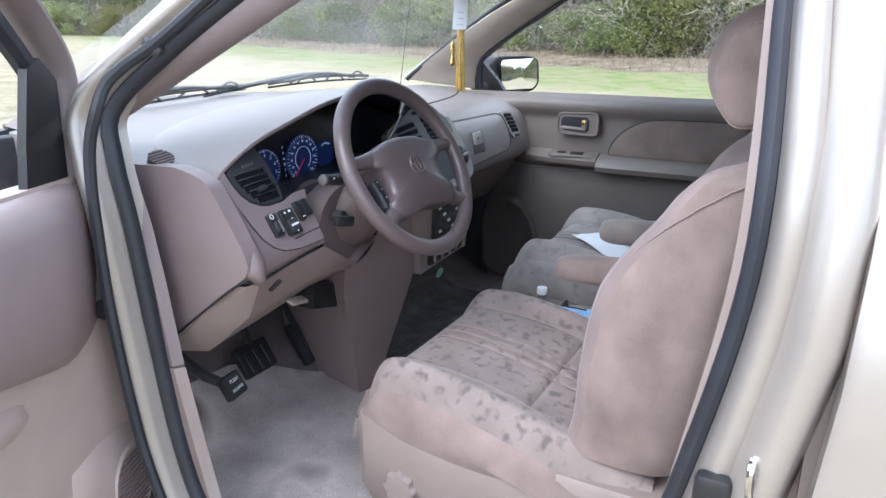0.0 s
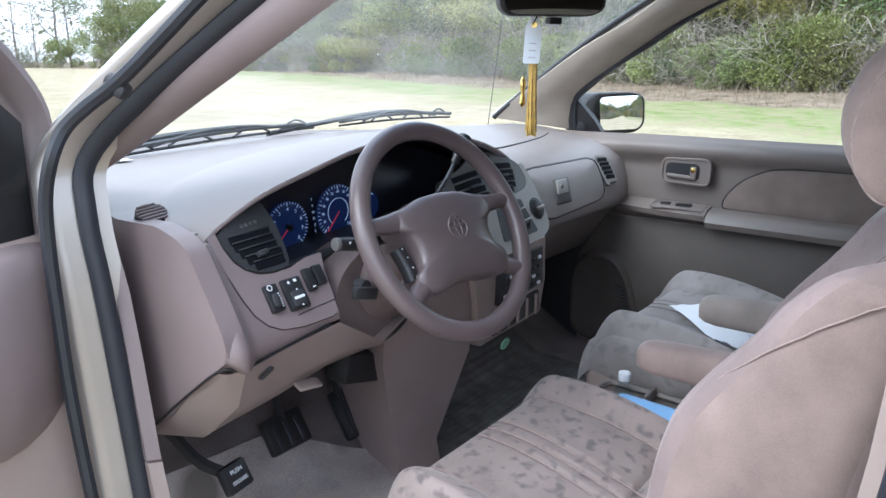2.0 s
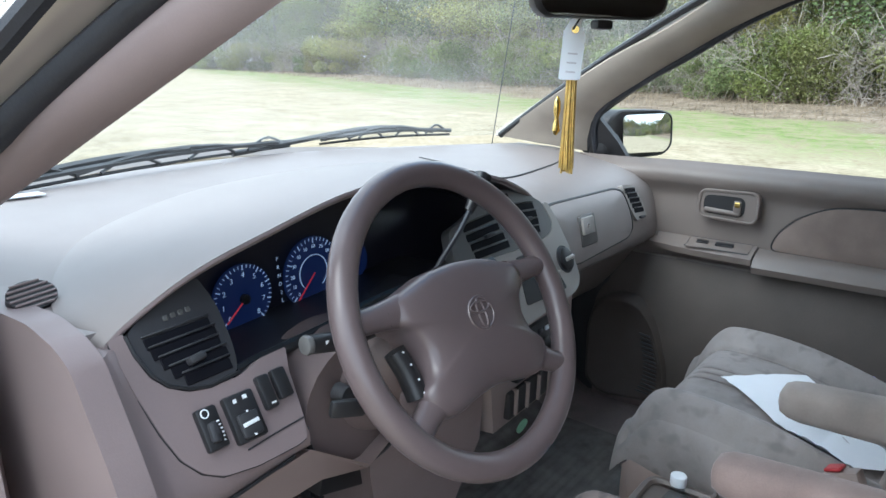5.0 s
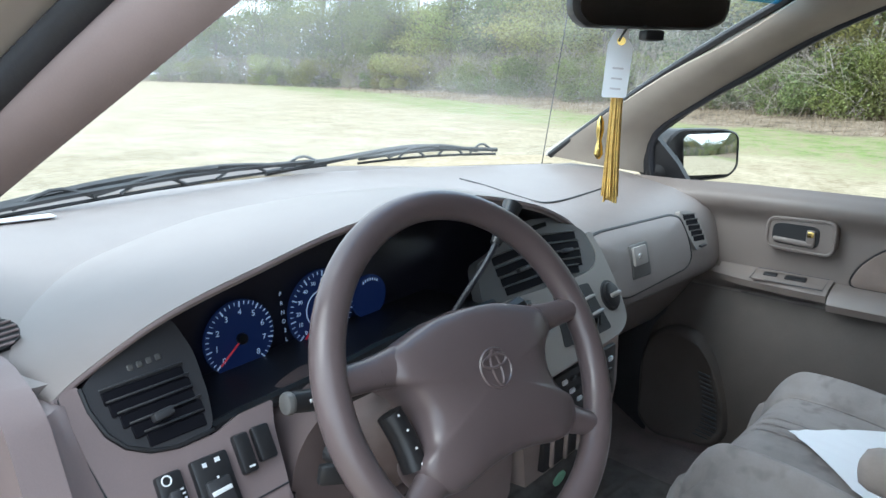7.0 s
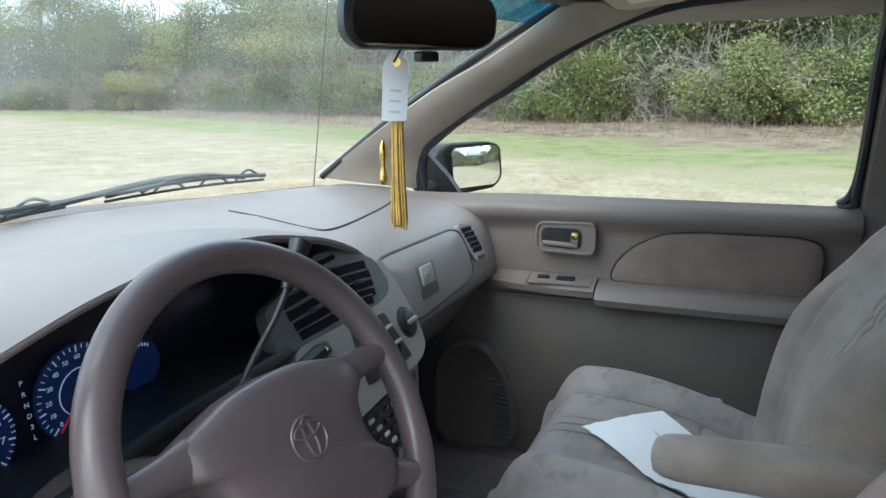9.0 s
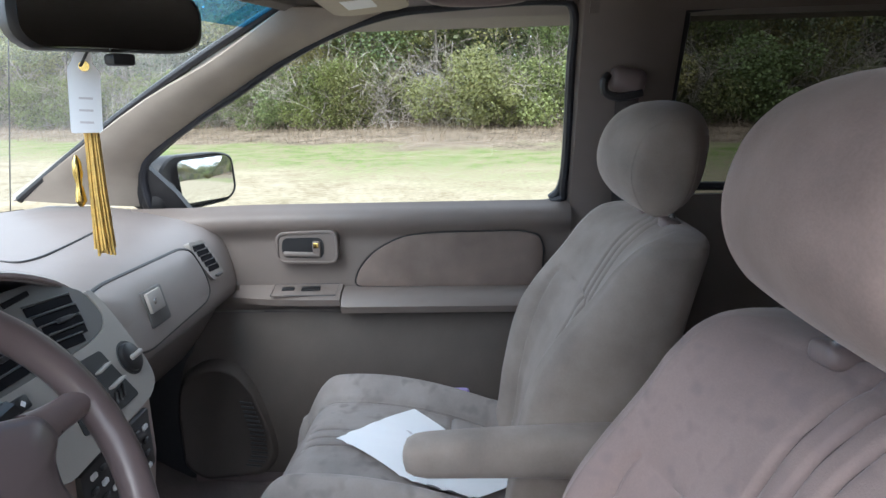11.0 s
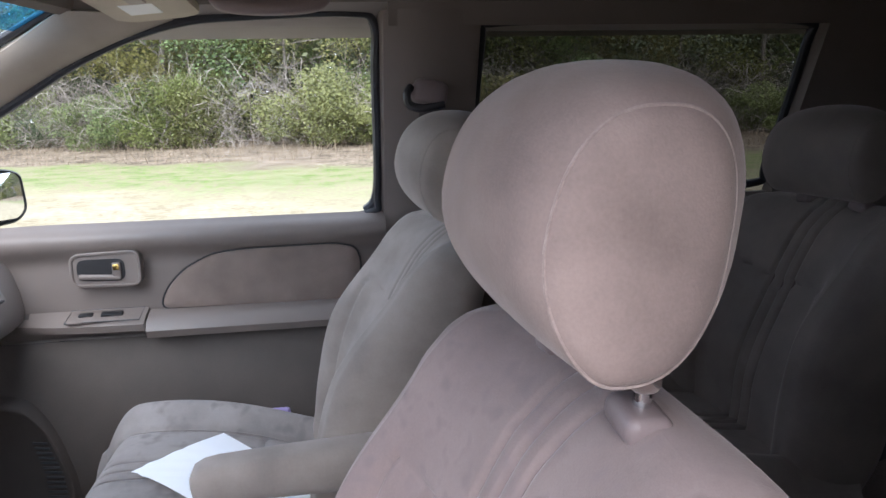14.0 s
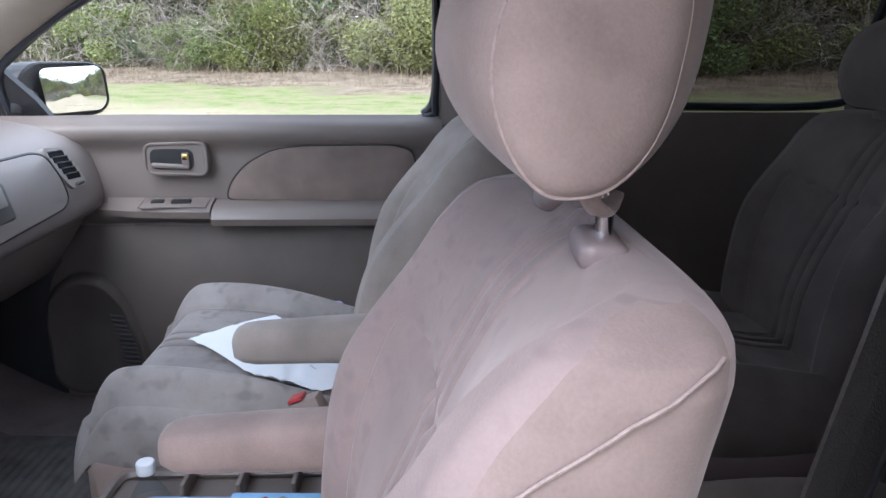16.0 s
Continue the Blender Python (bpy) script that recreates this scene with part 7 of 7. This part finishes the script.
def wood():
    rnd = random.Random(5)
    trees = [tree(1, 8.5, 11000, 0.95, M_LEAF, "dense evergreen tree with dark grey trunk"), tree(2, 7.0, 9000, 0.85, M_LEAF2, "yellow-green tree with thin foliage"),
             tree(3, 9.0, 0, 0, M_LEAF, "bare winter tree with grey branches"), tree(4, 8.0, 8000, 0.7, M_LEAF3, "dark half-leafy tree with bare limbs"), tree(6, 7.0, 0, 0, M_LEAF, "bare thin leaning winter tree", 0.15)]
    shrubs = [shrub(11, 1.7, 2.6, 8000, M_LEAF2, "yellow-green leafy shrub at the wood's edge"), shrub(12, 1.8, 2.8, 8000, M_LEAF, "dense green leafy shrub at the wood's edge"), shrub(13, 1.6, 2.4, 2500, M_LEAF3, "nearly bare tangled shrub with few leaves"),
              shrub(14, 1.5, 2.2, 0, M_LEAF, "bare tangled bramble thicket")]
    first = set()

    def put(src, x, y, s, rot):
        m = pose(x, y, slope(x, min(y, 110)) - 0.03, 0, 0, rot) @ Matrix.Scale(1, 4)
        if src not in first:
            first.add(src)
            ob = src
            ob.matrix_basis = m
        else:
            ob = copy_thing(src, m)
        ob.scale = (s, s, s)
    # the edge: runs along the right of the car and away ahead, and far round behind
    edge = [(-14, -66), (4, -64), (17, -56), (24, -40), (22.5, -20), (21.5, -8), (22.5, 0), (24, 8), (27, 16), (31, 26), (36, 40), (38, 58), (30, 72), (14, 80), (-6, 84), (-30, 78)]
    pts = spline([(x + 4.0, y, 0) for x, y in edge], 400)
    # walk at even steps
    dist = 0
    nxt = [0.0, 0.6, 1.0]
    for a, b in zip(pts, pts[1:]):
        dist += (b - a).length
        d = (b - a).normalized()
        nrm_ = Vector((d.y, -d.x, 0))
        if dist >= nxt[0]:
            nxt[0] = dist + rnd.uniform(1.0, 1.7)
            p = a + nrm_ * rnd.uniform(-0.2, 1.4)
            put(rnd.choices(shrubs, (1, 0, 3, 5) if p.x < 0.46 * p.y and p.y > 30 else (4, 5, 3, 2))[0], p.x, p.y, rnd.uniform(0.6, 1.15), rnd.uniform(0, 360))
        if dist >= nxt[1]:
            nxt[1] = dist + rnd.uniform(1.8, 3.0)
            p = a + nrm_ * rnd.uniform(2.0, 4.5)
            put(rnd.choices(trees, (0.4, 0.5, 5, 0.3, 4) if p.x < 0.46 * p.y and p.y > 30 else (4, 3, 2.5, 3, 2))[0], p.x, p.y, rnd.uniform(0.75, 1.15), rnd.uniform(0, 360))
        if dist >= nxt[2]:
            nxt[2] = dist + rnd.uniform(2.2, 3.6)
            p = a + nrm_ * rnd.uniform(6, 10)
            put(rnd.choices(trees, (0.4, 0.5, 5, 0.3, 4) if p.x < 0.46 * p.y and p.y > 30 else (4, 2, 2, 4, 1))[0], p.x, p.y, rnd.uniform(0.95, 1.3), rnd.uniform(0, 360))
    # a few far trees behind the car, for the mirrors
    for x, y, s in ((-22, -55, 1.2), (-35, -40, 1.2), (-45, -10, 1.3), (-50, 20, 1.2), (-48, 50, 1.2)):
        put(trees[rnd.choice((0, 2, 3))], x, y, s, rnd.uniform(0, 360))
    # the wood's depth: a thick belt of leaves and twigs behind the first trees
    bl, bt_ = bmesh.new(), bmesh.new()
    for a, b in zip(pts, pts[1:]):
        d = (b - a)
        nrm_ = Vector((d.y, -d.x, 0)).normalized()
        sparse = 0.05 if a.x < 0.46 * a.y and a.y > 30 else 1.0
        for _ in range(int(d.length * 430 * sparse)):
            u_ = rnd.random()
            p = a + d * u_ + nrm_ * rnd.uniform(3.0, 11.0)
            top = 6.0 + 1.9 * noise.noise(Vector((p.x * 0.13, p.y * 0.13, 0))) + 1.2 * noise.noise(Vector((p.x * 0.6, p.y * 0.6, 3)))
            z = slope(p.x, min(p.y, 110)) + top * rnd.random() ** 0.8
            dd_ = Vector((rnd.gauss(0, 1), rnd.gauss(0, 1), rnd.gauss(0, 0.7))).normalized()
            sd = dd_.orthogonal().normalized() * rnd.uniform(0.07, 0.15)
            tt = dd_ * rnd.uniform(0.22, 0.45)
            q = Vector((p.x, p.y, z))
            bl.faces.new([bl.verts.new(v) for v in (q, q + tt * 0.5 - sd, q + tt, q + tt * 0.5 + sd)])
        for _ in range(int(d.length * 260 * sparse)):
            p = a + d * rnd.random() + nrm_ * rnd.uniform(10.0, 14.0)
            q = Vector((p.x, p.y, slope(p.x, min(p.y, 110)) + (7.4 + 1.5 * noise.noise(Vector((p.x * 0.2, p.y * 0.2, 5)))) * rnd.random() ** 0.85))
            dd_ = Vector((rnd.gauss(0, 1), rnd.gauss(0, 1), rnd.gauss(0, 0.7))).normalized()
            sd = dd_.orthogonal().normalized() * rnd.uniform(0.16, 0.30)
            tt = dd_ * rnd.uniform(0.4, 0.8)
            bl.faces.new([bl.verts.new(v) for v in (q, q + tt * 0.5 - sd, q + tt, q + tt * 0.5 + sd)])
        for _ in range(int(d.length * 210)):
            p = a + d * rnd.random() + nrm_ * rnd.uniform(-0.8, 3.5)
            q = Vector((p.x, p.y, slope(p.x, min(p.y, 110)) + 2.5 * rnd.random() ** 1.6))
            t = Vector((rnd.gauss(0, 0.7), rnd.gauss(0, 0.7), rnd.gauss(0.4, 0.6)))
            e = q + t * rnd.uniform(0.4, 1.0)
            sd = Vector((rnd.gauss(0, 1), rnd.gauss(0, 1), rnd.gauss(0, 1))).normalized() * rnd.uniform(0.006, 0.014)
            m_ = q.lerp(e, 0.5) + Vector((0, 0, 0.12))
            for c1, c2 in ((q, m_), (m_, e)):
                bt_.faces.new([bt_.verts.new(v) for v in (c1 - sd, c1 + sd, c2 + sd, c2 - sd)])
    solo("far_woods", bl, M_WOODS, "deep belt of mixed winter woodland", "woods", kind="stuff", smooth=False)
    solo("brush", bt_, M_TWIG, "tangled bare grey brush at the wood's edge", "brush", kind="stuff", smooth=False)
    # dry weeds along the foot of the wood
    bm = bmesh.new()
    for a, b in zip(pts, pts[1:]):
        d = (b - a)
        nrm_ = Vector((d.y, -d.x, 0)).normalized()
        near = a.length < 50
        for _ in range(int(d.length * (130 if near else 30))):
            p = a + d * rnd.random() + nrm_ * rnd.uniform(-5.0, 1.2)
            z = slope(p.x, min(p.y, 110))
            h = 0.05 + 0.62 * rnd.random() ** 2.6
            t = Vector((rnd.gauss(0, 0.35), rnd.gauss(0, 0.35), 1)) * h
            s = Vector((rnd.gauss(0, 1), rnd.gauss(0, 1), 0)).normalized() * rnd.uniform(0.006, 0.014)
            q = Vector((p.x, p.y, z))
            bm.faces.new([bm.verts.new(v) for v in (q - s, q + s, q + t)])
    solo("dry_weeds", bm, M_DRY, "strip of dry brown weeds and fallen stems", "weeds", kind="stuff", smooth=False)


wood()
